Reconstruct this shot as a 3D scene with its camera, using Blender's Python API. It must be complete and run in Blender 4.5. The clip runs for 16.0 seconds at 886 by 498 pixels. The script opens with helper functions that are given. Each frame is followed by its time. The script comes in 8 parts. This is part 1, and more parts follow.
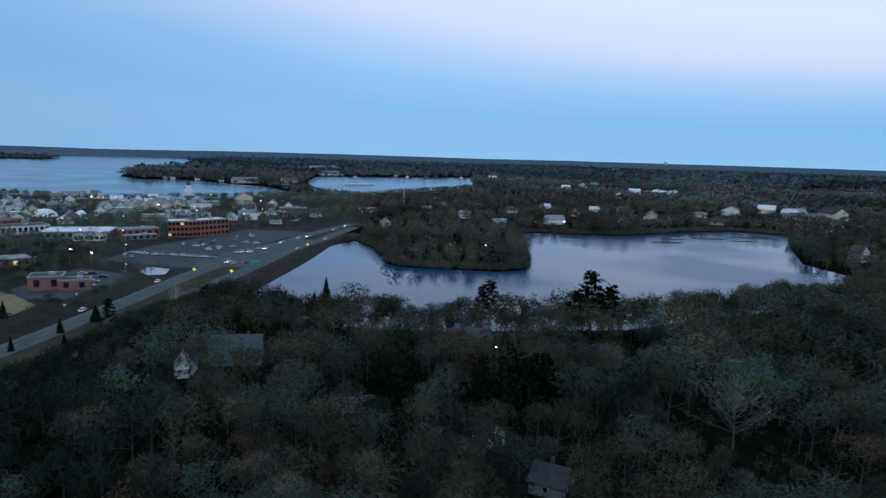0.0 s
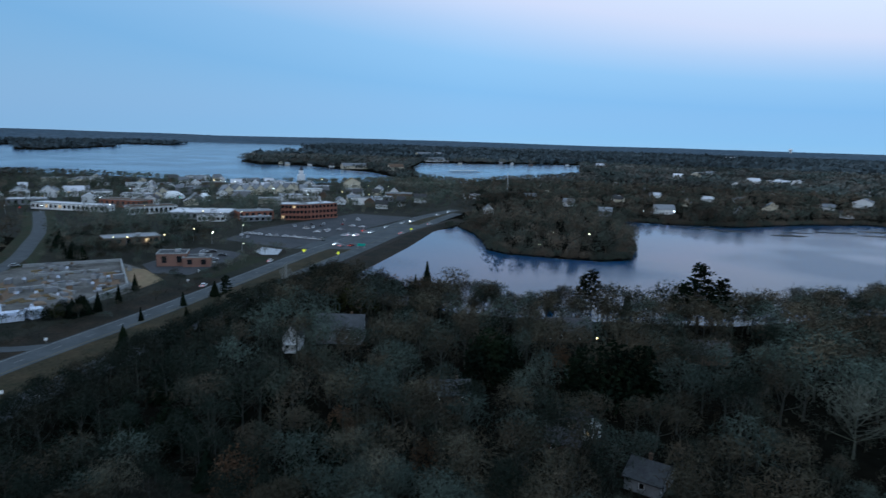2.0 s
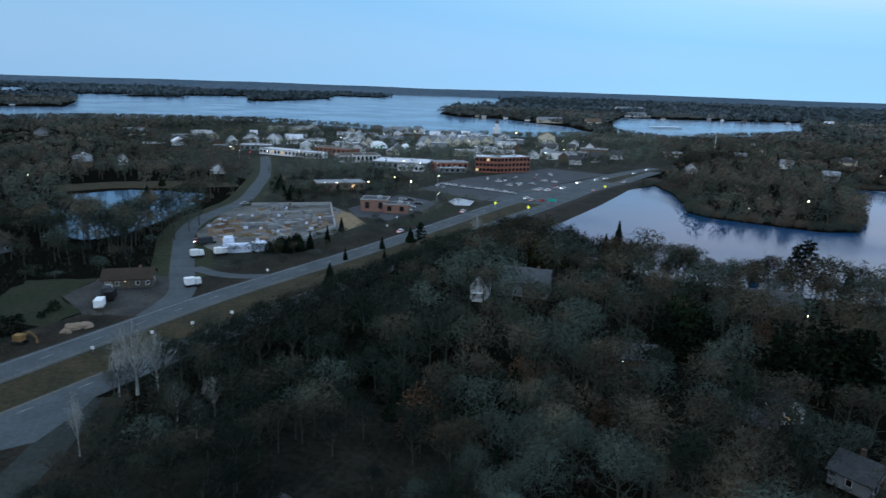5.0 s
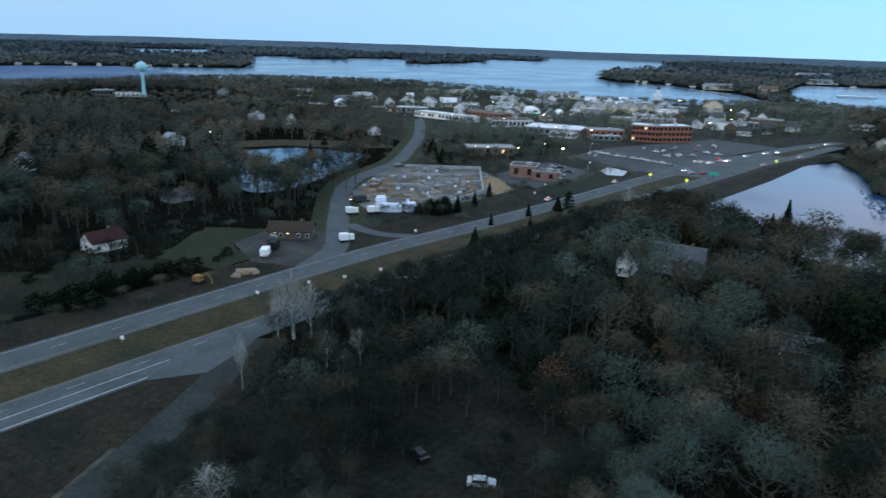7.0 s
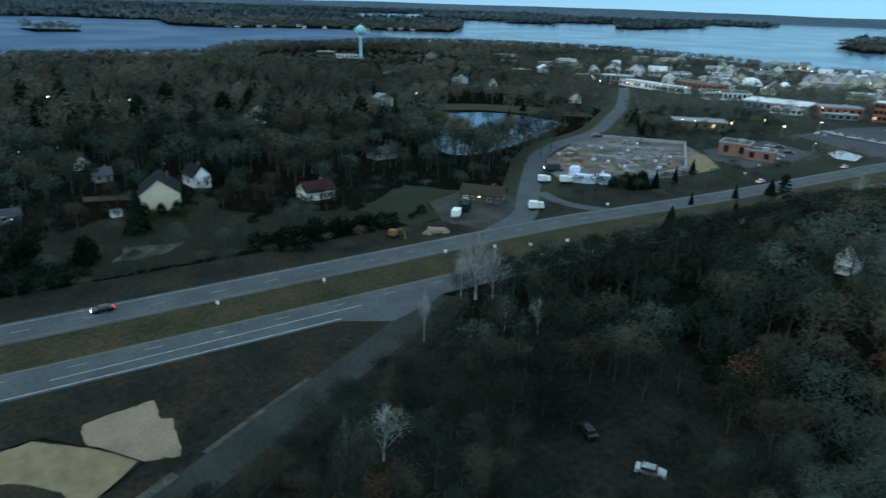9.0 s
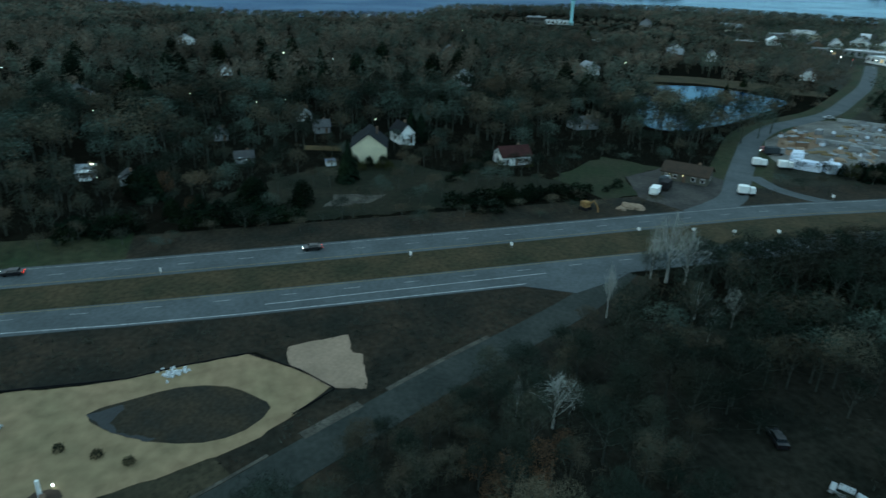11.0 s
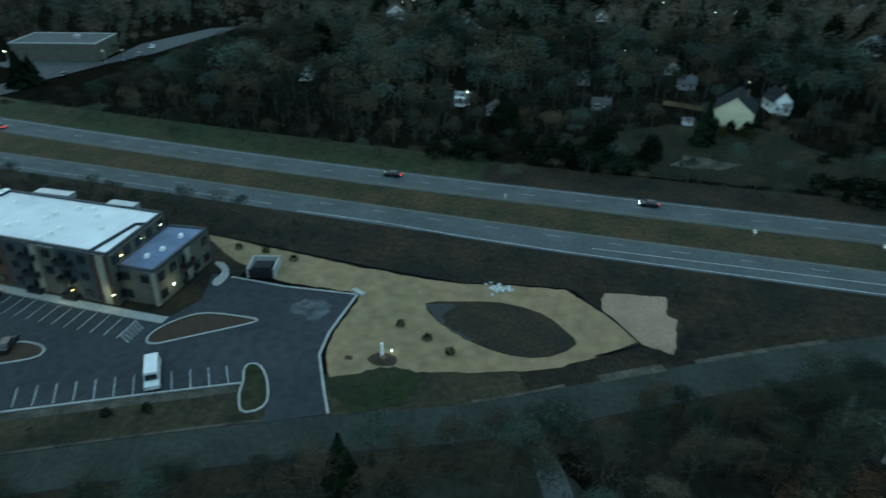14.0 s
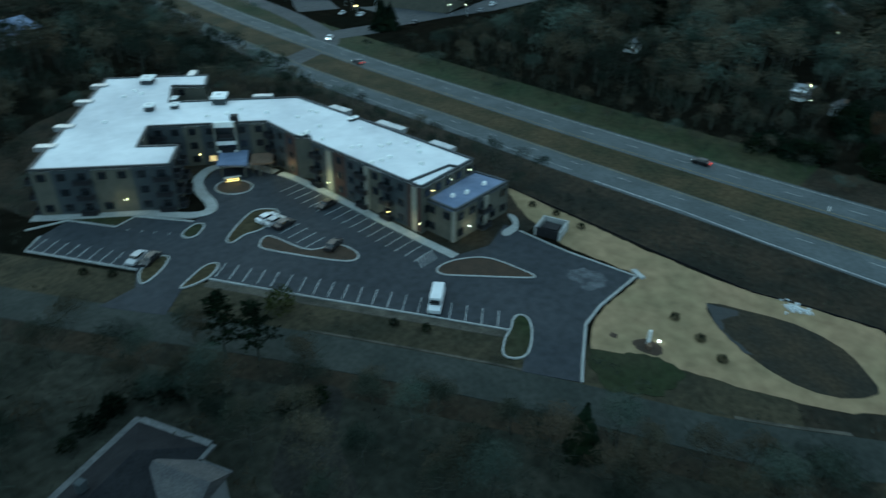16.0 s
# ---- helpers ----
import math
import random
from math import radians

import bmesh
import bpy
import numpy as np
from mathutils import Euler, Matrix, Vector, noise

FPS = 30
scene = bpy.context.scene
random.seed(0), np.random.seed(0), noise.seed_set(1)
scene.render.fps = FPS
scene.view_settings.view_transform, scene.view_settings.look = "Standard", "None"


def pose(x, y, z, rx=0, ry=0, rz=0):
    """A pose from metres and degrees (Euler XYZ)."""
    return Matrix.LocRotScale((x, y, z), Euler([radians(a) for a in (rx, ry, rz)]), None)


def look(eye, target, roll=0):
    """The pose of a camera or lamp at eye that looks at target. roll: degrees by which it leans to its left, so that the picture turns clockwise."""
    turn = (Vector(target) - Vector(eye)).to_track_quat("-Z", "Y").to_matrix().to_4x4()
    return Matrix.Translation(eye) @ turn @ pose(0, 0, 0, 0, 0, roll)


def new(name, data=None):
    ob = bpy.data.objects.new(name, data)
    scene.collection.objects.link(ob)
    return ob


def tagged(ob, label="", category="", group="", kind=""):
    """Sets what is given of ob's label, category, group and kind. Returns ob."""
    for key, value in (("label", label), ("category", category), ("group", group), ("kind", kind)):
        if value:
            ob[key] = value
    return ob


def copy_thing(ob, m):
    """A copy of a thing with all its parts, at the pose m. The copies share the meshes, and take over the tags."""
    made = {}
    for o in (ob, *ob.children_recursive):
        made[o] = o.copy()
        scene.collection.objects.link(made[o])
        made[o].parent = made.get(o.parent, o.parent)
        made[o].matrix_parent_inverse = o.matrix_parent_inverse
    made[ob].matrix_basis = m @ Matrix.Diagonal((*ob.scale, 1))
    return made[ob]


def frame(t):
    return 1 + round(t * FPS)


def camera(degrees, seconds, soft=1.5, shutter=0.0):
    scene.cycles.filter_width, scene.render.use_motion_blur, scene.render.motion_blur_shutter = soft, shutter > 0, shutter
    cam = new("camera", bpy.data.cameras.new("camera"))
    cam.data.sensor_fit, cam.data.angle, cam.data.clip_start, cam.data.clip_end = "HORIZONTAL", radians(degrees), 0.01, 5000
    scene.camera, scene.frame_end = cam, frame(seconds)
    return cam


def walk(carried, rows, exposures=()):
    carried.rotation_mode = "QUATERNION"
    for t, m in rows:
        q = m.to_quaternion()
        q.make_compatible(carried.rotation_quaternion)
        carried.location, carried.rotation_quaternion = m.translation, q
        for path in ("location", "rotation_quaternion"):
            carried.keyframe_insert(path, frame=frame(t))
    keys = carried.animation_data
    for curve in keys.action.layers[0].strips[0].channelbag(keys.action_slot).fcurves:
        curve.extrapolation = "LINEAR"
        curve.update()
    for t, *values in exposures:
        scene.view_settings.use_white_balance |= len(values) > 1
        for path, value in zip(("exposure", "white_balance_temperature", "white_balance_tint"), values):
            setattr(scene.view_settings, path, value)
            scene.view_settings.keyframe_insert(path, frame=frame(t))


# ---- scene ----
cam = camera(67.45, 16.0, soft=1.4, shutter=0.6)
PATH = [
    (0.0, pose(-1.63, 0.66, 66.89, 81.849, -1.606, -0.645)),
    (0.5, pose(-1.48, 0.66, 66.82, 81.836, -1.673, 0.951)),
    (1.0, pose(-1.26, 0.66, 66.73, 81.782, -1.681, 2.583)),
    (1.5, pose(-1.01, 0.70, 66.65, 81.254, -1.694, 4.964)),
    (2.0, pose(-0.72, 0.79, 66.56, 80.489, -1.685, 8.347)),
    (2.5, pose(-0.47, 0.91, 66.43, 79.739, -1.728, 11.410)),
    (3.0, pose(-0.30, 1.03, 66.30, 78.971, -1.709, 14.348)),
    (3.5, pose(-0.30, 1.12, 66.24, 78.239, -1.751, 17.052)),
    (6.0, pose(-1.18, 0.90, 66.35, 74.398, -1.762, 30.911)),
    (6.5, pose(-1.09, 1.09, 66.47, 73.573, -1.788, 34.357)),
    (7.0, pose(-0.92, 1.40, 66.59, 72.743, -1.816, 37.915)),
    (7.5, pose(-0.81, 1.66, 66.65, 71.924, -1.780, 41.898)),
    (8.0, pose(-0.83, 1.83, 66.63, 71.091, -1.757, 45.990)),
    (8.5, pose(-0.88, 1.86, 66.58, 70.279, -1.717, 50.369)),
    (9.0, pose(-0.95, 1.76, 66.54, 69.462, -1.712, 54.881)),
    (11.5, pose(-0.68, 0.59, 66.06, 65.518, -1.563, 76.432)),
    (12.0, pose(-0.39, 0.29, 66.03, 64.708, -1.535, 81.049)),
    (12.5, pose(0.00, 0.00, 66.00, 63.923, -1.463, 85.874)),
    (13.0, pose(0.49, -0.22, 65.99, 63.125, -1.358, 91.048)),
    (13.5, pose(1.04, -0.40, 65.97, 62.379, -1.272, 96.508)),
    (14.0, pose(1.57, -0.48, 65.95, 61.597, -1.074, 102.329)),
    (14.5, pose(2.10, -0.58, 65.99, 60.818, -0.922, 108.336)),
    (15.0, pose(2.64, -0.73, 66.09, 60.120, -0.779, 113.952)),
    (15.5, pose(3.15, -0.97, 66.24, 59.374, -0.711, 121.089)),
    (16.0, pose(3.70, -1.28, 66.43, 58.655, -0.712, 129.214)),
]
walk(cam, PATH, exposures=[(0.0, 0.06, 6000, 7), (3.5, 0.14, 6050, 7), (6.0, 0.64, 6350, 7), (7.5, 0.76, 6450, 4), (9.0, 0.63, 6320, -8), (12.0, 0.40, 6100, -21), (16.0, 0.47, 5970, -20)])

# ---- sky and light: after sunset, a blue earth shadow low down with pale pink above ----
world = bpy.data.worlds.new("dusk_sky")
scene.world = world
world.use_nodes = True
wn, wl = world.node_tree.nodes, world.node_tree.links
wn.clear()
w_out = wn.new("ShaderNodeOutputWorld")
w_bg = wn.new("ShaderNodeBackground")
w_co = wn.new("ShaderNodeTexCoord")
w_sep = wn.new("ShaderNodeSeparateXYZ")
wl.new(w_co.outputs["Generated"], w_sep.inputs[0])
w_map = wn.new("ShaderNodeMapRange")
w_map.inputs["From Min"].default_value, w_map.inputs["From Max"].default_value = -0.02, 0.5
wl.new(w_sep.outputs["Z"], w_map.inputs["Value"])
# the pale band sits lower towards the brighter side of the sky
w_tilt = wn.new("ShaderNodeVectorMath")
w_tilt.operation = "DOT_PRODUCT"
w_tilt.inputs[1].default_value = (0.27, 0.05, 0.0)
wl.new(w_co.outputs["Generated"], w_tilt.inputs[0])
w_add = wn.new("ShaderNodeMath")
w_add.operation = "ADD"
wl.new(w_map.outputs[0], w_add.inputs[0])
w_gate = wn.new("ShaderNodeMapRange")
w_gate.inputs["From Min"].default_value, w_gate.inputs["From Max"].default_value = 0.0, 0.14
wl.new(w_sep.outputs["Z"], w_gate.inputs["Value"])
w_mul = wn.new("ShaderNodeMath")
w_mul.operation = "MULTIPLY"
wl.new(w_tilt.outputs["Value"], w_mul.inputs[0])
wl.new(w_gate.outputs[0], w_mul.inputs[1])
wl.new(w_mul.outputs[0], w_add.inputs[1])
w_ramp = wn.new("ShaderNodeValToRGB")
SKY = [(0.00, (0.295, 0.52, 0.76)), (0.06, (0.245, 0.50, 0.78)), (0.18, (0.185, 0.455, 0.78)), (0.28, (0.24, 0.49, 0.80)),
       (0.36, (0.38, 0.545, 0.81)), (0.45, (0.585, 0.635, 0.83)), (0.56, (0.66, 0.73, 0.875)), (0.68, (0.59, 0.72, 0.90)), (1.00, (0.42, 0.59, 0.84))]
els = w_ramp.color_ramp.elements
els[0].position, els[0].color = SKY[0][0], (*SKY[0][1], 1)
els[1].position, els[1].color = SKY[-1][0], (*SKY[-1][1], 1)
for p, c in SKY[1:-1]:
    e = els.new(p)
    e.color = (*c, 1)
wl.new(w_add.outputs[0], w_ramp.inputs[0])
w_sky = wn.new("ShaderNodeTexSky")
w_sky.sky_type = "NISHITA"
w_sky.sun_disc = False
w_sky.sun_elevation, w_sky.sun_rotation = radians(1.0), radians(190)
w_mix = wn.new("ShaderNodeMixRGB")
w_mix.blend_type = "ADD"
w_mix.inputs[0].default_value = 0.04
wl.new(w_ramp.outputs[0], w_mix.inputs[1])
wl.new(w_sky.outputs[0], w_mix.inputs[2])
# the western sky is duller and greyer than the north
w_west = wn.new("ShaderNodeVectorMath")
w_west.operation = "DOT_PRODUCT"
w_west.inputs[1].default_value = (-0.989, 0.148, 0.0)
wl.new(w_co.outputs["Generated"], w_west.inputs[0])
w_side = wn.new("ShaderNodeMapRange")
w_side.inputs["From Min"].default_value, w_side.inputs["From Max"].default_value = 0.25, 0.95
wl.new(w_west.outputs["Value"], w_side.inputs["Value"])
w_dull = wn.new("ShaderNodeMixRGB")
w_dull.blend_type = "MULTIPLY"
w_dull.inputs[2].default_value = (0.84, 0.76, 0.76, 1)
wl.new(w_side.outputs[0], w_dull.inputs[0])
wl.new(w_mix.outputs[0], w_dull.inputs[1])
wl.new(w_dull.outputs[0], w_bg.inputs["Color"])
w_bg.inputs["Strength"].default_value = 1.0
wl.new(w_bg.outputs[0], w_out.inputs["Surface"])

sun_data = bpy.data.lights.new("afterglow", "SUN")
sun_data.energy, sun_data.angle, sun_data.color = 0.25, radians(40), (1.0, 0.93, 0.88)
sun = new("afterglow", sun_data)
sun.matrix_world = look((0, 0, 300), (60, 160, 220))


# ---- materials ----
def mat(name, c1, c2=None, scale=1.0, rough=0.85, metal=0.0, bump=0.0, fine=0.25, world_space=False, each=0.0, spec=0.08, emit=None, power=0.0,
        detail=5.0):
    m = bpy.data.materials.new(name)
    m.use_nodes = True
    n, l = m.node_tree.nodes, m.node_tree.links
    b = n["Principled BSDF"]
    b.inputs["Roughness"].default_value, b.inputs["Metallic"].default_value = rough, metal
    b.inputs["Specular IOR Level"].default_value = spec
    if emit:
        b.inputs["Base Color"].default_value = (*c1, 1)
        b.inputs["Emission Color"].default_value, b.inputs["Emission Strength"].default_value = (*emit, 1), power
        return m
    if world_space:
        co = n.new("ShaderNodeNewGeometry").outputs["Position"]
    else:
        co = n.new("ShaderNodeTexCoord").outputs["Object"]
    big, small = n.new("ShaderNodeTexNoise"), n.new("ShaderNodeTexNoise")
    big.inputs["Scale"].default_value, big.inputs["Detail"].default_value = scale, detail
    small.inputs["Scale"].default_value, small.inputs["Detail"].default_value = scale * 9, 3
    l.new(co, big.inputs["Vector"])
    l.new(co, small.inputs["Vector"])
    ramp = n.new("ShaderNodeValToRGB")
    ramp.color_ramp.elements[0].position, ramp.color_ramp.elements[1].position = 0.35, 0.65
    ramp.color_ramp.elements[0].color, ramp.color_ramp.elements[1].color = (*c1, 1), (*(c2 or c1), 1)
    l.new(big.outputs["Fac"], ramp.inputs[0])
    val = n.new("ShaderNodeMapRange")
    val.inputs["From Min"].default_value, val.inputs["From Max"].default_value = 0.3, 0.7
    val.inputs["To Min"].default_value, val.inputs["To Max"].default_value = 1 - fine, 1 + fine
    l.new(small.outputs["Fac"], val.inputs["Value"])
    hsv = n.new("ShaderNodeHueSaturation")
    l.new(ramp.outputs[0], hsv.inputs["Color"])
    if each:
        info = n.new("ShaderNodeObjectInfo")
        rnd = n.new("ShaderNodeMapRange")
        rnd.inputs["To Min"].default_value, rnd.inputs["To Max"].default_value = 1 - each, 1 + each
        l.new(info.outputs["Random"], rnd.inputs["Value"])
        mul = n.new("ShaderNodeMath")
        mul.operation = "MULTIPLY"
        l.new(val.outputs[0], mul.inputs[0])
        l.new(rnd.outputs[0], mul.inputs[1])
        l.new(mul.outputs[0], hsv.inputs["Value"])
    else:
        l.new(val.outputs[0], hsv.inputs["Value"])
    l.new(hsv.outputs[0], b.inputs["Base Color"])
    if bump:
        bp = n.new("ShaderNodeBump")
        bp.inputs["Strength"].default_value, bp.inputs["Distance"].default_value = 0.5, bump
        l.new(small.outputs["Fac"], bp.inputs["Height"])
        l.new(bp.outputs[0], b.inputs["Normal"])
    return m


def foliage(name, cols, scale=0.06, rough=0.95):
    """Twigs or needles: the tone drifts from tree to tree and again from spray to spray."""
    m = bpy.data.materials.new(name)
    m.use_nodes = True
    n, l = m.node_tree.nodes, m.node_tree.links
    b = n["Principled BSDF"]
    b.inputs["Roughness"].default_value, b.inputs["Specular IOR Level"].default_value = rough, 0.0
    pos = n.new("ShaderNodeNewGeometry")
    noi = n.new("ShaderNodeTexNoise")
    noi.inputs["Scale"].default_value, noi.inputs["Detail"].default_value, noi.inputs["Roughness"].default_value = scale, 2.5, 0.6
    l.new(pos.outputs["Position"], noi.inputs["Vector"])
    ramp = n.new("ShaderNodeValToRGB")
    el = ramp.color_ramp.elements
    span = [0.30 + 0.40 * i / (len(cols) - 1) for i in range(len(cols))]
    el[0].position, el[0].color = span[0], (*cols[0], 1)
    el[1].position, el[1].color = span[-1], (*cols[-1], 1)
    for p, c in zip(span[1:-1], cols[1:-1]):
        el.new(p).color = (*c, 1)
    l.new(noi.outputs["Fac"], ramp.inputs[0])
    rnd = n.new("ShaderNodeMapRange")
    rnd.inputs["To Min"].default_value, rnd.inputs["To Max"].default_value = 0.85, 1.15
    l.new(pos.outputs["Random Per Island"], rnd.inputs["Value"])
    drift = n.new("ShaderNodeTexNoise")
    drift.inputs["Scale"].default_value, drift.inputs["Detail"].default_value = scale * 0.3, 3
    l.new(pos.outputs["Position"], drift.inputs["Vector"])
    amt = n.new("ShaderNodeMapRange")
    amt.inputs["From Min"].default_value, amt.inputs["From Max"].default_value = 0.3, 0.7
    amt.inputs["To Min"].default_value, amt.inputs["To Max"].default_value = 0.45, 1.5
    l.new(drift.outputs["Fac"], amt.inputs["Value"])
    both = n.new("ShaderNodeMath")
    both.operation = "MULTIPLY"
    l.new(rnd.outputs[0], both.inputs[0])
    l.new(amt.outputs[0], both.inputs[1])
    hsv = n.new("ShaderNodeHueSaturation")
    l.new(ramp.outputs[0], hsv.inputs["Color"])
    l.new(both.outputs[0], hsv.inputs["Value"])
    l.new(hsv.outputs[0], b.inputs["Base Color"])
    return m


def water_mat(name, deep, rough, ripple, size, lanes=1.0):
    m = bpy.data.materials.new(name)
    m.use_nodes = True
    n, l = m.node_tree.nodes, m.node_tree.links
    b = n["Principled BSDF"]
    b.inputs["Base Color"].default_value = (*deep, 1)
    b.inputs["Roughness"].default_value, b.inputs["IOR"].default_value = rough, 1.33
    # Reflections get a painted blue tint.
    b.inputs["Specular Tint"].default_value = (0.42, 0.74, 1.0, 1)
    pos = n.new("ShaderNodeNewGeometry")
    noi = n.new("ShaderNodeTexNoise")
    noi.inputs["Scale"].default_value, noi.inputs["Detail"].default_value = size, 3
    l.new(pos.outputs["Position"], noi.inputs["Vector"])
    calm = n.new("ShaderNodeTexNoise")
    calm.inputs["Scale"].default_value, calm.inputs["Detail"].default_value = 0.008, 2
    l.new(pos.outputs["Position"], calm.inputs["Vector"])
    amp = n.new("ShaderNodeMapRange")
    amp.inputs["From Min"].default_value, amp.inputs["From Max"].default_value = 0.42, 0.60
    amp.inputs["To Min"].default_value, amp.inputs["To Max"].default_value = 0.05, 1.0
    l.new(calm.outputs["Fac"], amp.inputs["Value"])
    sheen = n.new("ShaderNodeMapRange")
    sheen.inputs["From Min"].default_value, sheen.inputs["From Max"].default_value = 0.40, 0.60
    sheen.inputs["To Min"].default_value, sheen.inputs["To Max"].default_value = rough * (1 - 0.5 * lanes), rough * (1 + 1.2 * lanes)
    l.new(calm.outputs["Fac"], sheen.inputs["Value"])
    l.new(sheen.outputs[0], b.inputs["Roughness"])
    bp = n.new("ShaderNodeBump")
    bp.inputs["Distance"].default_value = ripple
    l.new(amp.outputs[0], bp.inputs["Strength"])
    l.new(noi.outputs["Fac"], bp.inputs["Height"])
    l.new(bp.outputs[0], b.inputs["Normal"])
    return m


# Base colour held near black: shade under the crowns is put into it.
M_GROUND = mat("shade_dark_woodland_floor", (0.0085, 0.0075, 0.0055), (0.006, 0.0065, 0.005), 0.03, world_space=True, spec=0.0, fine=0.3, bump=0.05)
M_LAWN = mat("lawn_grass", (0.018, 0.025, 0.011), (0.026, 0.027, 0.015), 0.08, world_space=True, fine=0.3)
M_VERGE = mat("dry_verge_grass", (0.054, 0.041, 0.022), (0.026, 0.026, 0.014), 0.10, world_space=True, fine=0.35)
M_BRUSHLAND = mat("dead_brush_ground", (0.030, 0.023, 0.015), (0.013, 0.0135, 0.010), 0.09, world_space=True, fine=0.4)
M_ASPHALT = mat("worn_asphalt", (0.083, 0.093, 0.097), (0.062, 0.070, 0.073), 0.12, world_space=True, rough=0.8, fine=0.15)
M_LOT = mat("new_asphalt", (0.030, 0.034, 0.040), (0.038, 0.042, 0.048), 0.07, world_space=True, rough=0.75, fine=0.2)
M_DRIVE = mat("gravel_drive", (0.026, 0.025, 0.022), (0.016, 0.016, 0.014), 0.12, world_space=True, fine=0.35)
M_SHOULDER = mat("dusty_shoulder", (0.085, 0.078, 0.064), (0.035, 0.034, 0.028), 0.25, world_space=True, fine=0.3)
M_STREET = mat("dull_asphalt", (0.037, 0.041, 0.037), (0.025, 0.029, 0.026), 0.12, world_space=True, rough=0.85, fine=0.2)
M_SALT = mat("dusty_asphalt", (0.095, 0.102, 0.112), (0.042, 0.046, 0.052), 0.45, world_space=True, fine=0.3)
M_OLDLOT = mat("old_lot_asphalt", (0.055, 0.058, 0.062), (0.072, 0.074, 0.076), 0.06, world_space=True, fine=0.2)
M_LINE = mat("road_paint", (0.44, 0.45, 0.45), (0.26, 0.27, 0.27), 0.8, world_space=True, fine=0.25)
M_DASH = mat("worn_lane_paint", (0.30, 0.31, 0.31), (0.15, 0.16, 0.16), 0.8, world_space=True, fine=0.3)
M_YELLOW = mat("yellow_road_paint", (0.20, 0.165, 0.075), (0.13, 0.12, 0.075), 0.8, world_space=True)
M_KERB = mat("kerb_concrete", (0.33, 0.34, 0.33), (0.27, 0.275, 0.27), 0.4, world_space=True)
M_WALK = mat("walk_concrete", (0.30, 0.305, 0.295), (0.25, 0.255, 0.245), 0.3, world_space=True)
M_WALKWORN = mat("worn_concrete_drive", (0.085, 0.090, 0.088), (0.060, 0.064, 0.062), 0.2, world_space=True, fine=0.2)
M_STRAW = mat("straw_erosion_mat", (0.232, 0.162, 0.098), (0.172, 0.140, 0.080), 0.04, world_space=True, fine=0.2, bump=0.03)
M_SAND = mat("pale_sand", (0.260, 0.190, 0.136), (0.205, 0.152, 0.108), 0.15, world_space=True, fine=0.12)
M_PUDDLE = mat("shallow_muddy_water", (0.022, 0.027, 0.029), (0.016, 0.018, 0.018), 0.3, world_space=True, rough=0.4, spec=0.15)
M_LITTER = mat("leaf_litter", (0.025, 0.023, 0.018), (0.012, 0.0125, 0.010), 0.08, world_space=True, fine=0.35, spec=0.0)
M_SLOPE = mat("dull_slope_grass", (0.038, 0.038, 0.030), (0.019, 0.021, 0.017), 0.07, world_space=True, fine=0.35, spec=0.0)
M_NEARROOF = mat("near_black_shingles", (0.010, 0.011, 0.013), (0.016, 0.017, 0.019), 0.4, fine=0.3)
M_GLOW = mat("low_warm_glow", (0.8, 0.6, 0.3), emit=(1.0, 0.60, 0.18), power=3.0)
M_FARVERGE = mat("far_verge_grass", (0.036, 0.034, 0.018), (0.021, 0.031, 0.014), 0.05, world_space=True, fine=0.3)
M_BASIN = mat("basin_mud", (0.034, 0.027, 0.017), (0.019, 0.019, 0.015), 0.16, world_space=True, fine=0.3)
M_STRIP = mat("thin_brown_turf", (0.042, 0.036, 0.022), (0.021, 0.021, 0.014), 0.10, world_space=True, fine=0.35)
M_MULCH = mat("mulch", (0.052, 0.037, 0.027), (0.038, 0.030, 0.023), 0.5, world_space=True)
M_GRAVEL = mat("gravel_yard", (0.165, 0.158, 0.145), (0.080, 0.075, 0.066), 0.09, world_space=True, fine=0.25)
M_YARDDUST = mat("dusty_dark_gravel", (0.062, 0.058, 0.052), (0.034, 0.033, 0.031), 0.12, world_space=True, fine=0.3)
M_CLAY = mat("orange_clay", (0.19, 0.125, 0.08), (0.15, 0.105, 0.072), 0.2, world_space=True)
M_ROCK = mat("white_riprap", (0.55, 0.56, 0.57), (0.40, 0.41, 0.42), 1.2, world_space=True, bump=0.1)
M_FENCE = mat("black_silt_fabric", (0.012, 0.012, 0.013), None, 1.0)
M_REED = mat("dead_reed_bed", (0.060, 0.055, 0.045), (0.045, 0.045, 0.042), 0.1, world_space=True, fine=0.4)
# Lakes reflect weakly; part of the sky's blue is put into their base.
M_LAKE = water_mat("lake_water", (0.002, 0.040, 0.098), 0.085, 0.07, 0.45, 1.6)
M_LAKE.node_tree.nodes["Principled BSDF"].inputs["Specular IOR Level"].default_value = 0.30
M_POND = water_mat("still_pond_water", (0.004, 0.022, 0.060), 0.05, 0.02, 0.6, 0.3)
M_FARWATER = water_mat("wide_lake_water", (0.006, 0.046, 0.108), 0.14, 0.25, 0.25, 0.15)
M_FARWATER.node_tree.nodes["Principled BSDF"].inputs["Specular IOR Level"].default_value = 0.22
# Western arm: the darker, bluer sky reflection is put into the base colour.
M_RUFFLED = water_mat("ruffled_water_painted_dark", (0.005, 0.040, 0.115), 0.3, 0.9, 0.25, 0.1)
M_RUFFLED.node_tree.nodes["Principled BSDF"].inputs["Specular IOR Level"].default_value = 0.05

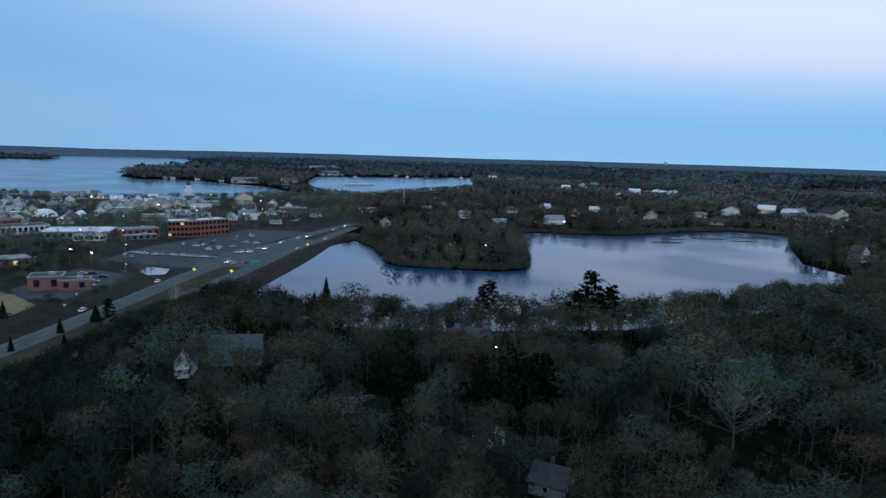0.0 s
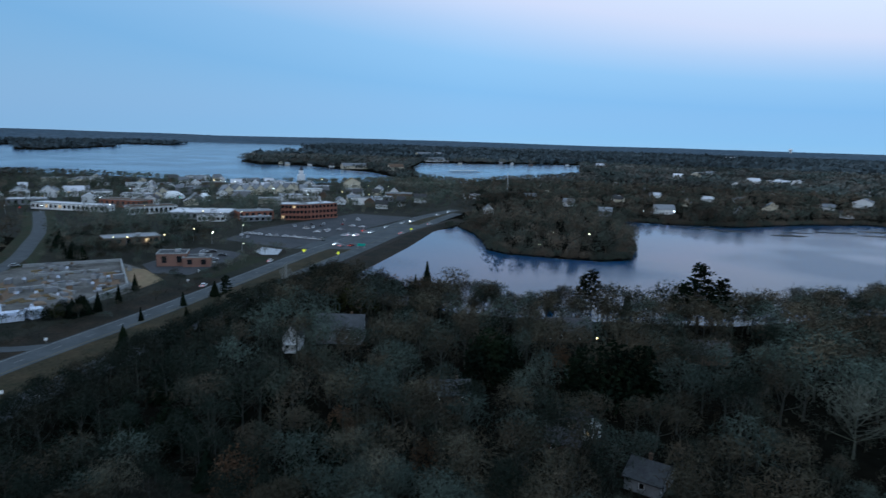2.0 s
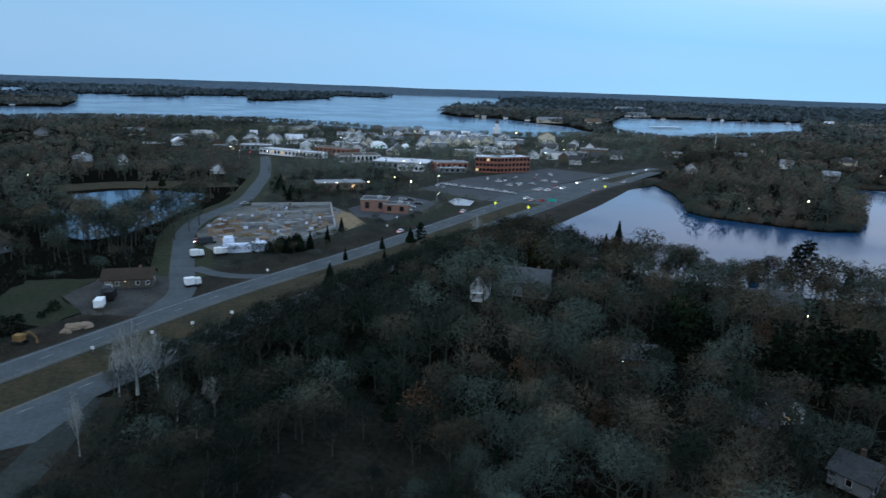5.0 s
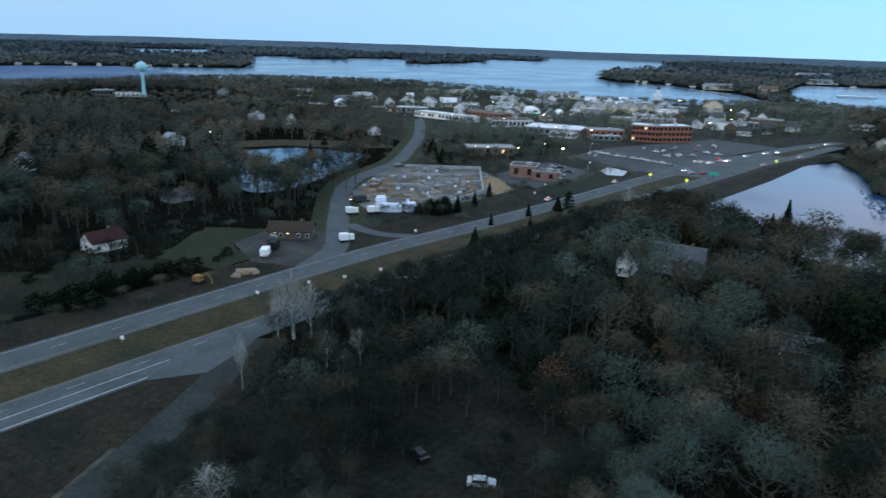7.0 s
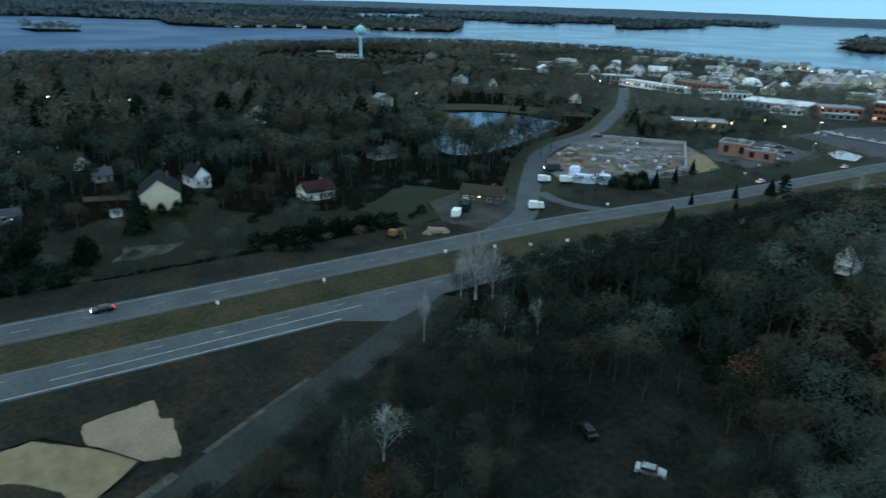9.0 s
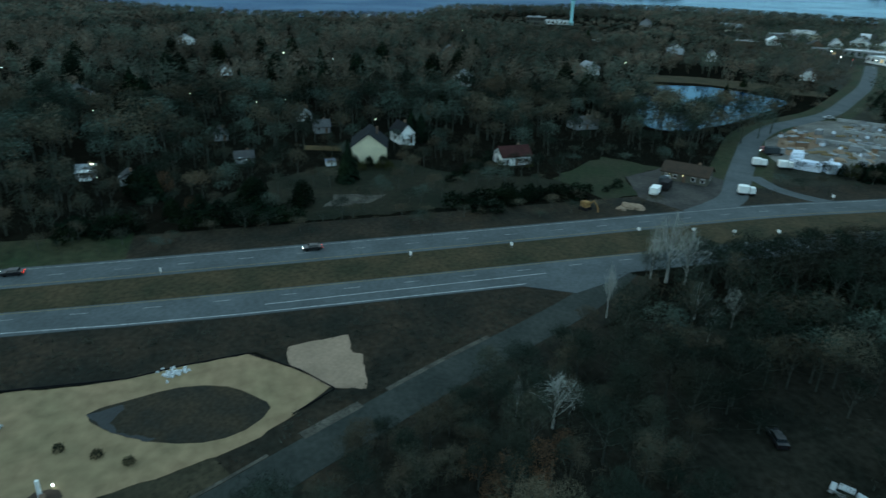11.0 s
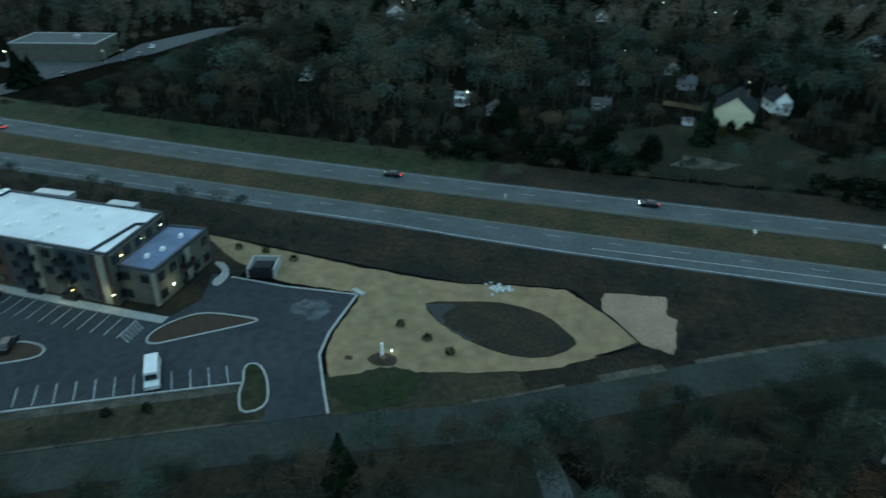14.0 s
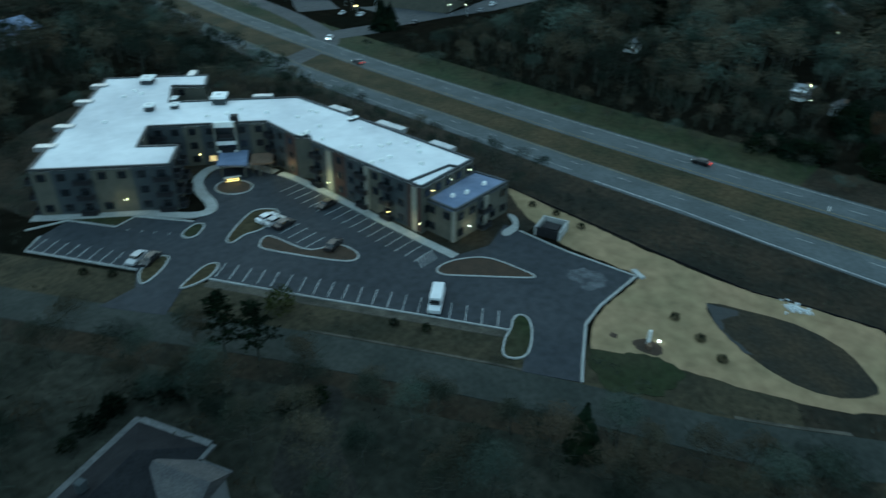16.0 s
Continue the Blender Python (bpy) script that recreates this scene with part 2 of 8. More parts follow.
M_TWIG = foliage("bare_twigs", [(0.049, 0.049, 0.036), (0.032, 0.041, 0.031), (0.064, 0.053, 0.037), (0.034, 0.042, 0.032), (0.056, 0.053, 0.038)])
M_TWIG_DARK = foliage("dark_twigs", [(0.025, 0.030, 0.023), (0.018, 0.025, 0.019), (0.030, 0.031, 0.023)])
M_TWIG_GREY = foliage("grey_twigs", [(0.071, 0.087, 0.070), (0.057, 0.077, 0.063), (0.079, 0.090, 0.070)])
M_TWIG_BROWN = foliage("brown_twigs", [(0.086, 0.068, 0.047), (0.062, 0.059, 0.041), (0.095, 0.073, 0.048)])
M_MIDTWIG = foliage("distant_twigs", [(0.088, 0.084, 0.065), (0.060, 0.074, 0.058), (0.116, 0.090, 0.066), (0.064, 0.076, 0.060)], 0.04)
M_TAWNYTWIG = foliage("tawny_twigs", [(0.126, 0.138, 0.110), (0.151, 0.160, 0.125)], 0.2)
M_BUFFTWIG = foliage("buff_twigs", [(0.130, 0.118, 0.084), (0.105, 0.100, 0.072), (0.142, 0.122, 0.082)], 0.2)
M_BARK = mat("grey_bark", (0.063, 0.066, 0.055), (0.046, 0.050, 0.042), 1.5, bump=0.02)
M_LIGHTWOOD = foliage("pale_olive_twigs", [(0.112, 0.122, 0.098), (0.082, 0.108, 0.084), (0.132, 0.120, 0.092), (0.086, 0.110, 0.086)], 0.04)
M_TOWNTWIG = foliage("town_tree_twigs", [(0.070, 0.086, 0.060), (0.050, 0.068, 0.048), (0.086, 0.088, 0.060), (0.044, 0.058, 0.040)], 0.05)
M_FIELD = mat("town_grass_and_gravel", (0.030, 0.029, 0.020), (0.014, 0.016, 0.011), 0.03, world_space=True, fine=0.3)
M_YARDGRASS = mat("dull_yard_grass", (0.018, 0.017, 0.010), (0.009, 0.012, 0.0065), 0.06, world_space=True, fine=0.35)
M_PINKBRICK = mat("dusty_pink_brick", (0.26, 0.145, 0.11), (0.21, 0.12, 0.092), 0.4, fine=0.15)
M_PALEBARK = mat("pale_birch_bark", (0.38, 0.38, 0.35), (0.26, 0.26, 0.24), 1.5)
M_PALETWIG = foliage("pale_twigs", [(0.25, 0.26, 0.235), (0.32, 0.33, 0.30)], 0.2)
M_RUST = foliage("rust_leaves", [(0.120, 0.066, 0.036), (0.095, 0.060, 0.038), (0.135, 0.072, 0.036)], 0.15)
M_NEEDLE = foliage("conifer_needles", [(0.006, 0.010, 0.007), (0.008, 0.013, 0.008), (0.010, 0.015, 0.007)], 0.12)
M_OLIVE = foliage("olive_foliage", [(0.030, 0.036, 0.012), (0.044, 0.044, 0.018)], 0.12)
# Air haze is put into these colours: paler far woods, bluer horizon and ridge.
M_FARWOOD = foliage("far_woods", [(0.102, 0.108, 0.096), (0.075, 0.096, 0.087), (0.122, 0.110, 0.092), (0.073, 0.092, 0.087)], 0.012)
M_RIDGE = mat("haze_painted_far_ridge", (0.070, 0.100, 0.124), (0.088, 0.114, 0.136), 0.004, world_space=True, rough=1.0, spec=0.0)
M_HORIZONWOOD = foliage("haze_painted_horizon_woods", [(0.078, 0.096, 0.100), (0.064, 0.086, 0.094), (0.090, 0.102, 0.104)], 0.006)
M_BRUSH = foliage("dry_brush", [(0.042, 0.043, 0.034), (0.032, 0.036, 0.030), (0.055, 0.056, 0.042)], 0.1)

M_WHITE = mat("white_paint", (0.80, 0.80, 0.78), (0.70, 0.70, 0.68), 0.3, each=0.1, fine=0.08)
M_CREAM = mat("cream_siding", (0.66, 0.59, 0.44), (0.58, 0.52, 0.39), 0.3, each=0.12, fine=0.08)
M_GREY = mat("grey_siding", (0.24, 0.245, 0.25), (0.20, 0.205, 0.21), 0.3, each=0.2, fine=0.1)
M_YSIDE = mat("butter_yellow_siding", (0.68, 0.62, 0.44), (0.60, 0.55, 0.39), 0.25, each=0.08, fine=0.08)
M_BROWNSIDE = mat("brown_siding", (0.12, 0.085, 0.06), (0.15, 0.10, 0.07), 0.3, each=0.2)
M_DIMROOF = mat("dull_grey_shingles", (0.085, 0.088, 0.090), (0.060, 0.063, 0.066), 0.5, fine=0.3, each=0.2)
M_BRICK = mat("red_brick", (0.28, 0.115, 0.075), (0.235, 0.098, 0.066), 0.4, fine=0.15, each=0.08)
M_TAN = mat("tan_stone_panel", (0.098, 0.096, 0.078), (0.074, 0.074, 0.062), 0.5, fine=0.15)
M_SLATE = mat("slate_panel", (0.050, 0.058, 0.062), (0.040, 0.047, 0.052), 0.5, fine=0.1)
M_COPING = mat("dark_metal_coping", (0.06, 0.065, 0.07), (0.045, 0.05, 0.055), 0.8, rough=0.5, metal=0.3)
M_PALEPANEL = mat("pale_stone_panel", (0.23, 0.22, 0.18), (0.18, 0.175, 0.15), 0.5, fine=0.15)
M_RUSTPANEL = mat("rust_red_panel", (0.060, 0.038, 0.033), (0.050, 0.034, 0.030), 0.5, fine=0.1)
M_MEMBRANE = mat("white_roof_membrane", (0.72, 0.715, 0.72), (0.52, 0.52, 0.54), 0.05, rough=0.6, fine=0.06, world_space=True)
M_BLUEROOF = mat("grey_blue_roof", (0.19, 0.225, 0.32), (0.13, 0.16, 0.24), 0.2, rough=0.7, fine=0.1)
M_SHINGLE = mat("dark_shingles", (0.055, 0.055, 0.058), (0.075, 0.073, 0.072), 0.5, fine=0.3, each=0.3)
M_REDROOF = mat("maroon_shingles", (0.034, 0.015, 0.014), (0.046, 0.019, 0.018), 0.5, fine=0.3)
M_GREYROOF = mat("weathered_grey_roof", (0.25, 0.26, 0.27), (0.19, 0.20, 0.21), 0.4, fine=0.2, each=0.3)
M_METAL = mat("galvanised_metal", (0.48, 0.49, 0.50), (0.40, 0.41, 0.42), 0.8, rough=0.45, metal=0.7)
M_DARK = mat("dark_trim", (0.018, 0.018, 0.02), None, 1.0, rough=0.6)
M_TOWER = mat("aqua_tank_paint", (0.36, 0.62, 0.66), (0.31, 0.56, 0.60), 0.1, rough=0.5, fine=0.06)
M_PLASTIC = mat("white_shrink_wrap", (0.66, 0.70, 0.78), (0.55, 0.60, 0.70), 0.25, rough=0.5, bump=0.15)
M_TYRE = mat("tyre_rubber", (0.012, 0.012, 0.012), None, 2.0)
M_GLASS = mat("dark_glass", (0.012, 0.015, 0.018), None, 1.0, rough=0.08, spec=0.6)
M_WOOD = mat("weathered_timber", (0.21, 0.155, 0.08), (0.17, 0.125, 0.07), 0.8)
M_SIGN = mat("yellow_sign", (0.5, 0.5, 0.04), None, 1.0, emit=(0.75, 0.85, 0.08), power=0.55)
M_GSIGN = mat("green_sign", (0.02, 0.35, 0.25), (0.03, 0.4, 0.3), 1.0)
M_WARM = mat("warm_lamp", (0.8, 0.6, 0.3), emit=(1.0, 0.62, 0.25), power=14.0)
M_COOL = mat("cool_lamp", (0.8, 0.85, 0.9), emit=(0.92, 0.97, 1.0), power=14.0)
M_PALELAMP = mat("pale_yellow_lamp", (0.8, 0.8, 0.6), emit=(1.0, 0.88, 0.55), power=12.0)
M_TAIL = mat("tail_lamp", (0.3, 0.02, 0.02), emit=(1.0, 0.06, 0.04), power=2.5)
M_WINLIT = mat("lit_window", (0.6, 0.45, 0.25), emit=(1.0, 0.66, 0.30), power=0.55)
M_NEON = mat("green_signal_glow", (0.05, 0.6, 0.4), emit=(0.1, 1.0, 0.65), power=3.0)
CAR_PAINT = {"white": (0.62, 0.63, 0.64), "silver": (0.36, 0.37, 0.38), "black": (0.012, 0.012, 0.014), "grey": (0.09, 0.095, 0.10),
             "red": (0.24, 0.02, 0.02), "blue": (0.03, 0.05, 0.11)}
M_CAR = {k: mat(k + "_car_paint", v, tuple(x * 0.9 for x in v), 0.5, rough=0.3, spec=0.5, fine=0.04) for k, v in CAR_PAINT.items()}


# ---- building blocks ----
class Geo:
    """Collects faces for one mesh."""

    def __init__(self):
        self.v, self.f, self.m = [], [], []

    def add(self, verts, faces, k=0):
        o = len(self.v)
        self.v += [tuple(p) for p in verts]
        self.f += [tuple(o + i for i in q) for q in faces]
        self.m += [k] * len(faces)
        return self

    def box(self, x, y, z, sx, sy, sz, turn=0.0, k=0, taper=1.0):
        """x, y: centre; z: underside; taper narrows the top."""
        c, s = math.cos(radians(turn)), math.sin(radians(turn))
        pts = []
        for dz, w in ((0, 1.0), (sz, taper)):
            for dx, dy in ((-1, -1), (1, -1), (1, 1), (-1, 1)):
                a, b = dx * sx * w / 2, dy * sy * w / 2
                pts.append((x + a * c - b * s, y + a * s + b * c, z + dz))
        return self.add(pts, [(3, 2, 1, 0), (4, 5, 6, 7), (0, 1, 5, 4), (1, 2, 6, 5), (2, 3, 7, 6), (3, 0, 4, 7)], k)

    def tube(self, path, radii, n=6, k=0, cap=True):
        rings = []
        for i, p in enumerate(path):
            a = Vector(path[max(i - 1, 0)])
            b = Vector(path[min(i + 1, len(path) - 1)])
            d = (b - a).normalized()
            u = d.orthogonal().normalized()
            w = d.cross(u)
            rings.append([Vector(p) + (u * math.cos(6.2832 * j / n) + w * math.sin(6.2832 * j / n)) * radii[i] for j in range(n)])
        pts = [q for r in rings for q in r]
        fs = [(i * n + j, i * n + (j + 1) % n, (i + 1) * n + (j + 1) % n, (i + 1) * n + j) for i in range(len(path) - 1) for j in range(n)]
        if cap:
            fs += [tuple(range(n - 1, -1, -1)), tuple((len(path) - 1) * n + j for j in range(n))]
        return self.add(pts, fs, k)

    def prism(self, poly, z0, z1, k=0):
        n = len(poly)
        area = sum(poly[i][0] * poly[(i + 1) % n][1] - poly[(i + 1) % n][0] * poly[i][1] for i in range(n))
        poly = poly if area > 0 else poly[::-1]
        pts = [(x, y, z0) for x, y in poly] + [(x, y, z1) for x, y in poly]
        return self.add(pts, [tuple(range(n - 1, -1, -1)), tuple(range(n, 2 * n))] + [(i, (i + 1) % n, n + (i + 1) % n, n + i) for i in range(n)], k)

    def dome(self, x, y, z, rx, ry, rz, rings=3, n=8, k=0, rng=None, full=False):
        pts, fs = [], []
        lo = -math.pi / 2 if full else 0.0
        for i in range(rings):
            e = lo + (math.pi / 2 - lo) * i / rings
            for j in range(n):
                w = 1 + (rng.uniform(-0.18, 0.18) if rng else 0)
                a = 6.2832 * (j + 0.5 * (i % 2)) / n
                pts.append((x + rx * w * math.cos(e) * math.cos(a), y + ry * w * math.cos(e) * math.sin(a), z + rz * w * math.sin(e)))
        pts.append((x, y, z + rz))
        for i in range(rings - 1):
            for j in range(n):
                fs.append((i * n + j, i * n + (j + 1) % n, (i + 1) * n + (j + 1) % n, (i + 1) * n + j))
        fs += [((rings - 1) * n + j, (rings - 1) * n + (j + 1) % n, rings * n) for j in range(n)]
        return self.add(pts, fs, k)

    def mesh(self, name, mats, smooth=False):
        me = bpy.data.meshes.new(name)
        me.from_pydata(self.v, [], self.f)
        for q in mats if isinstance(mats, (list, tuple)) else [mats]:
            me.materials.append(q)
        me.polygons.foreach_set("material_index", self.m)
        if smooth:
            me.polygons.foreach_set("use_smooth", [True] * len(self.f))
        me.update()
        return me


def part(name, geo, mats, parent=None, label="", at=None, smooth=False):
    """One mesh object from a Geo (or a mesh to share), under its thing."""
    ob = new(name, geo if isinstance(geo, bpy.types.Mesh) else geo.mesh(name, mats, smooth))
    if at is not None:
        ob.matrix_basis = at
    if parent is not None:
        ob.parent = parent
    return tagged(ob, label) if label else ob


def base(name, m, label, category, group="", kind=""):
    ob = new(name)
    ob.matrix_basis = m
    return tagged(ob, label, category, group, kind)


def tri_mesh(name, verts, material):
    """A mesh of loose triangles from an array (n, 3, 3)."""
    n = len(verts)
    me = bpy.data.meshes.new(name)
    me.vertices.add(n * 3)
    me.vertices.foreach_set("co", np.ascontiguousarray(verts, dtype=np.float32).ravel())
    me.loops.add(n * 3)
    me.loops.foreach_set("vertex_index", np.arange(n * 3, dtype=np.int32))
    me.polygons.add(n)
    me.polygons.foreach_set("loop_start", np.arange(0, n * 3, 3, dtype=np.int32))
    me.materials.append(material)
    me.update(calc_edges=True)
    return me


def sheet(name, poly, z, material, label, category="ground", thick=0.12):
    g = Geo().prism(poly, z - thick, z)
    return tagged(part(name, g, material), label, category, kind="structure")


def along(line, step):
    """Points every step metres along a polyline, with the heading in degrees."""
    out, left = [], 0.0
    for (x0, y0), (x1, y1) in zip(line, line[1:]):
        d = math.hypot(x1 - x0, y1 - y0)
        s = left
        while s < d:
            out.append((x0 + (x1 - x0) * s / d, y0 + (y1 - y0) * s / d, math.degrees(math.atan2(y1 - y0, x1 - x0))))
            s += step
        left = s - d
    return out


def smooth_line(pts, n=6):
    """Catmull-Rom through the points of the plan."""
    q = [pts[0]] + list(pts) + [pts[-1]]
    out = []
    for i in range(1, len(q) - 2):
        for j in range(n):
            t = j / n
            out.append(tuple(0.5 * (2 * q[i][k] + (q[i + 1][k] - q[i - 1][k]) * t + (2 * q[i - 1][k] - 5 * q[i][k] + 4 * q[i + 1][k] - q[i + 2][k]) * t * t
                                    + (3 * q[i][k] - q[i - 1][k] - 3 * q[i + 1][k] + q[i + 2][k]) * t ** 3) for k in range(len(pts[0]))))
    out.append(tuple(pts[-1]))
    return out


def rounded(poly, n=4):
    """The closed outline with its corners eased."""
    k = len(poly)
    out = []
    for i in range(k):
        a, b, c = poly[i - 1], poly[i], poly[(i + 1) % k]
        p = [(b[j] * 0.55 + a[j] * 0.45) for j in (0, 1)]
        q = [(b[j] * 0.55 + c[j] * 0.45) for j in (0, 1)]
        for m in range(n):
            t = m / (n - 1)
            out.append(tuple((1 - t) ** 2 * p[j] + 2 * t * (1 - t) * b[j] + t * t * q[j] for j in (0, 1)))
    return out


def ragged(poly, amp, seed=1, step=None):
    """The outline broken up into small irregular bites."""
    r = random.Random(seed)
    step = step or amp * 2.2
    out = []
    for (x0, y0), (x1, y1) in zip(poly, poly[1:] + poly[:1]):
        n = max(1, int(math.hypot(x1 - x0, y1 - y0) / step))
        for i in range(n):
            t = i / n
            out.append((x0 + (x1 - x0) * t + r.uniform(-amp, amp) * 0.7, y0 + (y1 - y0) * t + r.uniform(-amp, amp) * 0.7))
    return out


def offset(line, d):
    out = []
    for i, p in enumerate(line):
        a, b = line[max(i - 1, 0)], line[min(i + 1, len(line) - 1)]
        h = math.hypot(b[0] - a[0], b[1] - a[1]) or 1
        out.append((p[0] - (b[1] - a[1]) / h * d, p[1] + (b[0] - a[0]) / h * d))
    return out


def ribbon(geo, line, left, right, z0, z1, k=0):
    """A strip with thickness along a line; left and right are offsets, numbers or lists."""
    n = len(line)
    a = offset(line, left)
    b = offset(line, right)
    pts = [(*p, z1) for p in a] + [(*p, z1) for p in b] + [(*p, z0) for p in a] + [(*p, z0) for p in b]
    fs = []
    for i in range(n - 1):
        fs += [(i, n + i, n + i + 1, i + 1), (i, i + 1, 2 * n + i + 1, 2 * n + i), (n + i, 3 * n + i, 3 * n + i + 1, n + i + 1)]
    fs += [(0, 2 * n, 3 * n, n), (n - 1, 2 * n - 1, 4 * n - 1, 3 * n - 1)]
    return geo.add(pts, fs, k)

# ---- the plan: roads, shores and clearings, in metres ----
FAR_LANES = smooth_line([(-215, -420), (-183, -300), (-165, -190), (-156.5, -112), (-152, -50), (-150, 0), (-148.5, 55), (-147.6, 100), (-146.2, 150), (-141.8, 190),
                         (-137.5, 230), (-133, 290), (-129, 350), (-123, 400), (-113, 455), (-104, 513), (-96, 553), (-84, 595), (-77, 618)])
NEAR_LANES = smooth_line([(-188, -400), (-162, -300), (-141.5, -190), (-135.3, -115), (-131.5, -60), (-128, -5), (-126, 50), (-124.3, 100), (-122, 150), (-119, 200),
                          (-115, 260), (-110, 320), (-104, 370), (-98, 410), (-92, 455), (-85, 503), (-80, 540), (-76, 566), (-72, 588)])
FRONTAGE = smooth_line([(60, -230), (25, -185), (-8, -138), (-27, -101), (-40.5, -76), (-51.5, -53), (-61, -31), (-69, -9.5), (-77.5, 6.5), (-85.5, 21.5), (-93.5, 37),
                        (-102.5, 56), (-111, 72), (-121, 86)])
SIDE_ROAD = smooth_line([(-149, 128), (-158, 148), (-176, 166), (-198, 188), (-220, 211), (-236, 236), (-245, 262), (-256, 290), (-285, 335), (-322, 388), (-390, 470)])
RAMP = smooth_line([(-176, 172), (-164, 170), (-154, 172.5), (-143, 180)])
CROSS_STREET = smooth_line([(-130, -186), (-150, -193), (-171, -201), (-182, -217), (-192, -245), (-199, -272), (-207, -312), (-216, -360)])
LAKE = [(-82, 280), (-87, 300), (-86, 354), (-77, 405), (-74, 468), (-61, 499), (-45, 466), (-34, 424), (-30, 399), (-17, 387), (10, 382.5), (36, 379), (54, 389), (62, 429),
        (70, 514), (72, 582), (113, 575), (164, 577), (228, 617), (292, 640), (330, 613), (284, 522), (248, 440), (252, 395), (238, 350), (200, 318), (142, 288),
        (75, 255), (6, 246), (-50, 250)]
POND = [(-343, 250), (-333, 277), (-304, 289), (-284, 289), (-264, 255), (-250, 228), (-240, 192), (-252, 180), (-298, 204), (-334, 232)]
POND_BANK = [(-358, 247), (-382, 263), (-366, 295), (-338, 321), (-305, 336), (-291, 326), (-314, 299), (-345, 278)]
WEST_WATER = [(-950, 660), (-975, 535), (-940, 430), (-960, 320), (-800, 225), (-810, 135), (-820, 45), (-1000, -150), (-1700, -150), (-2010, 100), (-1975, 222), (-1860, 330), (-1818, 424), (-1545, 382), (-1431, 465), (-1438, 564), (-1397, 705)]
WIDE_LAKE = [(-205, 1010), (-290, 890), (-413, 830), (-568, 865), (-722, 865), (-860, 780), (-950, 690), (-975, 535), (-940, 430), (-960, 320), (-800, 225),
             (-810, 135), (-820, 45), (-1000, -150), (-1700, -150), (-2010, 100), (-1975, 222), (-1860, 330), (-1818, 424), (-1545, 382), (-1431, 465), (-1438, 564),
             (-1397, 705), (-1328, 809), (-1259, 914), (-1500, 1120), (-1817, 1340), (-2000, 1330), (-2140, 1164), (-2800, 1380), (-3000, 1540), (-2860, 2720),
             (-3050, 2960), (-2330, 3615), (-1700, 3950), (-1310, 4096), (-1143, 3087), (-833, 2671), (-862, 2177), (-842, 1886), (-682, 1449), (-583, 1335),
             (-540, 1361), (-478, 1347), (-397, 1269), (-300, 1190)]
ISLAND = [(-1861, 1548), (-1743, 1681), (-1890, 1847), (-1810, 2078), (-1446, 1671), (-1388, 1710), (-1536, 2244), (-1828, 2695), (-1595, 2722), (-1715, 3065), (-2115, 3300),
          (-2300, 2700), (-2100, 1900)]
NECK = [(-2083, 1537), (-2045, 1660), (-2006, 1790), (-1902, 1868), (-2000, 2200), (-2300, 2500), (-2760, 2713), (-2912, 2600), (-2947, 2176), (-2600, 1700)]
ISLET = [(-1407, 95), (-1354, 184), (-1282, 178), (-1282, 109)]
BAY = [(-283, 1482), (-200, 1100), (-155, 1060), (-112, 1000), (-68, 1120), (-12, 1200), (76, 1360), (112, 1962), (-109, 1833), (-306, 1719)]
FAR_POND = [(941, 1735), (849, 1541), (950, 1565), (1112, 1689), (1221, 1879), (1112, 1915)]
STRAW = [(-112, -77), (-109.6, -62), (-106.4, -40.5), (-104.8, -23), (-106.5, -11), (-107.6, 0.6), (-100.1, 8.8), (-93.4, 13.2), (-87.6, 6.4), (-82.5, -1.5), (-79.6, -11.5),
         (-77.6, -20), (-73.2, -33.4), (-79, -36.2), (-84.4, -36.9), (-97.1, -36.0), (-97.6, -53), (-103.5, -66)]
BASIN = rounded([(-97.2, -25.1), (-98.7, -18.3), (-100.7, -10.7), (-98.7, -2.6), (-94.2, 1.3), (-90.9, 4.1), (-85.8, -0.6), (-84.6, -6.8), (-87.0, -14.1), (-91.8, -21.1)], 3)
SAND_PLOT = [(-103.2, 7.0), (-108.2, 7.8), (-109.4, 19.0), (-103.3, 18.8), (-102.0, 20.2), (-91.4, 19.0), (-93.4, 13.2)]
YARD = [(-244, 261), (-242, 277), (-208, 303), (-190, 292), (-165, 271), (-165, 252), (-166, 238), (-172, 209), (-184, 192), (-200, 199), (-217, 214), (-233, 245)]
SHOP_LOT = [(-194, 386), (-193, 440), (-156, 553), (-105, 545), (-122, 470), (-131, 425), (-139, 382), (-143, 367)]
BANK_LOT = [(-194, 300), (-178, 283), (-160, 284), (-158, 322), (-162, 345), (-193, 356)]
STATION_LOT = [(-150, 128), (-166, 120), (-186, 128), (-192, 146), (-180, 158), (-166, 160), (-156, 146)]
STATION_LAWN = [(-166, 108), (-190, 103), (-210, 132), (-192, 148), (-186, 128), (-168, 121)]
HOME_CLEARING = [(-171, -20), (-190, -12), (-206, 10), (-216, 24), (-228, 46), (-222, 60), (-206, 66), (-198, 84), (-190, 104), (-171, 108)]
DRIVE = [(-63, 60), (-64.5, 68), (-62, 78), (-60, 84), (-56.5, 92), (-52.5, 86), (-53, 74), (-56, 62)]
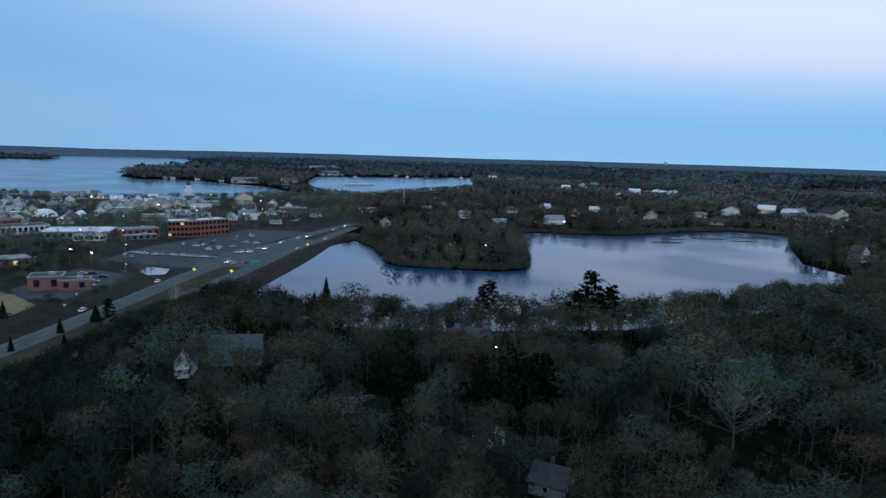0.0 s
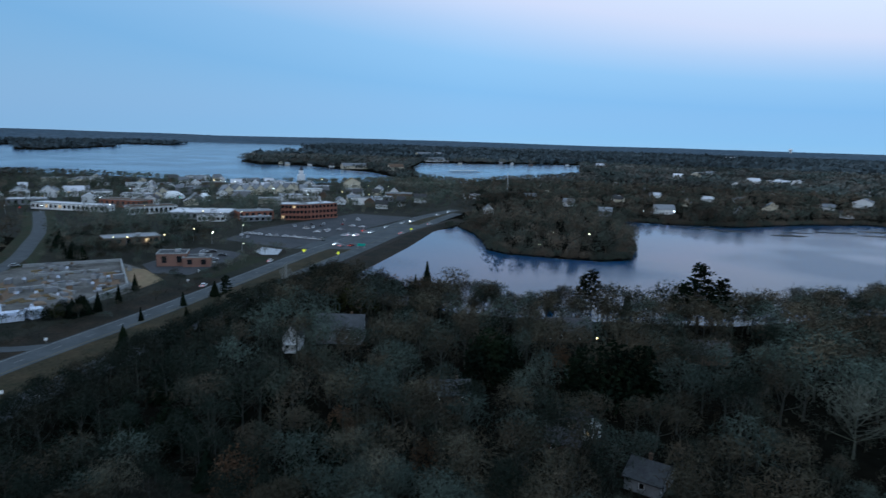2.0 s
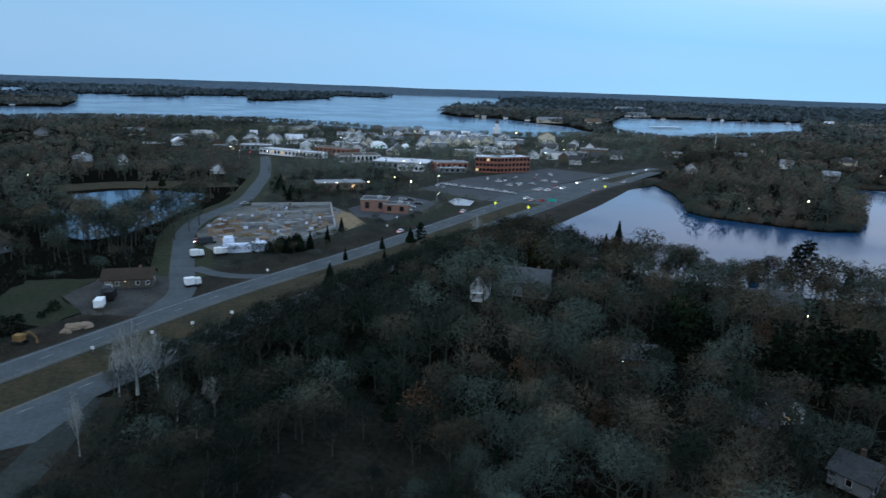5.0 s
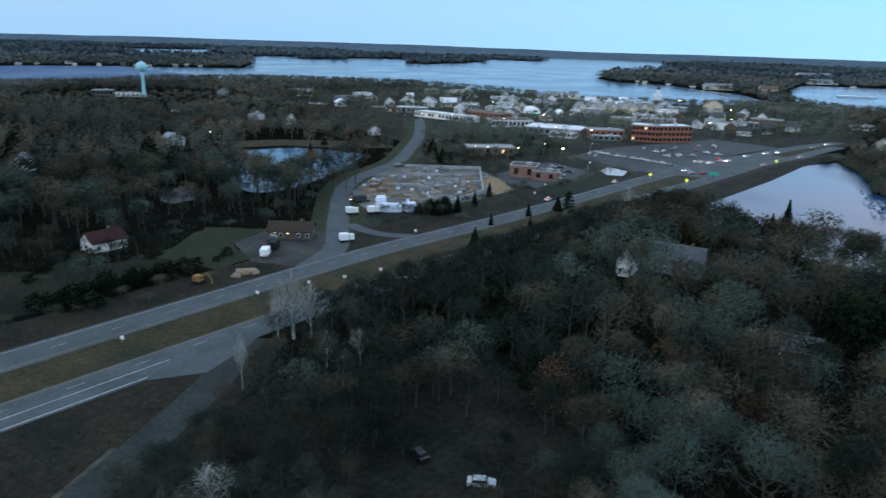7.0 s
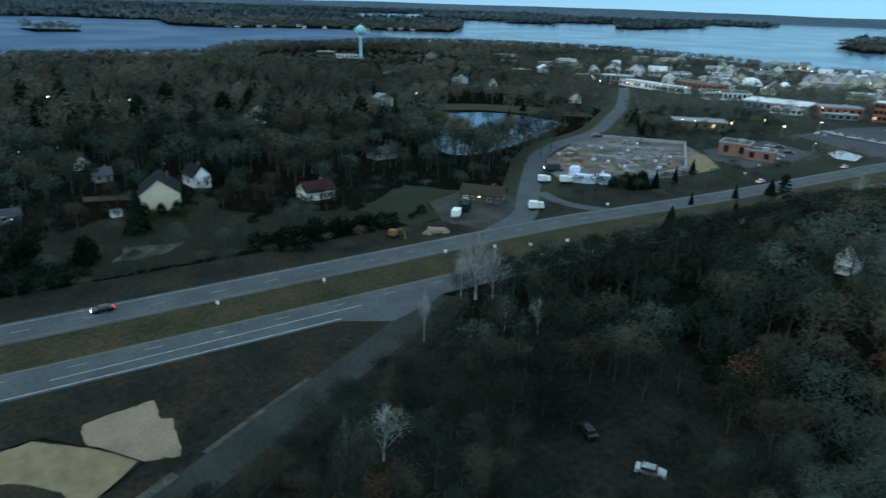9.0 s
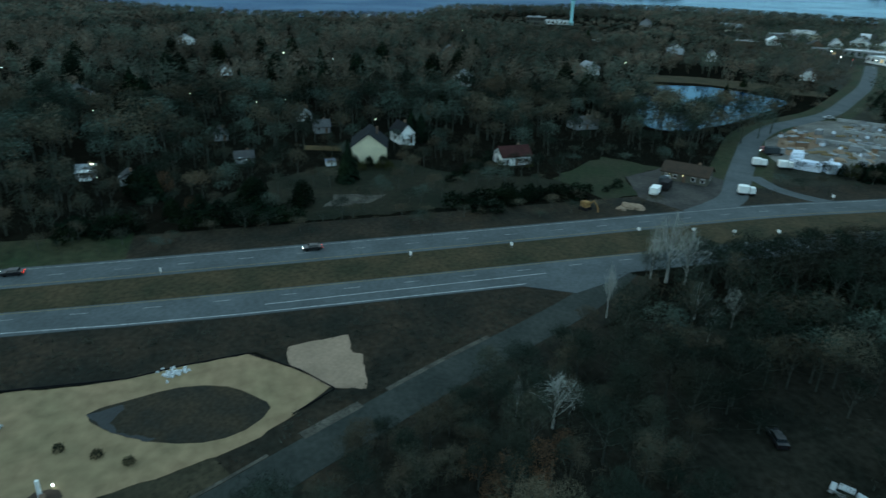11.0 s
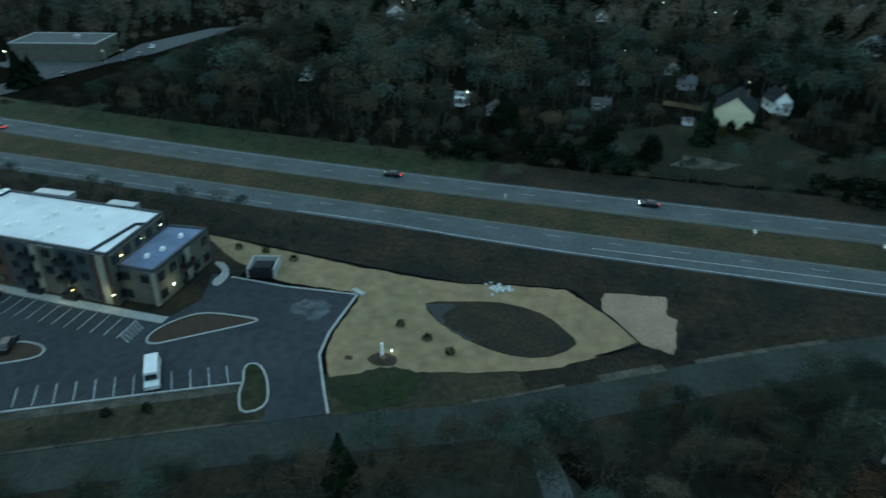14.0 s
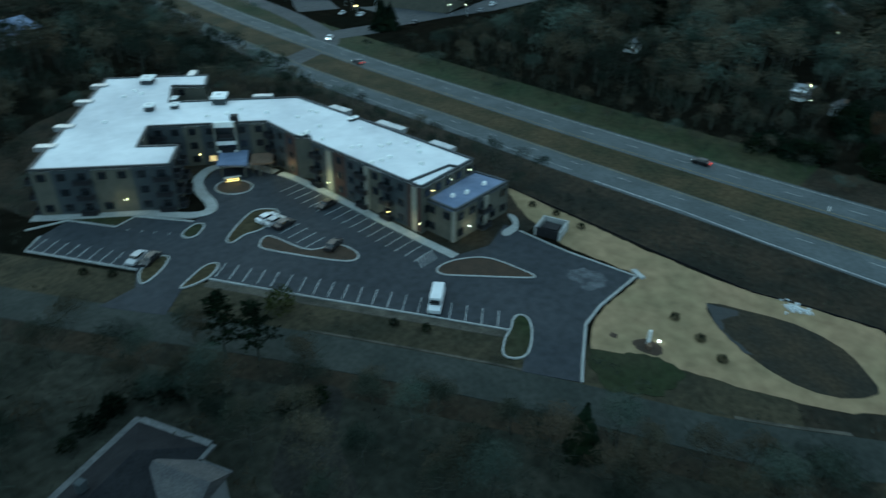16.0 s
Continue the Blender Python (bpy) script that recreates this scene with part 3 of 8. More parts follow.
LOT = [(-96.9, -66), (-95.6, -51), (-96.2, -37.2), (-84, -37.5), (-78, -36.9), (-70, -33), (-65.4, -30.6), (-61.8, -38.6), (-64.6, -40), (-68.7, -45.3), (-62.8, -58.5),
       (-54.6, -76), (-46.3, -94.7), (-41.5, -95.5), (-35.6, -91), (-29.8, -101.5), (-36.5, -102.0), (-39.7, -107), (-29.6, -128.9), (-33.8, -132.4), (-40.2, -134.7), (-45.2, -124.8), (-50, -125.9),
       (-56.5, -115), (-62.5, -118), (-66, -128), (-74.7, -133.5), (-80, -128), (-82.4, -117), (-82.2, -105), (-80.6, -85), (-80.0, -66.5), (-88, -63.5)]


def inside(poly, x, y):
    """Which of the points lie in the polygon."""
    r = np.zeros(len(x), bool)
    for (x0, y0), (x1, y1) in zip(poly, poly[1:] + poly[:1]):
        if y0 != y1:
            r ^= ((y0 > y) != (y1 > y)) & (x < (x1 - x0) * (y - y0) / (y1 - y0) + x0)
    return r


def gap_to(line, x, y, closed=False):
    """Distance from points to a polyline."""
    best = np.full(len(x), 1e9)
    pts = list(line) + ([line[0]] if closed else [])
    for (x0, y0), (x1, y1) in zip(pts, pts[1:]):
        dx, dy = x1 - x0, y1 - y0
        t = np.clip(((x - x0) * dx + (y - y0) * dy) / (dx * dx + dy * dy + 1e-9), 0, 1)
        best = np.minimum(best, np.hypot(x - x0 - t * dx, y - y0 - t * dy))
    return best


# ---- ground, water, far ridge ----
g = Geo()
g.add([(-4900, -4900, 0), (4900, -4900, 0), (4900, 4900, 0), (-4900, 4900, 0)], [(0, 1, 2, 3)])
tagged(part("ground", g, M_GROUND), "leaf-littered woodland ground, painted near black for shade, reaching the horizon", "ground", kind="structure")

rng = random.Random(5)
g = Geo()
N_R = 160
for i in range(N_R):
    a = 6.2832 * i / N_R
    hgt = 44 + 7 * noise.noise((math.cos(a) * 6, math.sin(a) * 6, 0.3)) + 3 * noise.noise((math.cos(a) * 25, math.sin(a) * 25, 2))
    for r, z in ((4050, -1), (4300, hgt * 0.55), (4550, hgt), (4750, -1)):
        g.v.append((r * math.cos(a), r * math.sin(a), z))
for i in range(N_R):
    for k in range(3):
        p, q = i * 4 + k, ((i + 1) % N_R) * 4 + k
        g.f.append((p, p + 1, q + 1, q)[::-1])
        g.m.append(0)
tagged(part("backdrop", g, M_RIDGE, smooth=True), "wooded ridge along the horizon, its haze painted blue-grey", "backdrop", kind="structure")

sheet("water", LAKE, 0.06, M_LAKE, "calm lake water reflecting the pale dusk sky", "lake")
sheet("water", smooth_line(POND + POND[:1])[:-1], 0.06, M_POND, "small still pond ringed by bare trees", "pond")
sheet("water", WIDE_LAKE, 0.06, M_FARWATER, "wide blue lake behind the town", "lake")
sheet("water", WEST_WATER, 0.10, M_RUFFLED, "ruffled western arm of the lake, its dark reflection painted in", "lake")
sheet("ground", POND_BANK, 0.05, M_VERGE, "brown reedy bank behind the pond", "bank")
sheet("water", BAY, 0.06, M_FARWATER, "pale bay of the wide lake with a dock", "lake")
sheet("water", FAR_POND, 0.06, M_FARWATER, "distant pale pond among woods", "pond")
sheet("ground", ISLAND, 0.5, M_GROUND, "low wooded island in the wide lake", "island", 0.6)
sheet("ground", NECK, 0.45, M_GROUND, "low wooded neck of land between two bays", "island", 0.6)
sheet("ground", ISLET, 0.5, M_GROUND, "small wooded islet in the wide lake", "island", 0.6)

# banks of the causeway and the lake's reed beds
g = Geo()
bank = smooth_line([(-100, 300), (-96, 345), (-90, 408), (-86, 448), (-80, 481), (-73, 510), (-67, 540)])
foot = lambda v: 14 - 5 * min(1.0, max(0.0, (v - 400) / 60))
for i in range(len(bank) - 1):
    (x0, y0), (x1, y1) = bank[i], bank[i + 1]
    g.add([(x0 - 6, y0, 0.1), (x1 - 6, y1, 0.1), (x1 + 1, y1, 1.5), (x0 + 1, y0, 1.5), (x0 + foot(y0), y0 - 3, 0.0), (x1 + foot(y1), y1 - 3, 0.0)], [(0, 3, 2, 1), (3, 4, 5, 2)])
tagged(part("verge", g, M_BRUSHLAND), "brown brushy embankment between highway and lake", "embankment", kind="structure")
for k, (x, y, rx, ry) in enumerate([(134, 561, 10, 5), (152, 553, 16, 4), (190, 539, 14, 5), (240, 572, 18, 5), (285, 588, 20, 6), (262, 560, 14, 3), (205, 560, 12, 3), (118, 568, 9, 3)]):
    pts = [(x + rx * math.cos(a) * rng.uniform(0.7, 1.2), y + ry * math.sin(a) * rng.uniform(0.7, 1.2)) for a in [6.2832 * i / 14 for i in range(14)]]
    sheet("reed_bed", pts, 0.16, M_REED, "flat dark bed of dead reeds on the lake", "reeds", 0.1)

# open ground
sheet("ground", ragged(STATION_LAWN, 1.6, 5), 0.05, M_LAWN, "mown green lawn behind the service station", "lawn")
sheet("ground", ragged(rounded(HOME_CLEARING), 1.6, 4), 0.05, M_YARDGRASS, "dull worn grass yard round the yellow house", "yard")
sheet("ground", [(-155, 271), (-152, 300), (-156, 344), (-146, 352), (-142, 328), (-145, 296), (-148, 272)], 0.05, M_LAWN, "green lawn strip by the highway", "lawn")
sheet("ground", ragged([(-180.7, 24.8), (-185.5, 28.6), (-190.7, 29.4), (-189.8, 34.3), (-188.4, 39), (-186.8, 44.9), (-183.0, 41.8), (-181.5, 39.8), (-180.1, 32.2)], 0.8, 6), 0.09, M_SHOULDER, "bare pale sand patch beside the highway", "sand")
sheet("ground", YARD, 0.06, M_GRAVEL, "gravel construction yard", "yard")
sheet("ground", [(-203, 276), (-195, 282), (-178, 259), (-184, 249)], 0.1, M_CLAY, "orange clay pad in the construction yard", "yard")
sheet("ground", [(-197, 290), (-186, 290), (-165, 271), (-165, 253), (-179, 266)], 0.12, M_STRAW, "straw-covered slope at the yard's end", "straw mat")
sheet("ground", [(-222, 226), (-208, 212), (-196, 206), (-206, 236), (-226, 252)], 0.1, M_CLAY, "churned earth in the construction yard", "yard")
sheet("ground", ragged([(-98, 38), (-84, 18), (-70, -2), (-58, 7), (-30, 14), (-24, 44), (-28, 70), (-32, 104), (-60, 116), (-84, 104), (-98, 76)], 3.0, 12), 0.025, M_LITTER, "leaf-littered floor of the near woods", "ground")
sheet("ground", ragged([(-140, 160), (-190, 180), (-232, 236), (-262, 300), (-300, 345), (-420, 400), (-700, 560), (-700, 1000), (-100, 1000), (-60, 620), (-104, 440), (-112, 300), (-126, 200)], 6.0, 13), 0.02, M_FIELD, "dull grass and gravel round town and lake", "ground")
sheet("ground", ragged(rounded(DRIVE), 1.3, 3), 0.05, M_LITTER, "grey gravel drive in the woods", "driveway")
sheet("ground", rounded([(-66.8, -0.4), (-65.4, -2.0), (-61.5, -0.6), (-50, 3), (-34, 10), (-35, 14), (-52, 6.6), (-60, 3.8), (-64, 2.2)]), 0.06, M_WALKWORN, "narrow drive off the side street", "driveway")
sheet("ground", rounded([(-24.6, -49), (-26.1, -52.2), (-32.6, -56.6), (-37, -57.6), (-40.5, -60), (-43, -56), (-35.6, -50.6), (-33.2, -45.5), (-31.3, -41), (-26, -43)], 4), 0.05, M_DRIVE, "dark drive of the near house", "driveway")

sheet("ground", ragged(STATION_LOT, 0.6, 17), 0.09, M_YARDDUST, "dusty gravel forecourt of the service station", "forecourt")

# strips along the highway, south to north
s1 = 66
g = Geo()
turn_at = next(i for i, p in enumerate(FAR_LANES) if p[1] > -30)
ribbon(g, FAR_LANES[:turn_at + 1], 22, 5.0, -0.05, 0.07)
tagged(part("verge", g, M_FARVERGE), "green grass verge beyond the highway", "verge", kind="structure")
g = Geo()
ribbon(g, FAR_LANES[turn_at:s1], 20, 5.0, -0.05, 0.068)
tagged(part("verge", g, M_BRUSHLAND), "dull brown brushy verge beyond the highway", "verge", kind="structure")
g = Geo()
med_a, med_b = offset(FAR_LANES, -5.0), offset(NEAR_LANES, 4.6)
n_m = min(len(med_a), len(med_b))
pts = [(*p, 0.08) for p in med_a[:n_m]] + [(*p, 0.08) for p in med_b[:n_m]]
g.add(pts, [(i, n_m + i, n_m + i + 1, i + 1) for i in range(n_m - 1)])
tagged(part("verge", g, M_VERGE), "dry olive-brown grass median of the highway", "median", kind="structure")
sheet("verge", [(-133, -130), (-130, -60), (-126, -5), (-123, 64), (-112, 64), (-104, 56), (-90, 24), (-88, 8), (-94, 14), (-108, 2), (-105, -22), (-110, -70), (-118, -128)], 0.04, M_BRUSHLAND,
      "dead brown brush between the highway and the straw slope", "brush")

# ---- highway ----
highway = tagged(new("road"), "grey four-lane divided highway with white lane dashes", "highway", kind="structure")
g = Geo()
ribbon(g, FAR_LANES, 5.3, -5.3, -0.1, 0.12)
part("carriageway", g, M_ASPHALT, highway)
g = Geo()
ribbon(g, NEAR_LANES, 4.8, -5.0, -0.1, 0.12)
part("carriageway", g, M_ASPHALT, highway)
g = Geo().prism([(-127.2, -62), (-125.9, -41), (-123.7, -23), (-121.9, 0), (-119.6, 60), (-113.5, 70), (-117, 82), (-122, 92), (-124, 40)], -0.1, 0.116)
part("turn_lane", g, M_ASPHALT, highway)
g = Geo().prism([(-143, 368), (-140, 372), (-134, 428), (-116, 480), (-102, 498), (-84, 498), (-93, 440), (-104, 390), (-107, 376)], -0.1, 0.10)
part("junction", g, M_ASPHALT, highway, "wide signalled junction apron")
dash = Geo().box(0, 0, 0, 3.4, 0.2, 0.012).mesh("lane_dash", M_DASH)
for line in (FAR_LANES, NEAR_LANES):
    for x, y, a in along(offset(line, 0.0 if line is FAR_LANES else 1.6), 13.4):
        if -330 < y < 600:
            part("lane_dash", dash, None, highway, at=pose(x, y, 0.122, 0, 0, a))
for line, o, mt in ((FAR_LANES, 4.2, M_DASH), (FAR_LANES, -3.9, M_YELLOW), (NEAR_LANES, 4.2, M_YELLOW), (NEAR_LANES, -2.6, M_DASH)):
    g = Geo()
    ribbon(g, offset(line, o)[:(24 if o == -2.6 else 96)], 0.11, -0.11, 0.10, 0.13)
    part("edge_line", g, mt, highway)
g = Geo()
ribbon(g, [(-127.6, -62), (-126.6, -41), (-124.5, -23), (-122.8, 0), (-121.6, 30), (-120.5, 61)], 0.12, -0.12, 0.1, 0.13)
part("edge_line", g, M_LINE, highway)
g = Geo()
ribbon(g, [(-125.7, 5), (-125.0, 40), (-124.3, 68)], 0.1, -0.1, 0.1, 0.13)
part("edge_line", g, M_LINE, highway)

g = Geo()
ribbon(g, FRONTAGE, 3.7, -3.7, -0.1, 0.104)
street = tagged(part("road", g, M_STREET), "plain dull grey side street beside the parking lot", "street", kind="structure")
pts = offset(FRONTAGE, 4.1)
for i0, i1, w, mt in ((26, 36, 0.25, M_SHOULDER), (42, 48, 0.3, M_SHOULDER), (49, 54, 0.9, M_SHOULDER), (55, 64, 0.5, M_SHOULDER)):
    g = Geo()
    ribbon(g, pts[i0:i1], w, -w, -0.1, 0.12)
    part("shoulder", g, mt, street)
g = Geo()
ribbon(g, SIDE_ROAD, 10.5, -10.5, -0.05, 0.034)
tagged(part("verge", g, M_FARVERGE), "brown grass verges of the side road", "verge", kind="structure")
g = Geo()
ribbon(g, SIDE_ROAD, 4.2, -4.2, -0.1, 0.108)
ribbon(g, RAMP, 2.6, -2.6, -0.1, 0.09)
tagged(part("road", g, M_ASPHALT), "curving side road with a wide asphalt mouth", "road", kind="structure")
g = Geo()
ribbon(g, CROSS_STREET, 4.6, -4.6, -0.1, 0.105)
g.prism([(-186, -214), (-178, -203), (-196, -198), (-212, -200), (-240, -195), (-263, -188), (-337, -182), (-324, -195), (-280, -205), (-244, -199), (-235, -234), (-226, -240), (-222, -214), (-204, -210)], -0.1, 0.1)
g.prism([(-206, -262), (-200, -252), (-218, -244), (-228, -262), (-216, -276)], -0.1, 0.1)
tagged(part("road", g, M_OLDLOT), "cross street and business park lot over the highway", "road", kind="structure")
for poly, lab in ((SHOP_LOT, "large parking lot in front of the brick offices"), (BANK_LOT, "small lot round the brick bank")):
    sheet("pavement", poly, 0.09, M_OLDLOT, lab, "parking lot")
sheet("pavement", [(-160, 367), (-146, 362), (-142, 346), (-150, 343), (-158, 352)], 0.12, M_ROCK, "pale concrete forebay by the junction", "concrete")
sheet("ground", [(-163, 372), (-142, 362), (-138, 340), (-150, 336), (-162, 350)], 0.1, M_BRUSHLAND, "brown brush round the forebay", "brush")

# ---- parking lot of the apartment block ----
lot = tagged(part("pavement", Geo().prism(LOT, -0.1, 0.14), M_LOT), "fresh dark asphalt parking lot with white stall lines", "parking lot", kind="structure")
g = Geo()
pts = ragged([(-88.4, -46.6), (-90.2, -47.2), (-92.6, -45.5), (-93.4, -42.5), (-91.9, -40.3), (-89.0, -39.6), (-86.5, -41.3), (-87.8, -44)], 0.55, 9, 0.8)
g.prism(pts, 0.13, 0.146)
part("dusty_patch", g, M_SALT, lot, "pale dusty smear on the asphalt")


def kerb(line, w=0.28, closed=False, z=0.30):
    g = Geo()
    ribbon(g, list(line) + ([line[0]] if closed else []), w * 0.65, -w * 0.65, 0.0, z)
    return part("kerb", g, M_KERB, lot)


def island(poly, material, z=0.24, rim=True):
    poly = rounded(poly)
    g = Geo().prism(poly, 0.05, z)
    ob = part("planted_island", g, material, lot)
    if rim:
        gg = Geo()
        ribbon(gg, list(poly) + [poly[0]], 0.15, -0.15, 0.05, z + 0.06)
        part("kerb", gg, M_KERB, lot)
    return ob


island([(-79.8, -65.2), (-76.2, -66.2), (-74.2, -65.4), (-74.2, -63.6), (-75.6, -61.8), (-83.6, -50.9), (-84.6, -50.6), (-84.8, -52.6), (-84.6, -61.4)], M_MULCH)
island([(-59.1, -97.2), (-58.7, -95.5), (-65.9, -79.6), (-68.7, -79.3), (-69.9, -82.0), (-69.5, -86.6), (-63.6, -87.8), (-63.2, -99.0), (-61.3, -98.9)], M_MULCH)
island([(-55.9, -103.5), (-56.2, -101.6), (-60.0, -102.9), (-63.4, -101.6), (-69.5, -103.8), (-70.9, -106.2), (-69.1, -108.9), (-66.7, -109.7), (-60.7, -106.7)], M_VERGE)
island([(-51.9, -112.3), (-51.6, -110.2), (-53.4, -109.2), (-57.4, -112.0), (-56.7, -113.8), (-54.8, -113.6)], M_LAWN)
island([(-69.0, -45.4), (-71.8, -46.9), (-73.3, -46.6), (-73.4, -44.9), (-70.6, -42.3), (-64.8, -39.4), (-62.2, -42.6), (-66.6, -45)], M_LAWN)
island([(-40.4, -95.6), (-44.3, -97.4), (-48.9, -99.2), (-50.9, -97.5), (-46.5, -94.6)], M_VERGE)
island([(-37.2, -101.4), (-41.8, -103.0), (-46.0, -106.2), (-45.4, -108.0), (-43.0, -107.8), (-39.4, -106.2)], M_VERGE)
island([(-98.2, -64), (-101.2, -68.6), (-101, -65.6), (-96.8, -62.6), (-92.5, -62.9), (-94, -64.8)], M_WALK)
island([(-68.6, -125.4), (-67.4, -122.5), (-68.9, -118.9), (-72.5, -117.6), (-75.0, -119.8), (-75.0, -123.2), (-71.8, -126.7)], M_MULCH)
kerb([(-65.4, -30.6), (-70, -33), (-78, -36.9), (-84, -37.5), (-96.4, -36.8)], 0.3)
kerb([(-96.4, -36.8), (-95.8, -51), (-96.6, -62)], 0.25)
kerb([(-68.8, -45.3), (-62.8, -58.5), (-54.6, -76), (-46.3, -94.7)], 0.22)
kerb([(-39.7, -107), (-29.6, -128.9), (-33.8, -132.4)], 0.22)
kerb([(-33, -137), (-40.2, -134.7), (-45.2, -124.8), (-50, -125.9), (-56.5, -115)], 0.3)
# sidewalks
g = Geo()
ribbon(g, [(-80.6, -66), (-80.9, -74), (-81.5, -84), (-82.9, -104), (-83.3, -114), (-82.9, -120)], 0.95, -1.0, 0.0, 0.27)
part("sidewalk", g, M_WALK, lot)
g = Geo()
ribbon(g, smooth_line([(-36, -141), (-44, -133.5), (-51.5, -126.5), (-57, -118.5), (-61, -116.4), (-63.6, -119.5), (-65.2, -125.5), (-68.5, -131.5), (-74.5, -134.5), (-80.5, -130), (-82.5, -121.5)]), 1.2, -1.2, 0.0, 0.26)
part("sidewalk", g, M_WALK, lot)
sheet("ground", [(-45.2, -124.4), (-50, -125.5), (-56.4, -114.6), (-54, -110), (-50, -116)], 0.16, M_LOT, "dark asphalt bay by the west wing", "parking lot", 0.1)

# painted stalls
stall = Geo().box(0, 0, 0, 5.0, 0.13, 0.012).mesh("stall_line", M_LINE)


def stalls(a, b, n, heading, length=5.0):
    for i in range(n):
        t = i / max(n - 1, 1)
        x, y = a[0] + (b[0] - a[0]) * t, a[1] + (b[1] - a[1]) * t
        part("stall_line", stall, None, lot, at=pose(x, y, 0.145, 0, 0, heading) @ Matrix.Diagonal((length / 5, 1, 1, 1)))


stalls((-69.9, -48.6), (-49.5, -95.6), 20, 32, 4.6)
stalls((-76.9, -70.8), (-79.3, -112.5), 17, 1, 5.2)
stalls((-40.4, -111.2), (-32.2, -129.2), 9, 30, 4.7)
stalls((-47.6, -123.2), (-53.4, -113), 5, 41, 4.4)
stalls((-67.4, -98.0), (-66.9, -90.0), 4, 2, 5.2)
for i in range(6):
    part("stall_line", stall, None, lot, at=pose(-78.4 + 0.8 * i, -69.4, 0.146, 0, 0, 58) @ Matrix.Diagonal((0.62, 0.9, 1, 1)))

# straw slope, basin, sand plot
g = Geo()
ribbon(g, FRONTAGE[8:46], 13.0, 3.6, -0.05, 0.05)
tagged(part("verge", g, M_STRIP), "brown grass strip between the street and the lot", "verge", kind="structure")
sheet("ground", ragged([(-66, -6), (-58, -22), (-50, -42), (-40, -66), (-30, -88), (-14, -114), (6, -110), (12, -80), (6, -50), (-4, -24), (-14, 6), (-40, 12), (-58, 8)], 2.0, 11), 0.03, M_SLOPE, "dull grass and litter on the slope under thin trees", "ground")
g = Geo()
ribbon(g, FRONTAGE[8:], -3.6, -8.5, -0.05, 0.046)
tagged(part("verge", g, M_BRUSHLAND), "scrubby shoulder of the side street", "verge", kind="structure")
g = Geo()
ribbon(g, [(-68.9, -45.6), (-62.9, -58.7), (-54.7, -76.2), (-46.4, -94.4)], 2.2, 0.25, -0.05, 0.09)
tagged(part("ground", g, M_SHOULDER), "pale mulch bed along the lot's kerb", "mulch", kind="structure")
sheet("ground", [(-36, -141), (-40.4, -134.9), (-45.3, -125.2), (-50, -126.3), (-51.1, -127.4), (-46.4, -133.3), (-41, -141)], 0.1, M_LAWN, "grass before the west wing", "lawn")
g = Geo()
ribbon(g, FRONTAGE[44:], 12.0, 3.6, -0.05, 0.034)
tagged(part("verge", g, M_BRUSHLAND), "rough brown bank between the street and the straw", "verge", kind="structure")
sheet("ground", [(-113, -60), (-96, -61), (-80, -66), (-83, -120), (-60, -139), (-36, -141), (-30, -170), (-60, -196), (-100, -214), (-138, -202), (-132, -134), (-129, -90)], 0.035, M_BRUSHLAND, "rough grass round the apartment block", "ground")
straw = sheet("ground", ragged(STRAW, 0.35, 7, 1.5), 0.10, M_STRAW, "beige straw erosion mat on the graded slope", "straw mat")
g = Geo()
cx, cy = sum(p[0] for p in BASIN) / len(BASIN), sum(p[1] for p in BASIN) / len(BASIN)
n_b = len(BASIN)
rim = [(x, y, 0.112) for x, y in BASIN]
low = [(cx + (x - cx) * 0.96, cy + (y - cy) * 0.96, 0.106) for x, y in BASIN]
g.add(rim + low, [(i, (i + 1) % n_b, n_b + (i + 1) % n_b, n_b + i) for i in range(n_b)] + [tuple(range(n_b, 2 * n_b))])
tagged(part("basin", g, M_BASIN), "dark muddy oval stormwater basin", "basin", kind="structure")
sheet("ground", ragged([(-96.6, -24.0), (-97.9, -18.6), (-96.6, -18.6), (-93.5, -20.4), (-90.8, -18.9), (-87.9, -13.6), (-87.2, -14.4), (-91.8, -20.6)], 0.35, 10, 0.9), 0.116, M_PUDDLE, "grey-blue shallow water at the basin edge", "puddle")
sheet("ground", ragged(SAND_PLOT, 0.4, 8, 1.2), 0.11, M_SAND, "ragged pale sand plot beside the basin", "sand")
sheet("ground", ragged([(-73.2, -33.2), (-78.2, -24.3), (-77.1, -19.6), (-70.2, -20.6), (-66.2, -26.8), (-70.0, -31.8)], 0.5, 15), 0.12, M_LAWN, "dark green grass patch below the straw", "lawn")
sheet("ground", ragged(rounded([(-81.2, -27.6), (-79.0, -29.6), (-77.4, -27.6), (-77.6, -24.6), (-80.4, -24.2)]), 0.25, 14, 0.5), 0.125, M_MULCH, "brown mulch bed round the utility post", "mulch")
sheet("ground", [(-78.9, -32.8), (-77.8, -32.6), (-77.9, -31.4), (-78.9, -31.6)], 0.125, M_MULCH, "small mulch ring on the straw", "mulch")
g = Geo()
for line in ([(-112, -77), (-109.9, -61), (-106.6, -37), (-105.0, -19), (-106.7, -10), (-107.7, 0.6), (-100, 9), (-93.0, 13.8)], [(-93, 13.8), (-90.6, 10.4), (-88, 6.4)]):
    ribbon(g, line, 0.03, -0.03, 0.0, 0.36)
tagged(part("silt_fence", g, M_FENCE), "low black silt fence along the straw mat", "silt fence")
g = Geo()
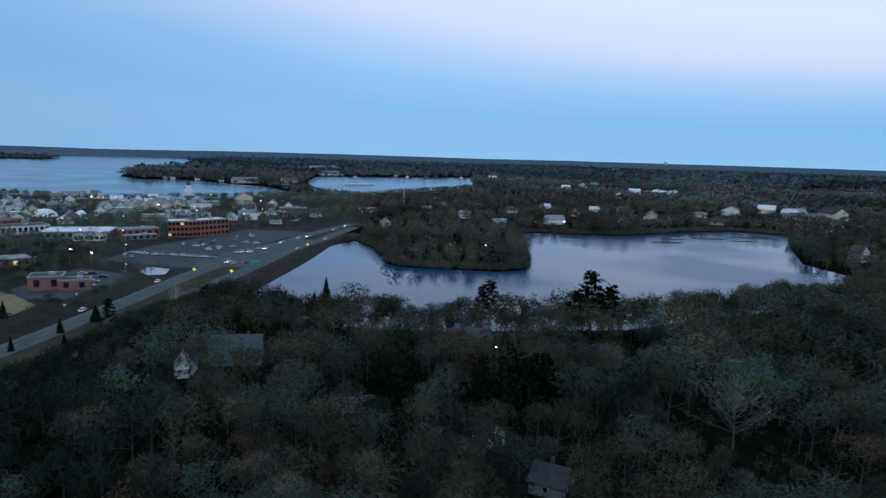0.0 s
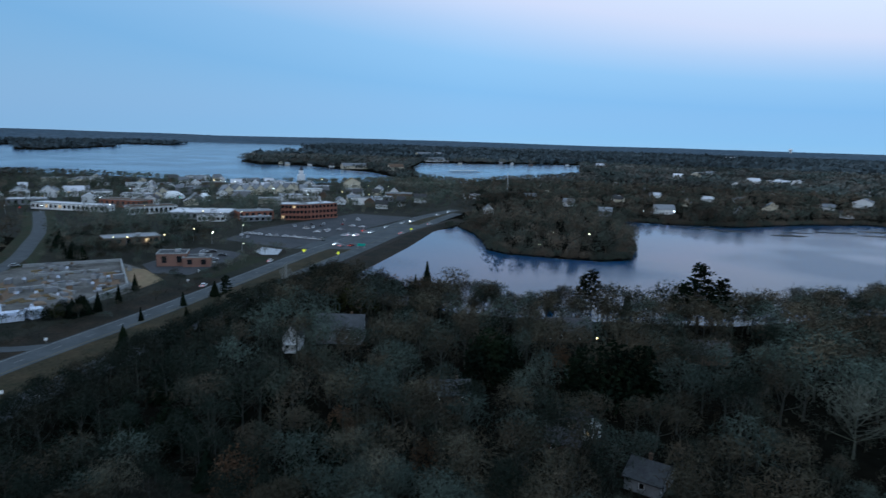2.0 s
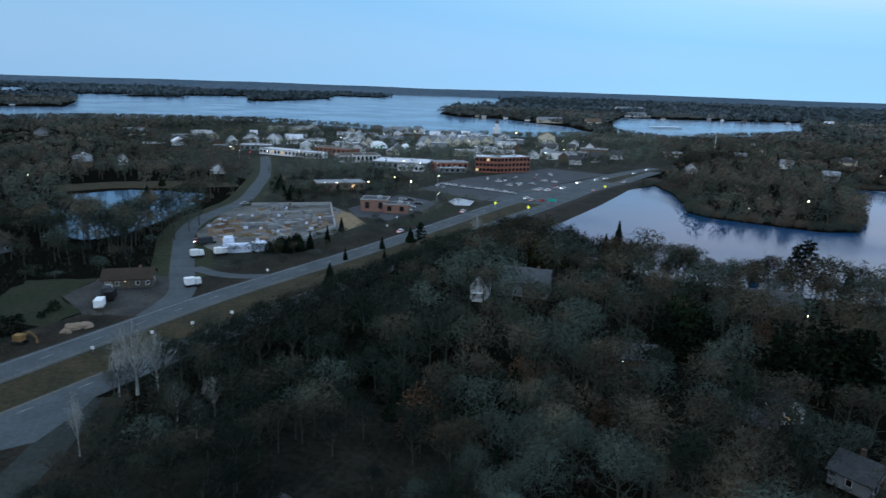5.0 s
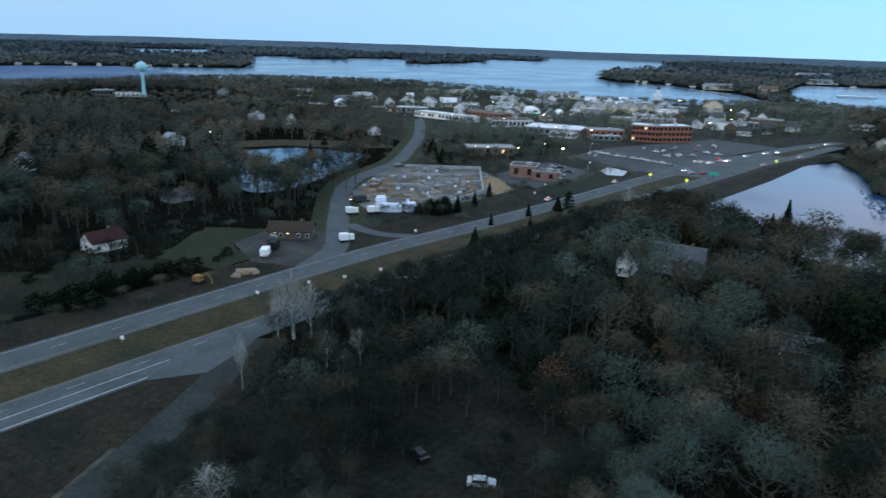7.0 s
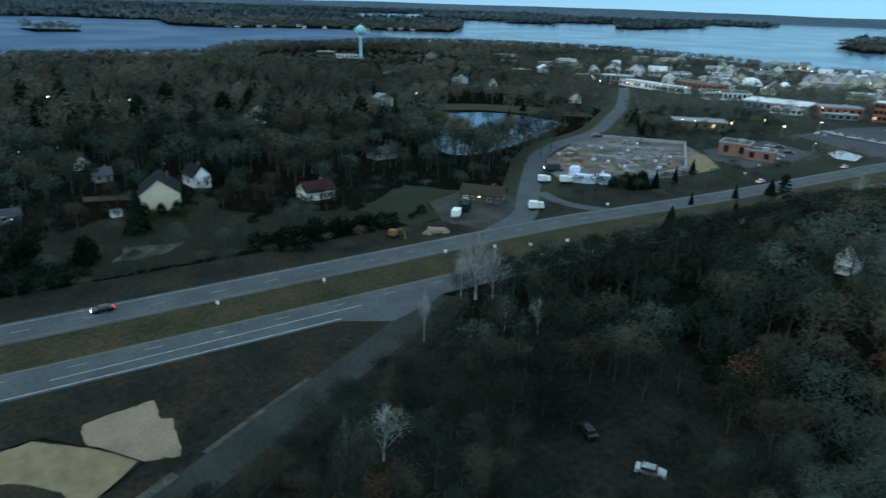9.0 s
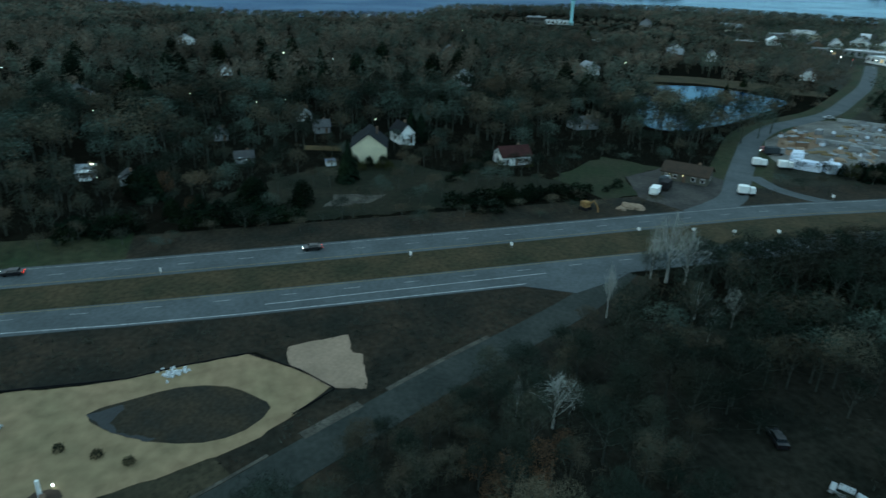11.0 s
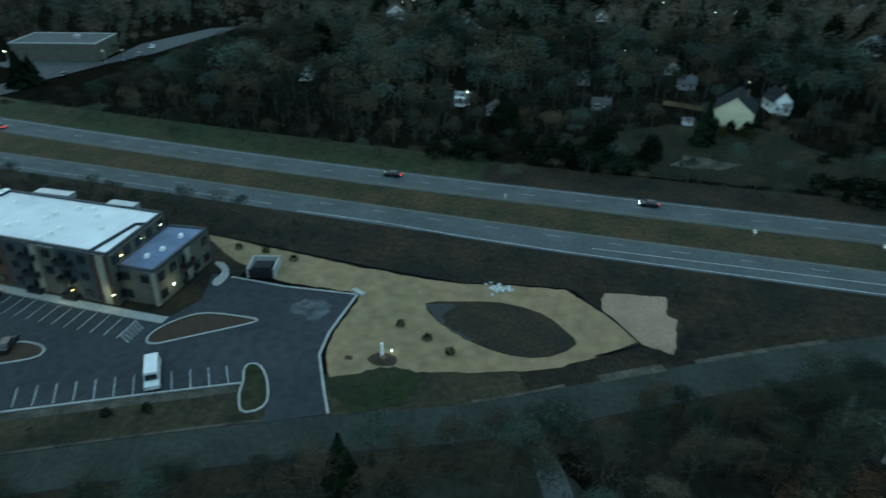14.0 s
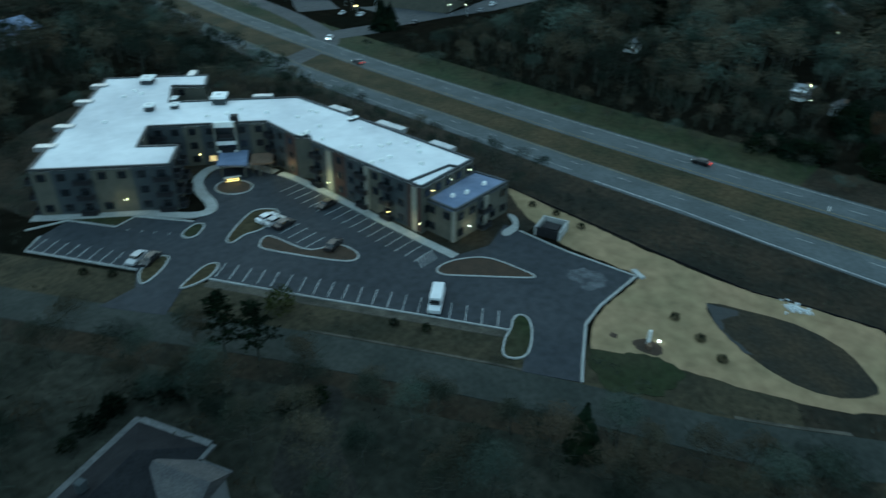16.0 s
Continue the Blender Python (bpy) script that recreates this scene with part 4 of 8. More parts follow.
for i in range(44):
    g.box(-104.8 + rng.gauss(0, 0.7), -12.0 + rng.gauss(0, 1.2), 0.08, rng.uniform(0.3, 0.8), rng.uniform(0.3, 0.7), rng.uniform(0.2, 0.4), rng.uniform(0, 90), taper=0.6)
tagged(part("riprap", g, M_ROCK), "pile of white riprap stones at the pipe outlet", "stones", kind="stuff")
g = Geo()
g.box(-97.2, -36.8, 0.1, 3.0, 1.0, 0.35, 60)
tagged(part("spillway", g, M_KERB), "pale concrete spillway at the lot corner", "spillway")
post = base("utility_post", pose(-79.9, -27.0, 0.1), "white utility post with a lamp on a mulch bed", "post")
part("post", Geo().box(0, 0, 0, 0.45, 0.45, 2.6, taper=0.85), M_WHITE, post)
part("box", Geo().box(0.9, 0.5, 0, 1.0, 0.7, 0.7, 20), M_BROWNSIDE, post)
part("lamp", Geo().box(-1.1, 1.3, 0.5, 0.4, 0.1, 0.1, 30), M_COOL, post)

# dumpster enclosure
enc = base("dumpster_enclosure", pose(-100.2, -57.0, 0.1, 0, 0, 12), "pale-walled dumpster enclosure with a dark gate", "enclosure")
for x, y, sx, sy in ((-2.6, 0, 0.35, 5.4), (0, -2.5, 5.2, 0.35), (0, 2.5, 5.2, 0.35)):
    part("wall", Geo().box(x, y, 0, sx, sy, 2.0), M_KERB, enc)
for y in (-1.25, 1.25):
    part("gate", Geo().box(2.5, y, 0.1, 0.12, 2.3, 1.8), M_DARK, enc)
part("dumpster", Geo().box(-0.3, 0, 0.1, 2.6, 3.2, 1.3), M_DARK, enc)

# ---- apartment block ----
FOOT = [(-83, -76.5), (-84.7, -110), (-86.2, -112.3), (-84.3, -115), (-85.8, -127.3), (-66.1, -144.8), (-58.4, -135.7), (-64.5, -129.7), (-57.7, -122.1), (-37.9, -140.5),
        (-78, -186.7), (-98.2, -168.8), (-92, -161), (-86.3, -167.5), (-78.6, -156.2), (-102.3, -135.2), (-101.7, -111.4), (-100.2, -77)]
LOW = [(-84.6, -69.4), (-84.9, -77.2), (-101.2, -77.2), (-101.8, -69.0)]
apart = base("apartment_building", pose(0, 0, 0), "three-storey flat-roofed apartment block, pale membrane roof, tan and slate walls", "apartment building")
win_frame = Geo().box(0, 0, 0, 1.7, 0.16, 1.6).mesh("window", M_DARK)
win_pane = Geo().box(0, -0.06, 0.08, 1.52, 0.1, 1.42).mesh("pane", M_GLASS)
win_lit = Geo().box(0, -0.06, 0.08, 1.52, 0.1, 1.42).mesh("pane", M_WINLIT)
rail_mesh = Geo().box(0, -1.3, 0, 3.0, 0.06, 1.0).box(-1.47, -0.65, 0, 0.06, 1.3, 1.0).box(1.47, -0.65, 0, 0.06, 1.3, 1.0).mesh("railing", M_DARK)
slab_mesh = Geo().box(0, -0.65, -0.2, 3.1, 1.4, 0.18).mesh("balcony", M_SLATE)
rb = random.Random(11)


def wall_run(a, b, h, floors, style):
    """One face of the block: a wall with thickness, panels, windows and balconies. The outside lies to the right of a to b."""
    L = math.hypot(b[0] - a[0], b[1] - a[1])
    ang = math.degrees(math.atan2(b[1] - a[1], b[0] - a[0]))
    m = pose(a[0], a[1], 0, 0, 0, ang)
    part("wall", Geo().box(L / 2, 0.2, 0, L, 0.4, h), M_TAN, apart, at=m)
    part("parapet", Geo().box(L / 2, 0.12, h - 0.02, L + 0.2, 0.5, 0.35), M_COPING, apart, at=m)
    if L < 4:
        return
    n = max(1, round(L / 3.7))
    st = h / floors
    for i in range(n):
        x = L * (i + 0.5) / n
        w = L / n
        kind = style[i % len(style)]
        if kind in "sr":
            part("panel", Geo().box(x, -0.07, 0.4, w - 0.15, 0.14, h - 0.6), M_SLATE if kind == "s" else M_RUSTPANEL, apart, at=m)
        for k in range(floors):
            z = k * st + 1.0
            if kind == "t" and rb.random() < 0.25:
                continue
            wd = part("window", win_frame, None, apart, at=m @ pose(x, -0.16, z))
            part("pane", win_lit if rb.random() < 0.008 else win_pane, None, wd)
            if kind == "s" and i % 2 == 0:
                bal = part("balcony", slab_mesh, None, apart, at=m @ pose(x, -0.14, k * st + 0.35))
                part("railing", rail_mesh, None, bal)


styles = ["ssrsstssrsst", "s", "s", "ssrs", "ssts", "st", "s", "st", "tssttsst", "tsstss", "tss", "t", "t", "ts", "ssts", "sstss", "ssrsstss", "t"]
nf = len(FOOT)
for i in range(nf):
    a, b = FOOT[i], FOOT[(i + 1) % nf]
    wall_run(b, a, 10.2, 3, styles[i])
for i in range(4):
    wall_run(LOW[(i + 1) % 4], LOW[i], 7.0, 2, "tts"[i % 3] + "ts")


part("roof", Geo().prism(FOOT, 9.7, 10.22), M_MEMBRANE, apart, "pale white roof membrane")
part("roof", Geo().prism(LOW, 6.5, 7.04), M_BLUEROOF, apart, "blue-grey lower roof")
# a low kerb steps round the end strip of the roof
g = Geo()
ribbon(g, [(-83.2, -79.8), (-94.3, -78.6), (-94.7, -76.9)], 0.18, -0.18, 10.2, 10.75)
part("roof_step", g, M_COPING, apart)
part("roof_step", Geo().prism([(-83.3, -76.9), (-83.5, -79.5), (-94.0, -78.4), (-94.3, -77.1)], 10.2, 10.32), M_MEMBRANE, apart)
for x, y, sx, sy, a in ((-103, -120.3, 2.2, 6, 0), (-102.9, -103, 2.2, 8, 0), (-101.6, -86.5, 2.0, 6, 0), (-96.8, -142.5, 5, 2, 135), (-95.9, -173, 5, 2, 45), (-73.6, -181.6, 2, 4, 45),
                        (-64.7, -172, 2, 4, 45), (-53.6, -158.6, 2, 4, 45), (-45.6, -150, 2, 4, 45)):
    part("parapet_box", Geo().box(x, y, 9.6, sx, sy, 1.05, a), M_METAL, apart)
for x, y, sx, sy, sz, a in ((-83.5, -174.8, 4.4, 3.4, 1.7, 45), (-86.8, -146.6, 4.4, 3.6, 2.2, 45), (-77.2, -151.6, 2.4, 1.8, 1.2, 45), (-72.3, -154.6, 2.6, 2.2, 1.6, 45), (-80.2, -156.5, 2.6, 1.4, 0.9, 45),
                            (-100, -112.6, 2.6, 1.2, 0.8, 0), (-85.6, -113.6, 2.4, 1.4, 0.8, 0)):
    unit = part("roof_unit", Geo().box(x, y, 10.2, sx * 0.86, sy * 0.86, sz * 0.75, a), M_SLATE, apart, "dark louvred roof unit with a pale cap")
    part("cap", Geo().box(x, y, 10.2 + sz * 0.75, sx, sy, sz * 0.25, a), M_WHITE, unit)
    part("fan_shroud", Geo().tube([(x, y, 10.2 + sz), (x, y, 10.35 + sz)], [0.5, 0.46], 10), M_METAL, unit)
part("vent_stack", Geo().box(-80.7, -132.2, 10.2, 1.7, 1.7, 1.9, 48), M_DARK, apart, "black square vent stack")
vent = Geo().box(0, 0, 0, 1.0, 0.75, 0.6, taper=0.85).mesh("roof_vent", M_WHITE)
for i in range(28):
    t = rb.random()
    if i < 18:
        x, y = -99 + 14 * rb.random(), -82 - 44 * t
    elif i < 24:
        x, y = -90 + 16 * t, -137 - 12 * t + 6 * rb.random()
    else:
        x, y = -50 - 36 * t + 6 * rb.random(), -142 - 36 * t + 4 * rb.random()
    part("roof_vent", vent, None, apart, at=pose(x, y, 10.21, 0, 0, rb.uniform(0, 180)))
for x, y in ((-92, -72.3), (-97.5, -72), (-89, -73.5)):
    part("roof_vent", vent, None, apart, at=pose(x, y, 7.04, 0, 0, 20))
canopy = part("entry_canopy", Geo().box(-81.0, -123.8, 3.2, 5.0, 6.0, 0.4, -40), M_BROWNSIDE, apart, "brown entry canopy with warm downlights")
for dx, dy in ((-1.2, -2.6), (2.2, -1.0), (-0.4, 2.4), (2.0, 1.4)):
    part("column", Geo().tube([(-81.0 + dx, -123.8 + dy, 0.2), (-81.0 + dx, -123.8 + dy, 3.3)], [0.22, 0.2], 8), M_TAN, canopy)
porch_roof = part("lower_roof", Geo().prism([(-78.9, -137.0), (-82.6, -131.0), (-76.4, -123.4), (-72.0, -128.6)], 3.15, 3.5), M_BLUEROOF, apart, "slate-blue flat porch roof at the entry")
for x, y in ((-76.4, -124.4), (-73.0, -128.6)):
    part("column", Geo().tube([(x, y, 0.2), (x, y, 3.2)], [0.24, 0.22], 8), M_TAN, porch_roof)
entry = part("entry_tower", Geo().box(-78.3, -133.1, 3.5, 4.8, 1.0, 7.4, 138), M_GLASS, apart, "glazed entry tower with white bands")
for z, h in ((5.4, 0.9), (9.7, 1.25), (3.5, 0.5)):
    part("band", Geo().box(-78.3, -133.1, z, 5.0, 1.2, h, 138), M_WHITE, entry)
for k in (-1, 1):
    part("jamb", Geo().box(-78.3 + k * 2.4 * math.cos(radians(138)), -133.1 + k * 2.4 * math.sin(radians(138)), 3.5, 0.35, 1.25, 7.4, 138), M_PALEPANEL, entry)

for x, y, sx, sy, h in ((-84.25, -104.0, 0.5, 1.7, 9.7), (-83.0, -78.2, 0.5, 1.4, 9.7), (-83.6, -92.0, 0.4, 1.2, 9.7), (-84.5, -69.6, 0.8, 0.5, 6.6), (-94, -68.9, 1.4, 0.4, 6.6)):
    part("pilaster", Geo().box(x, y, 0.2, sx, sy, h), M_PALEPANEL, apart)

# wall lamps of the block, small warm fittings that are lit
for x, y, z, mt in ((-98.4, -76.6, 8.7, M_PALELAMP), (-92.6, -76.6, 8.7, M_PALELAMP), (-86.0, -76.2, 8.7, M_WARM), (-82.5, -76.6, 2.6, M_PALELAMP), (-82.3, -84.8, 2.5, M_WARM), (-83.2, -103.6, 2.8, M_PALELAMP),
                    (-50.2, -128.6, 3.2, M_PALELAMP), (-73.4, -137.0, 3.4, M_WARM), (-88.3, -68.6, 2.6, M_COOL), (-84.6, -117.4, 2.6, M_WARM)):
    lamp = base("wall_lamp", pose(x, y, z), "small lit wall lamp on the apartment block", "lamp", "wall lamps")
    part("housing", Geo().box(0, 0, 0, 0.26, 0.26, 0.1), M_DARK, lamp)
    part("bulb", Geo().box(0, 0, -0.1, 0.26, 0.26, 0.1, taper=1.2), mt, lamp)
# the fittings that throw visible pools on the walk
for x, y, z, power in ((-81.6, -77.2, 2.6, 70), (-81.3, -85.6, 2.6, 120), (-82.2, -104.2, 2.8, 240), (-83.0, -117.6, 2.6, 190), (-72.2, -123.0, 1.9, 90), (-88.3, -67.6, 2.5, 90), (-48.6, -127.6, 3.0, 60)):
    glow_data = bpy.data.lights.new("wall_lamp_light", "POINT")
    glow_data.energy, glow_data.color, glow_data.shadow_soft_size = power, (1.0, 0.80, 0.45), 0.15
    new("wall_lamp_light", glow_data).location = (x, y, z)
sign = base("entry_sign", pose(-72.8, -124.4, 0.24, 0, 0, 150), "low stone entry sign with warm downlights", "sign")
part("wall", Geo().box(0, 0, 0, 3.4, 0.5, 1.1), M_TAN, sign)
part("cap", Geo().box(0, 0, 1.1, 3.7, 0.7, 0.15), M_KERB, sign)
for z in (0.35, 0.75):
    part("light_strip", Geo().box(0, -0.29, z, 2.6, 0.06, 0.14), M_GLOW, sign)


# ---- cars ----
def make_car(paint, x, y, yaw, lit=False, van=False, z=0.14):
    L, W = (6.6, 2.1) if van else (4.6, 1.82)
    c = base("van" if van else "car", pose(x, y, z, 0, 0, yaw), f"{paint} {'panel van' if van else 'saloon car'} on the asphalt", "van" if van else "car")
    prof = [(-L / 2, 0.35), (L / 2, 0.35), (L / 2, 0.75), (L / 2 - 0.9, 0.95), (-L / 2 + 0.1, 0.98)] if not van else [(-L / 2, 0.4), (L / 2, 0.4), (L / 2, 1.05), (L / 2 - 1.0, 1.3), (-L / 2, 1.35)]
    g = Geo()
    n = len(prof)
    g.add([(px, -W / 2, pz) for px, pz in prof] + [(px, W / 2, pz) for px, pz in prof],
          [tuple(range(n)), tuple(range(2 * n - 1, n - 1, -1))] + [(i, n + i, n + (i + 1) % n, (i + 1) % n) for i in range(n)])
    part("body", g, M_CAR[paint], c)
    if van:
        part("cabin", Geo().box(-0.55, 0, 1.3, L - 1.5, W - 0.1, 1.2, taper=0.95), M_CAR[paint], c)
        part("windscreen", Geo().box(L / 2 - 1.25, 0, 1.35, 0.35, W - 0.35, 0.8, taper=0.9), M_GLASS, c)
    else:
        part("glazing", Geo().box(-0.25, 0, 0.94, 2.6, W - 0.16, 0.46, taper=0.82), M_GLASS, c)
        part("roof", Geo().box(-0.3, 0, 1.39, 2.0, W - 0.36, 0.07, taper=0.9), M_CAR[paint], c)
    wheel = Geo().tube([(0, -0.11, 0), (0, 0.11, 0)], [0.33, 0.33], 10).mesh("wheel", M_TYRE)
    for sx in (-1, 1):
        for sy in (-1, 1):
            part("wheel", wheel, None, c, at=pose(sx * L * 0.30, sy * (W / 2 - 0.1), 0.33))
    for sy in (-1, 1):
        part("headlight", Geo().box(L / 2, sy * W * 0.36, 0.58, 0.1, 0.34, 0.16), M_COOL if lit else M_METAL, c)
        part("tail_light", Geo().box(-L / 2, sy * W * 0.38, 0.66, 0.1, 0.30, 0.16), M_TAIL if lit else M_REDROOF, c)
    return c


protos = {}


def car(paint, x, y, yaw, lit=False, van=False, z=0.14):
    key = (paint, lit, van)
    if key in protos:
        return copy_thing(protos[key], pose(x, y, z, 0, 0, yaw))
    protos[key] = make_car(*key[:1], x, y, yaw, lit, van, z)
    return protos[key]


car("white", -66.6, -59.0, 32, van=True)
for paint, x, y, yaw in (("white", -66.6, -104.2, 182), ("silver", -66.8, -101.9, 182), ("black", -67.2, -99.5, 182), ("black", -68.0, -85.9, 200), ("black", -78.6, -99.4, 2),
                         ("silver", -41.4, -109.9, 26), ("black", -42.8, -107.7, 26)):
    car(paint, x, y, yaw)
for paint, x, y, yaw in (("black", -153.4, -46.5, 268), ("black", -151.0, 18.1, 269), ("grey", -159.5, -172, 260), ("white", -176, -205, 30), ("white", -142, 263.4, 96), ("white", -137.4, 325, 96),
                         ("red", -111.6, 386, 75), ("silver", -117, 383, 75), ("white", -122, 388, 256), ("white", -111, 476, 252), ("white", -104, 501, 252), ("white", -99, 514, 252),
                         ("silver", -86, 563, 250), ("white", -81, 595, 250), ("white", -83, 501, 70), ("silver", -93, 446, 72), ("red", -121, 449.6, 72), ("white", -114, 444, 252),
                         ("white", -120, 428, 252), ("white", -126, 428, 252)):
    car(paint, x, y, yaw, lit=True)
for k, (x, y) in enumerate([(-189.9, 404), (-183, 398),
                            (-173.5, 455.4), (-166, 455.6), (-159.5, 454.8), (-157, 465), (-158.4, 475), (-144.8, 477.6), (-140, 506.5), (-150, 500), (-143, 512), (-150, 440), (-144, 440), (-166, 470)]):
    car(("white", "silver", "white", "grey", "white", "black", "silver", "red")[k % 8], x, y, 100 + 8 * math.sin(k))
for k, (x, y) in enumerate([(-190, 412.5), (-186, 411.5), (-181, 410.5), (-173, 408), (-168.5, 407.5), (-162, 407.5), (-156, 407), (-151, 405), (-147.5, 404), (-142, 403.8), (-136, 402.5), (-121.2, 428), (-118, 442), (-127, 424),
                            (-149.5, 434.0), (-145.9, 445.0), (-138.3, 450.2), (-135.5, 471.1), (-127.5, 469.5), (-162.2, 447.4)]):
    car("white" if k % 4 else "silver", x, y, 172 + 5 * math.sin(k), lit=k in (11, 12, 13))
car("red", -204.0, 201.0, 318, lit=True, z=0.12)
for k, (x, y) in enumerate([(-170.5, 322), (-166.5, 321), (-168, 333), (-164, 312), (-182, 340), (-178, 342)]):
    car(("white", "silver", "black")[k % 3], x, y, 20)
for k, (x, y) in enumerate([(-210.5, -233.9), (-213.9, -225.7), (-218.2, -197.2), (-257.4, -191.1), (-273.1, -195.1)]):
    car(("silver", "white", "black", "grey", "white")[k], x, y, 25)
car("silver", -49.2, 76.6, 33, z=0.08)
car("black", -61.5, 76.0, 160, z=0.08)
car("silver", -246, 278.5, 62, z=0.12)


# ---- trucks and machines ----
def truck(x, y, yaw, body, cab, L=7.0, lab="white box truck parked on gravel"):
    t = base("truck", pose(x, y, 0.1, 0, 0, yaw), lab, "truck")
    part("chassis", Geo().box(0, 0, 0.55, L, 1.9, 0.25), M_DARK, t)
    part("box", Geo().box(-0.9, 0, 0.8, L - 2.2, 2.4, 2.2), body, t)
    part("cab", Geo().box(L / 2 - 0.85, 0, 0.7, 1.7, 2.2, 1.9, taper=0.88), cab, t)
    part("windscreen", Geo().box(L / 2 - 0.1, 0, 1.5, 0.25, 1.8, 0.7, taper=0.9), M_GLASS, t)
    wheel = Geo().tube([(0, -0.15, 0), (0, 0.15, 0)], [0.48, 0.48], 10).mesh("wheel", M_TYRE)
    for sx in (-0.34, -0.2, 0.36):
        for sy in (-1, 1):
            part("wheel", wheel, None, t, at=pose(sx * L, sy * 0.95, 0.48))
    return t


truck(-167.2, 126.6, 130, M_WHITE, M_DARK, 6.4)
truck(-171.5, 133.6, 130, M_DARK, M_DARK, 6.8, "black box truck beside the service station")
truck(-175.2, 135.4, 130, M_SLATE, M_WHITE, 6.0, "dark delivery truck beside the service station")
truck(-160.4, 155.4, 60, M_WHITE, M_WHITE, 5.2, "white utility truck on the grass point")
truck(-186.2, 183.4, 60, M_WHITE, M_WHITE, 5.0, "white tanker truck by the yard gate")
truck(-181.2, 190.6, 64, M_WHITE, M_WHITE, 5.0, "white tanker truck by the yard gate")
truck(-198.0, 201.0, 70, M_SLATE, M_GREY, 7.5, "dark loader truck by the yard gate")


def digger(x, y, yaw):
    d = base("excavator", pose(x, y, 0.05, 0, 0, yaw), "orange-yellow excavator on the grass verge", "excavator")
    for sy in (-1, 1):
        part("track", Geo().box(0, sy * 1.0, 0, 3.2, 0.5, 0.8, taper=0.85), M_DARK, d)
    part("cab", Geo().box(-0.2, 0, 0.8, 2.4, 2.0, 1.6, taper=0.85), M_SIGNPAINT, d)
    part("boom", Geo().tube([(0.8, 0, 1.6), (2.8, 0, 3.4), (4.4, 0, 2.0), (4.6, 0, 0.5)], [0.28, 0.25, 0.2, 0.3], 5), M_SIGNPAINT, d)


M_SIGNPAINT = mat("machine_orange", (0.27, 0.16, 0.06), (0.21, 0.13, 0.06), 0.8)
digger(-160.8, 98.5, 20)
for x, y, s in ((-159.2, 112, 1.4), (-157.6, 114.5, 1.2), (-158.2, 109, 0.9)):
    g = Geo().dome(0, 0, 0, 2.0 * s, 1.6 * s, 1.0 * s, 3, 9, rng=rng)
    ob = tagged(part("fill_mound", g, M_SAND, at=pose(x, y, 0.03)), "small heap of pale fill beside the highway", "earth pile")

# wrapped stock piles and yard clutter
for pts, lab in ((((-188.5, 199.5), (-186.2, 203.5), (-182, 199), (-184.2, 195.2)), "tall stack wrapped in white plastic"),
                 (((-184.5, 195), (-181.5, 198.6), (-176.2, 203), (-174.2, 199.6), (-180, 194.2)), "long low stack wrapped in white plastic"),
                 (((-178.2, 203.6), (-174.8, 208.8), (-170.6, 206), (-172.4, 201.2)), "rounded stack wrapped in white plastic")):
    top = 5.0 if "tall" in lab else 3.2
    g = Geo().prism(list(pts), 0.05, top * 0.8)
    cxx, cyy = sum(p[0] for p in pts) / len(pts), sum(p[1] for p in pts) / len(pts)
    g.prism([(cxx + (a - cxx) * 0.8, cyy + (b - cyy) * 0.8) for a, b in pts], top * 0.8, top)
    tagged(part("wrapped_load", g, M_PLASTIC), lab + " in the yard", "wrapped load")
ry = random.Random(21)
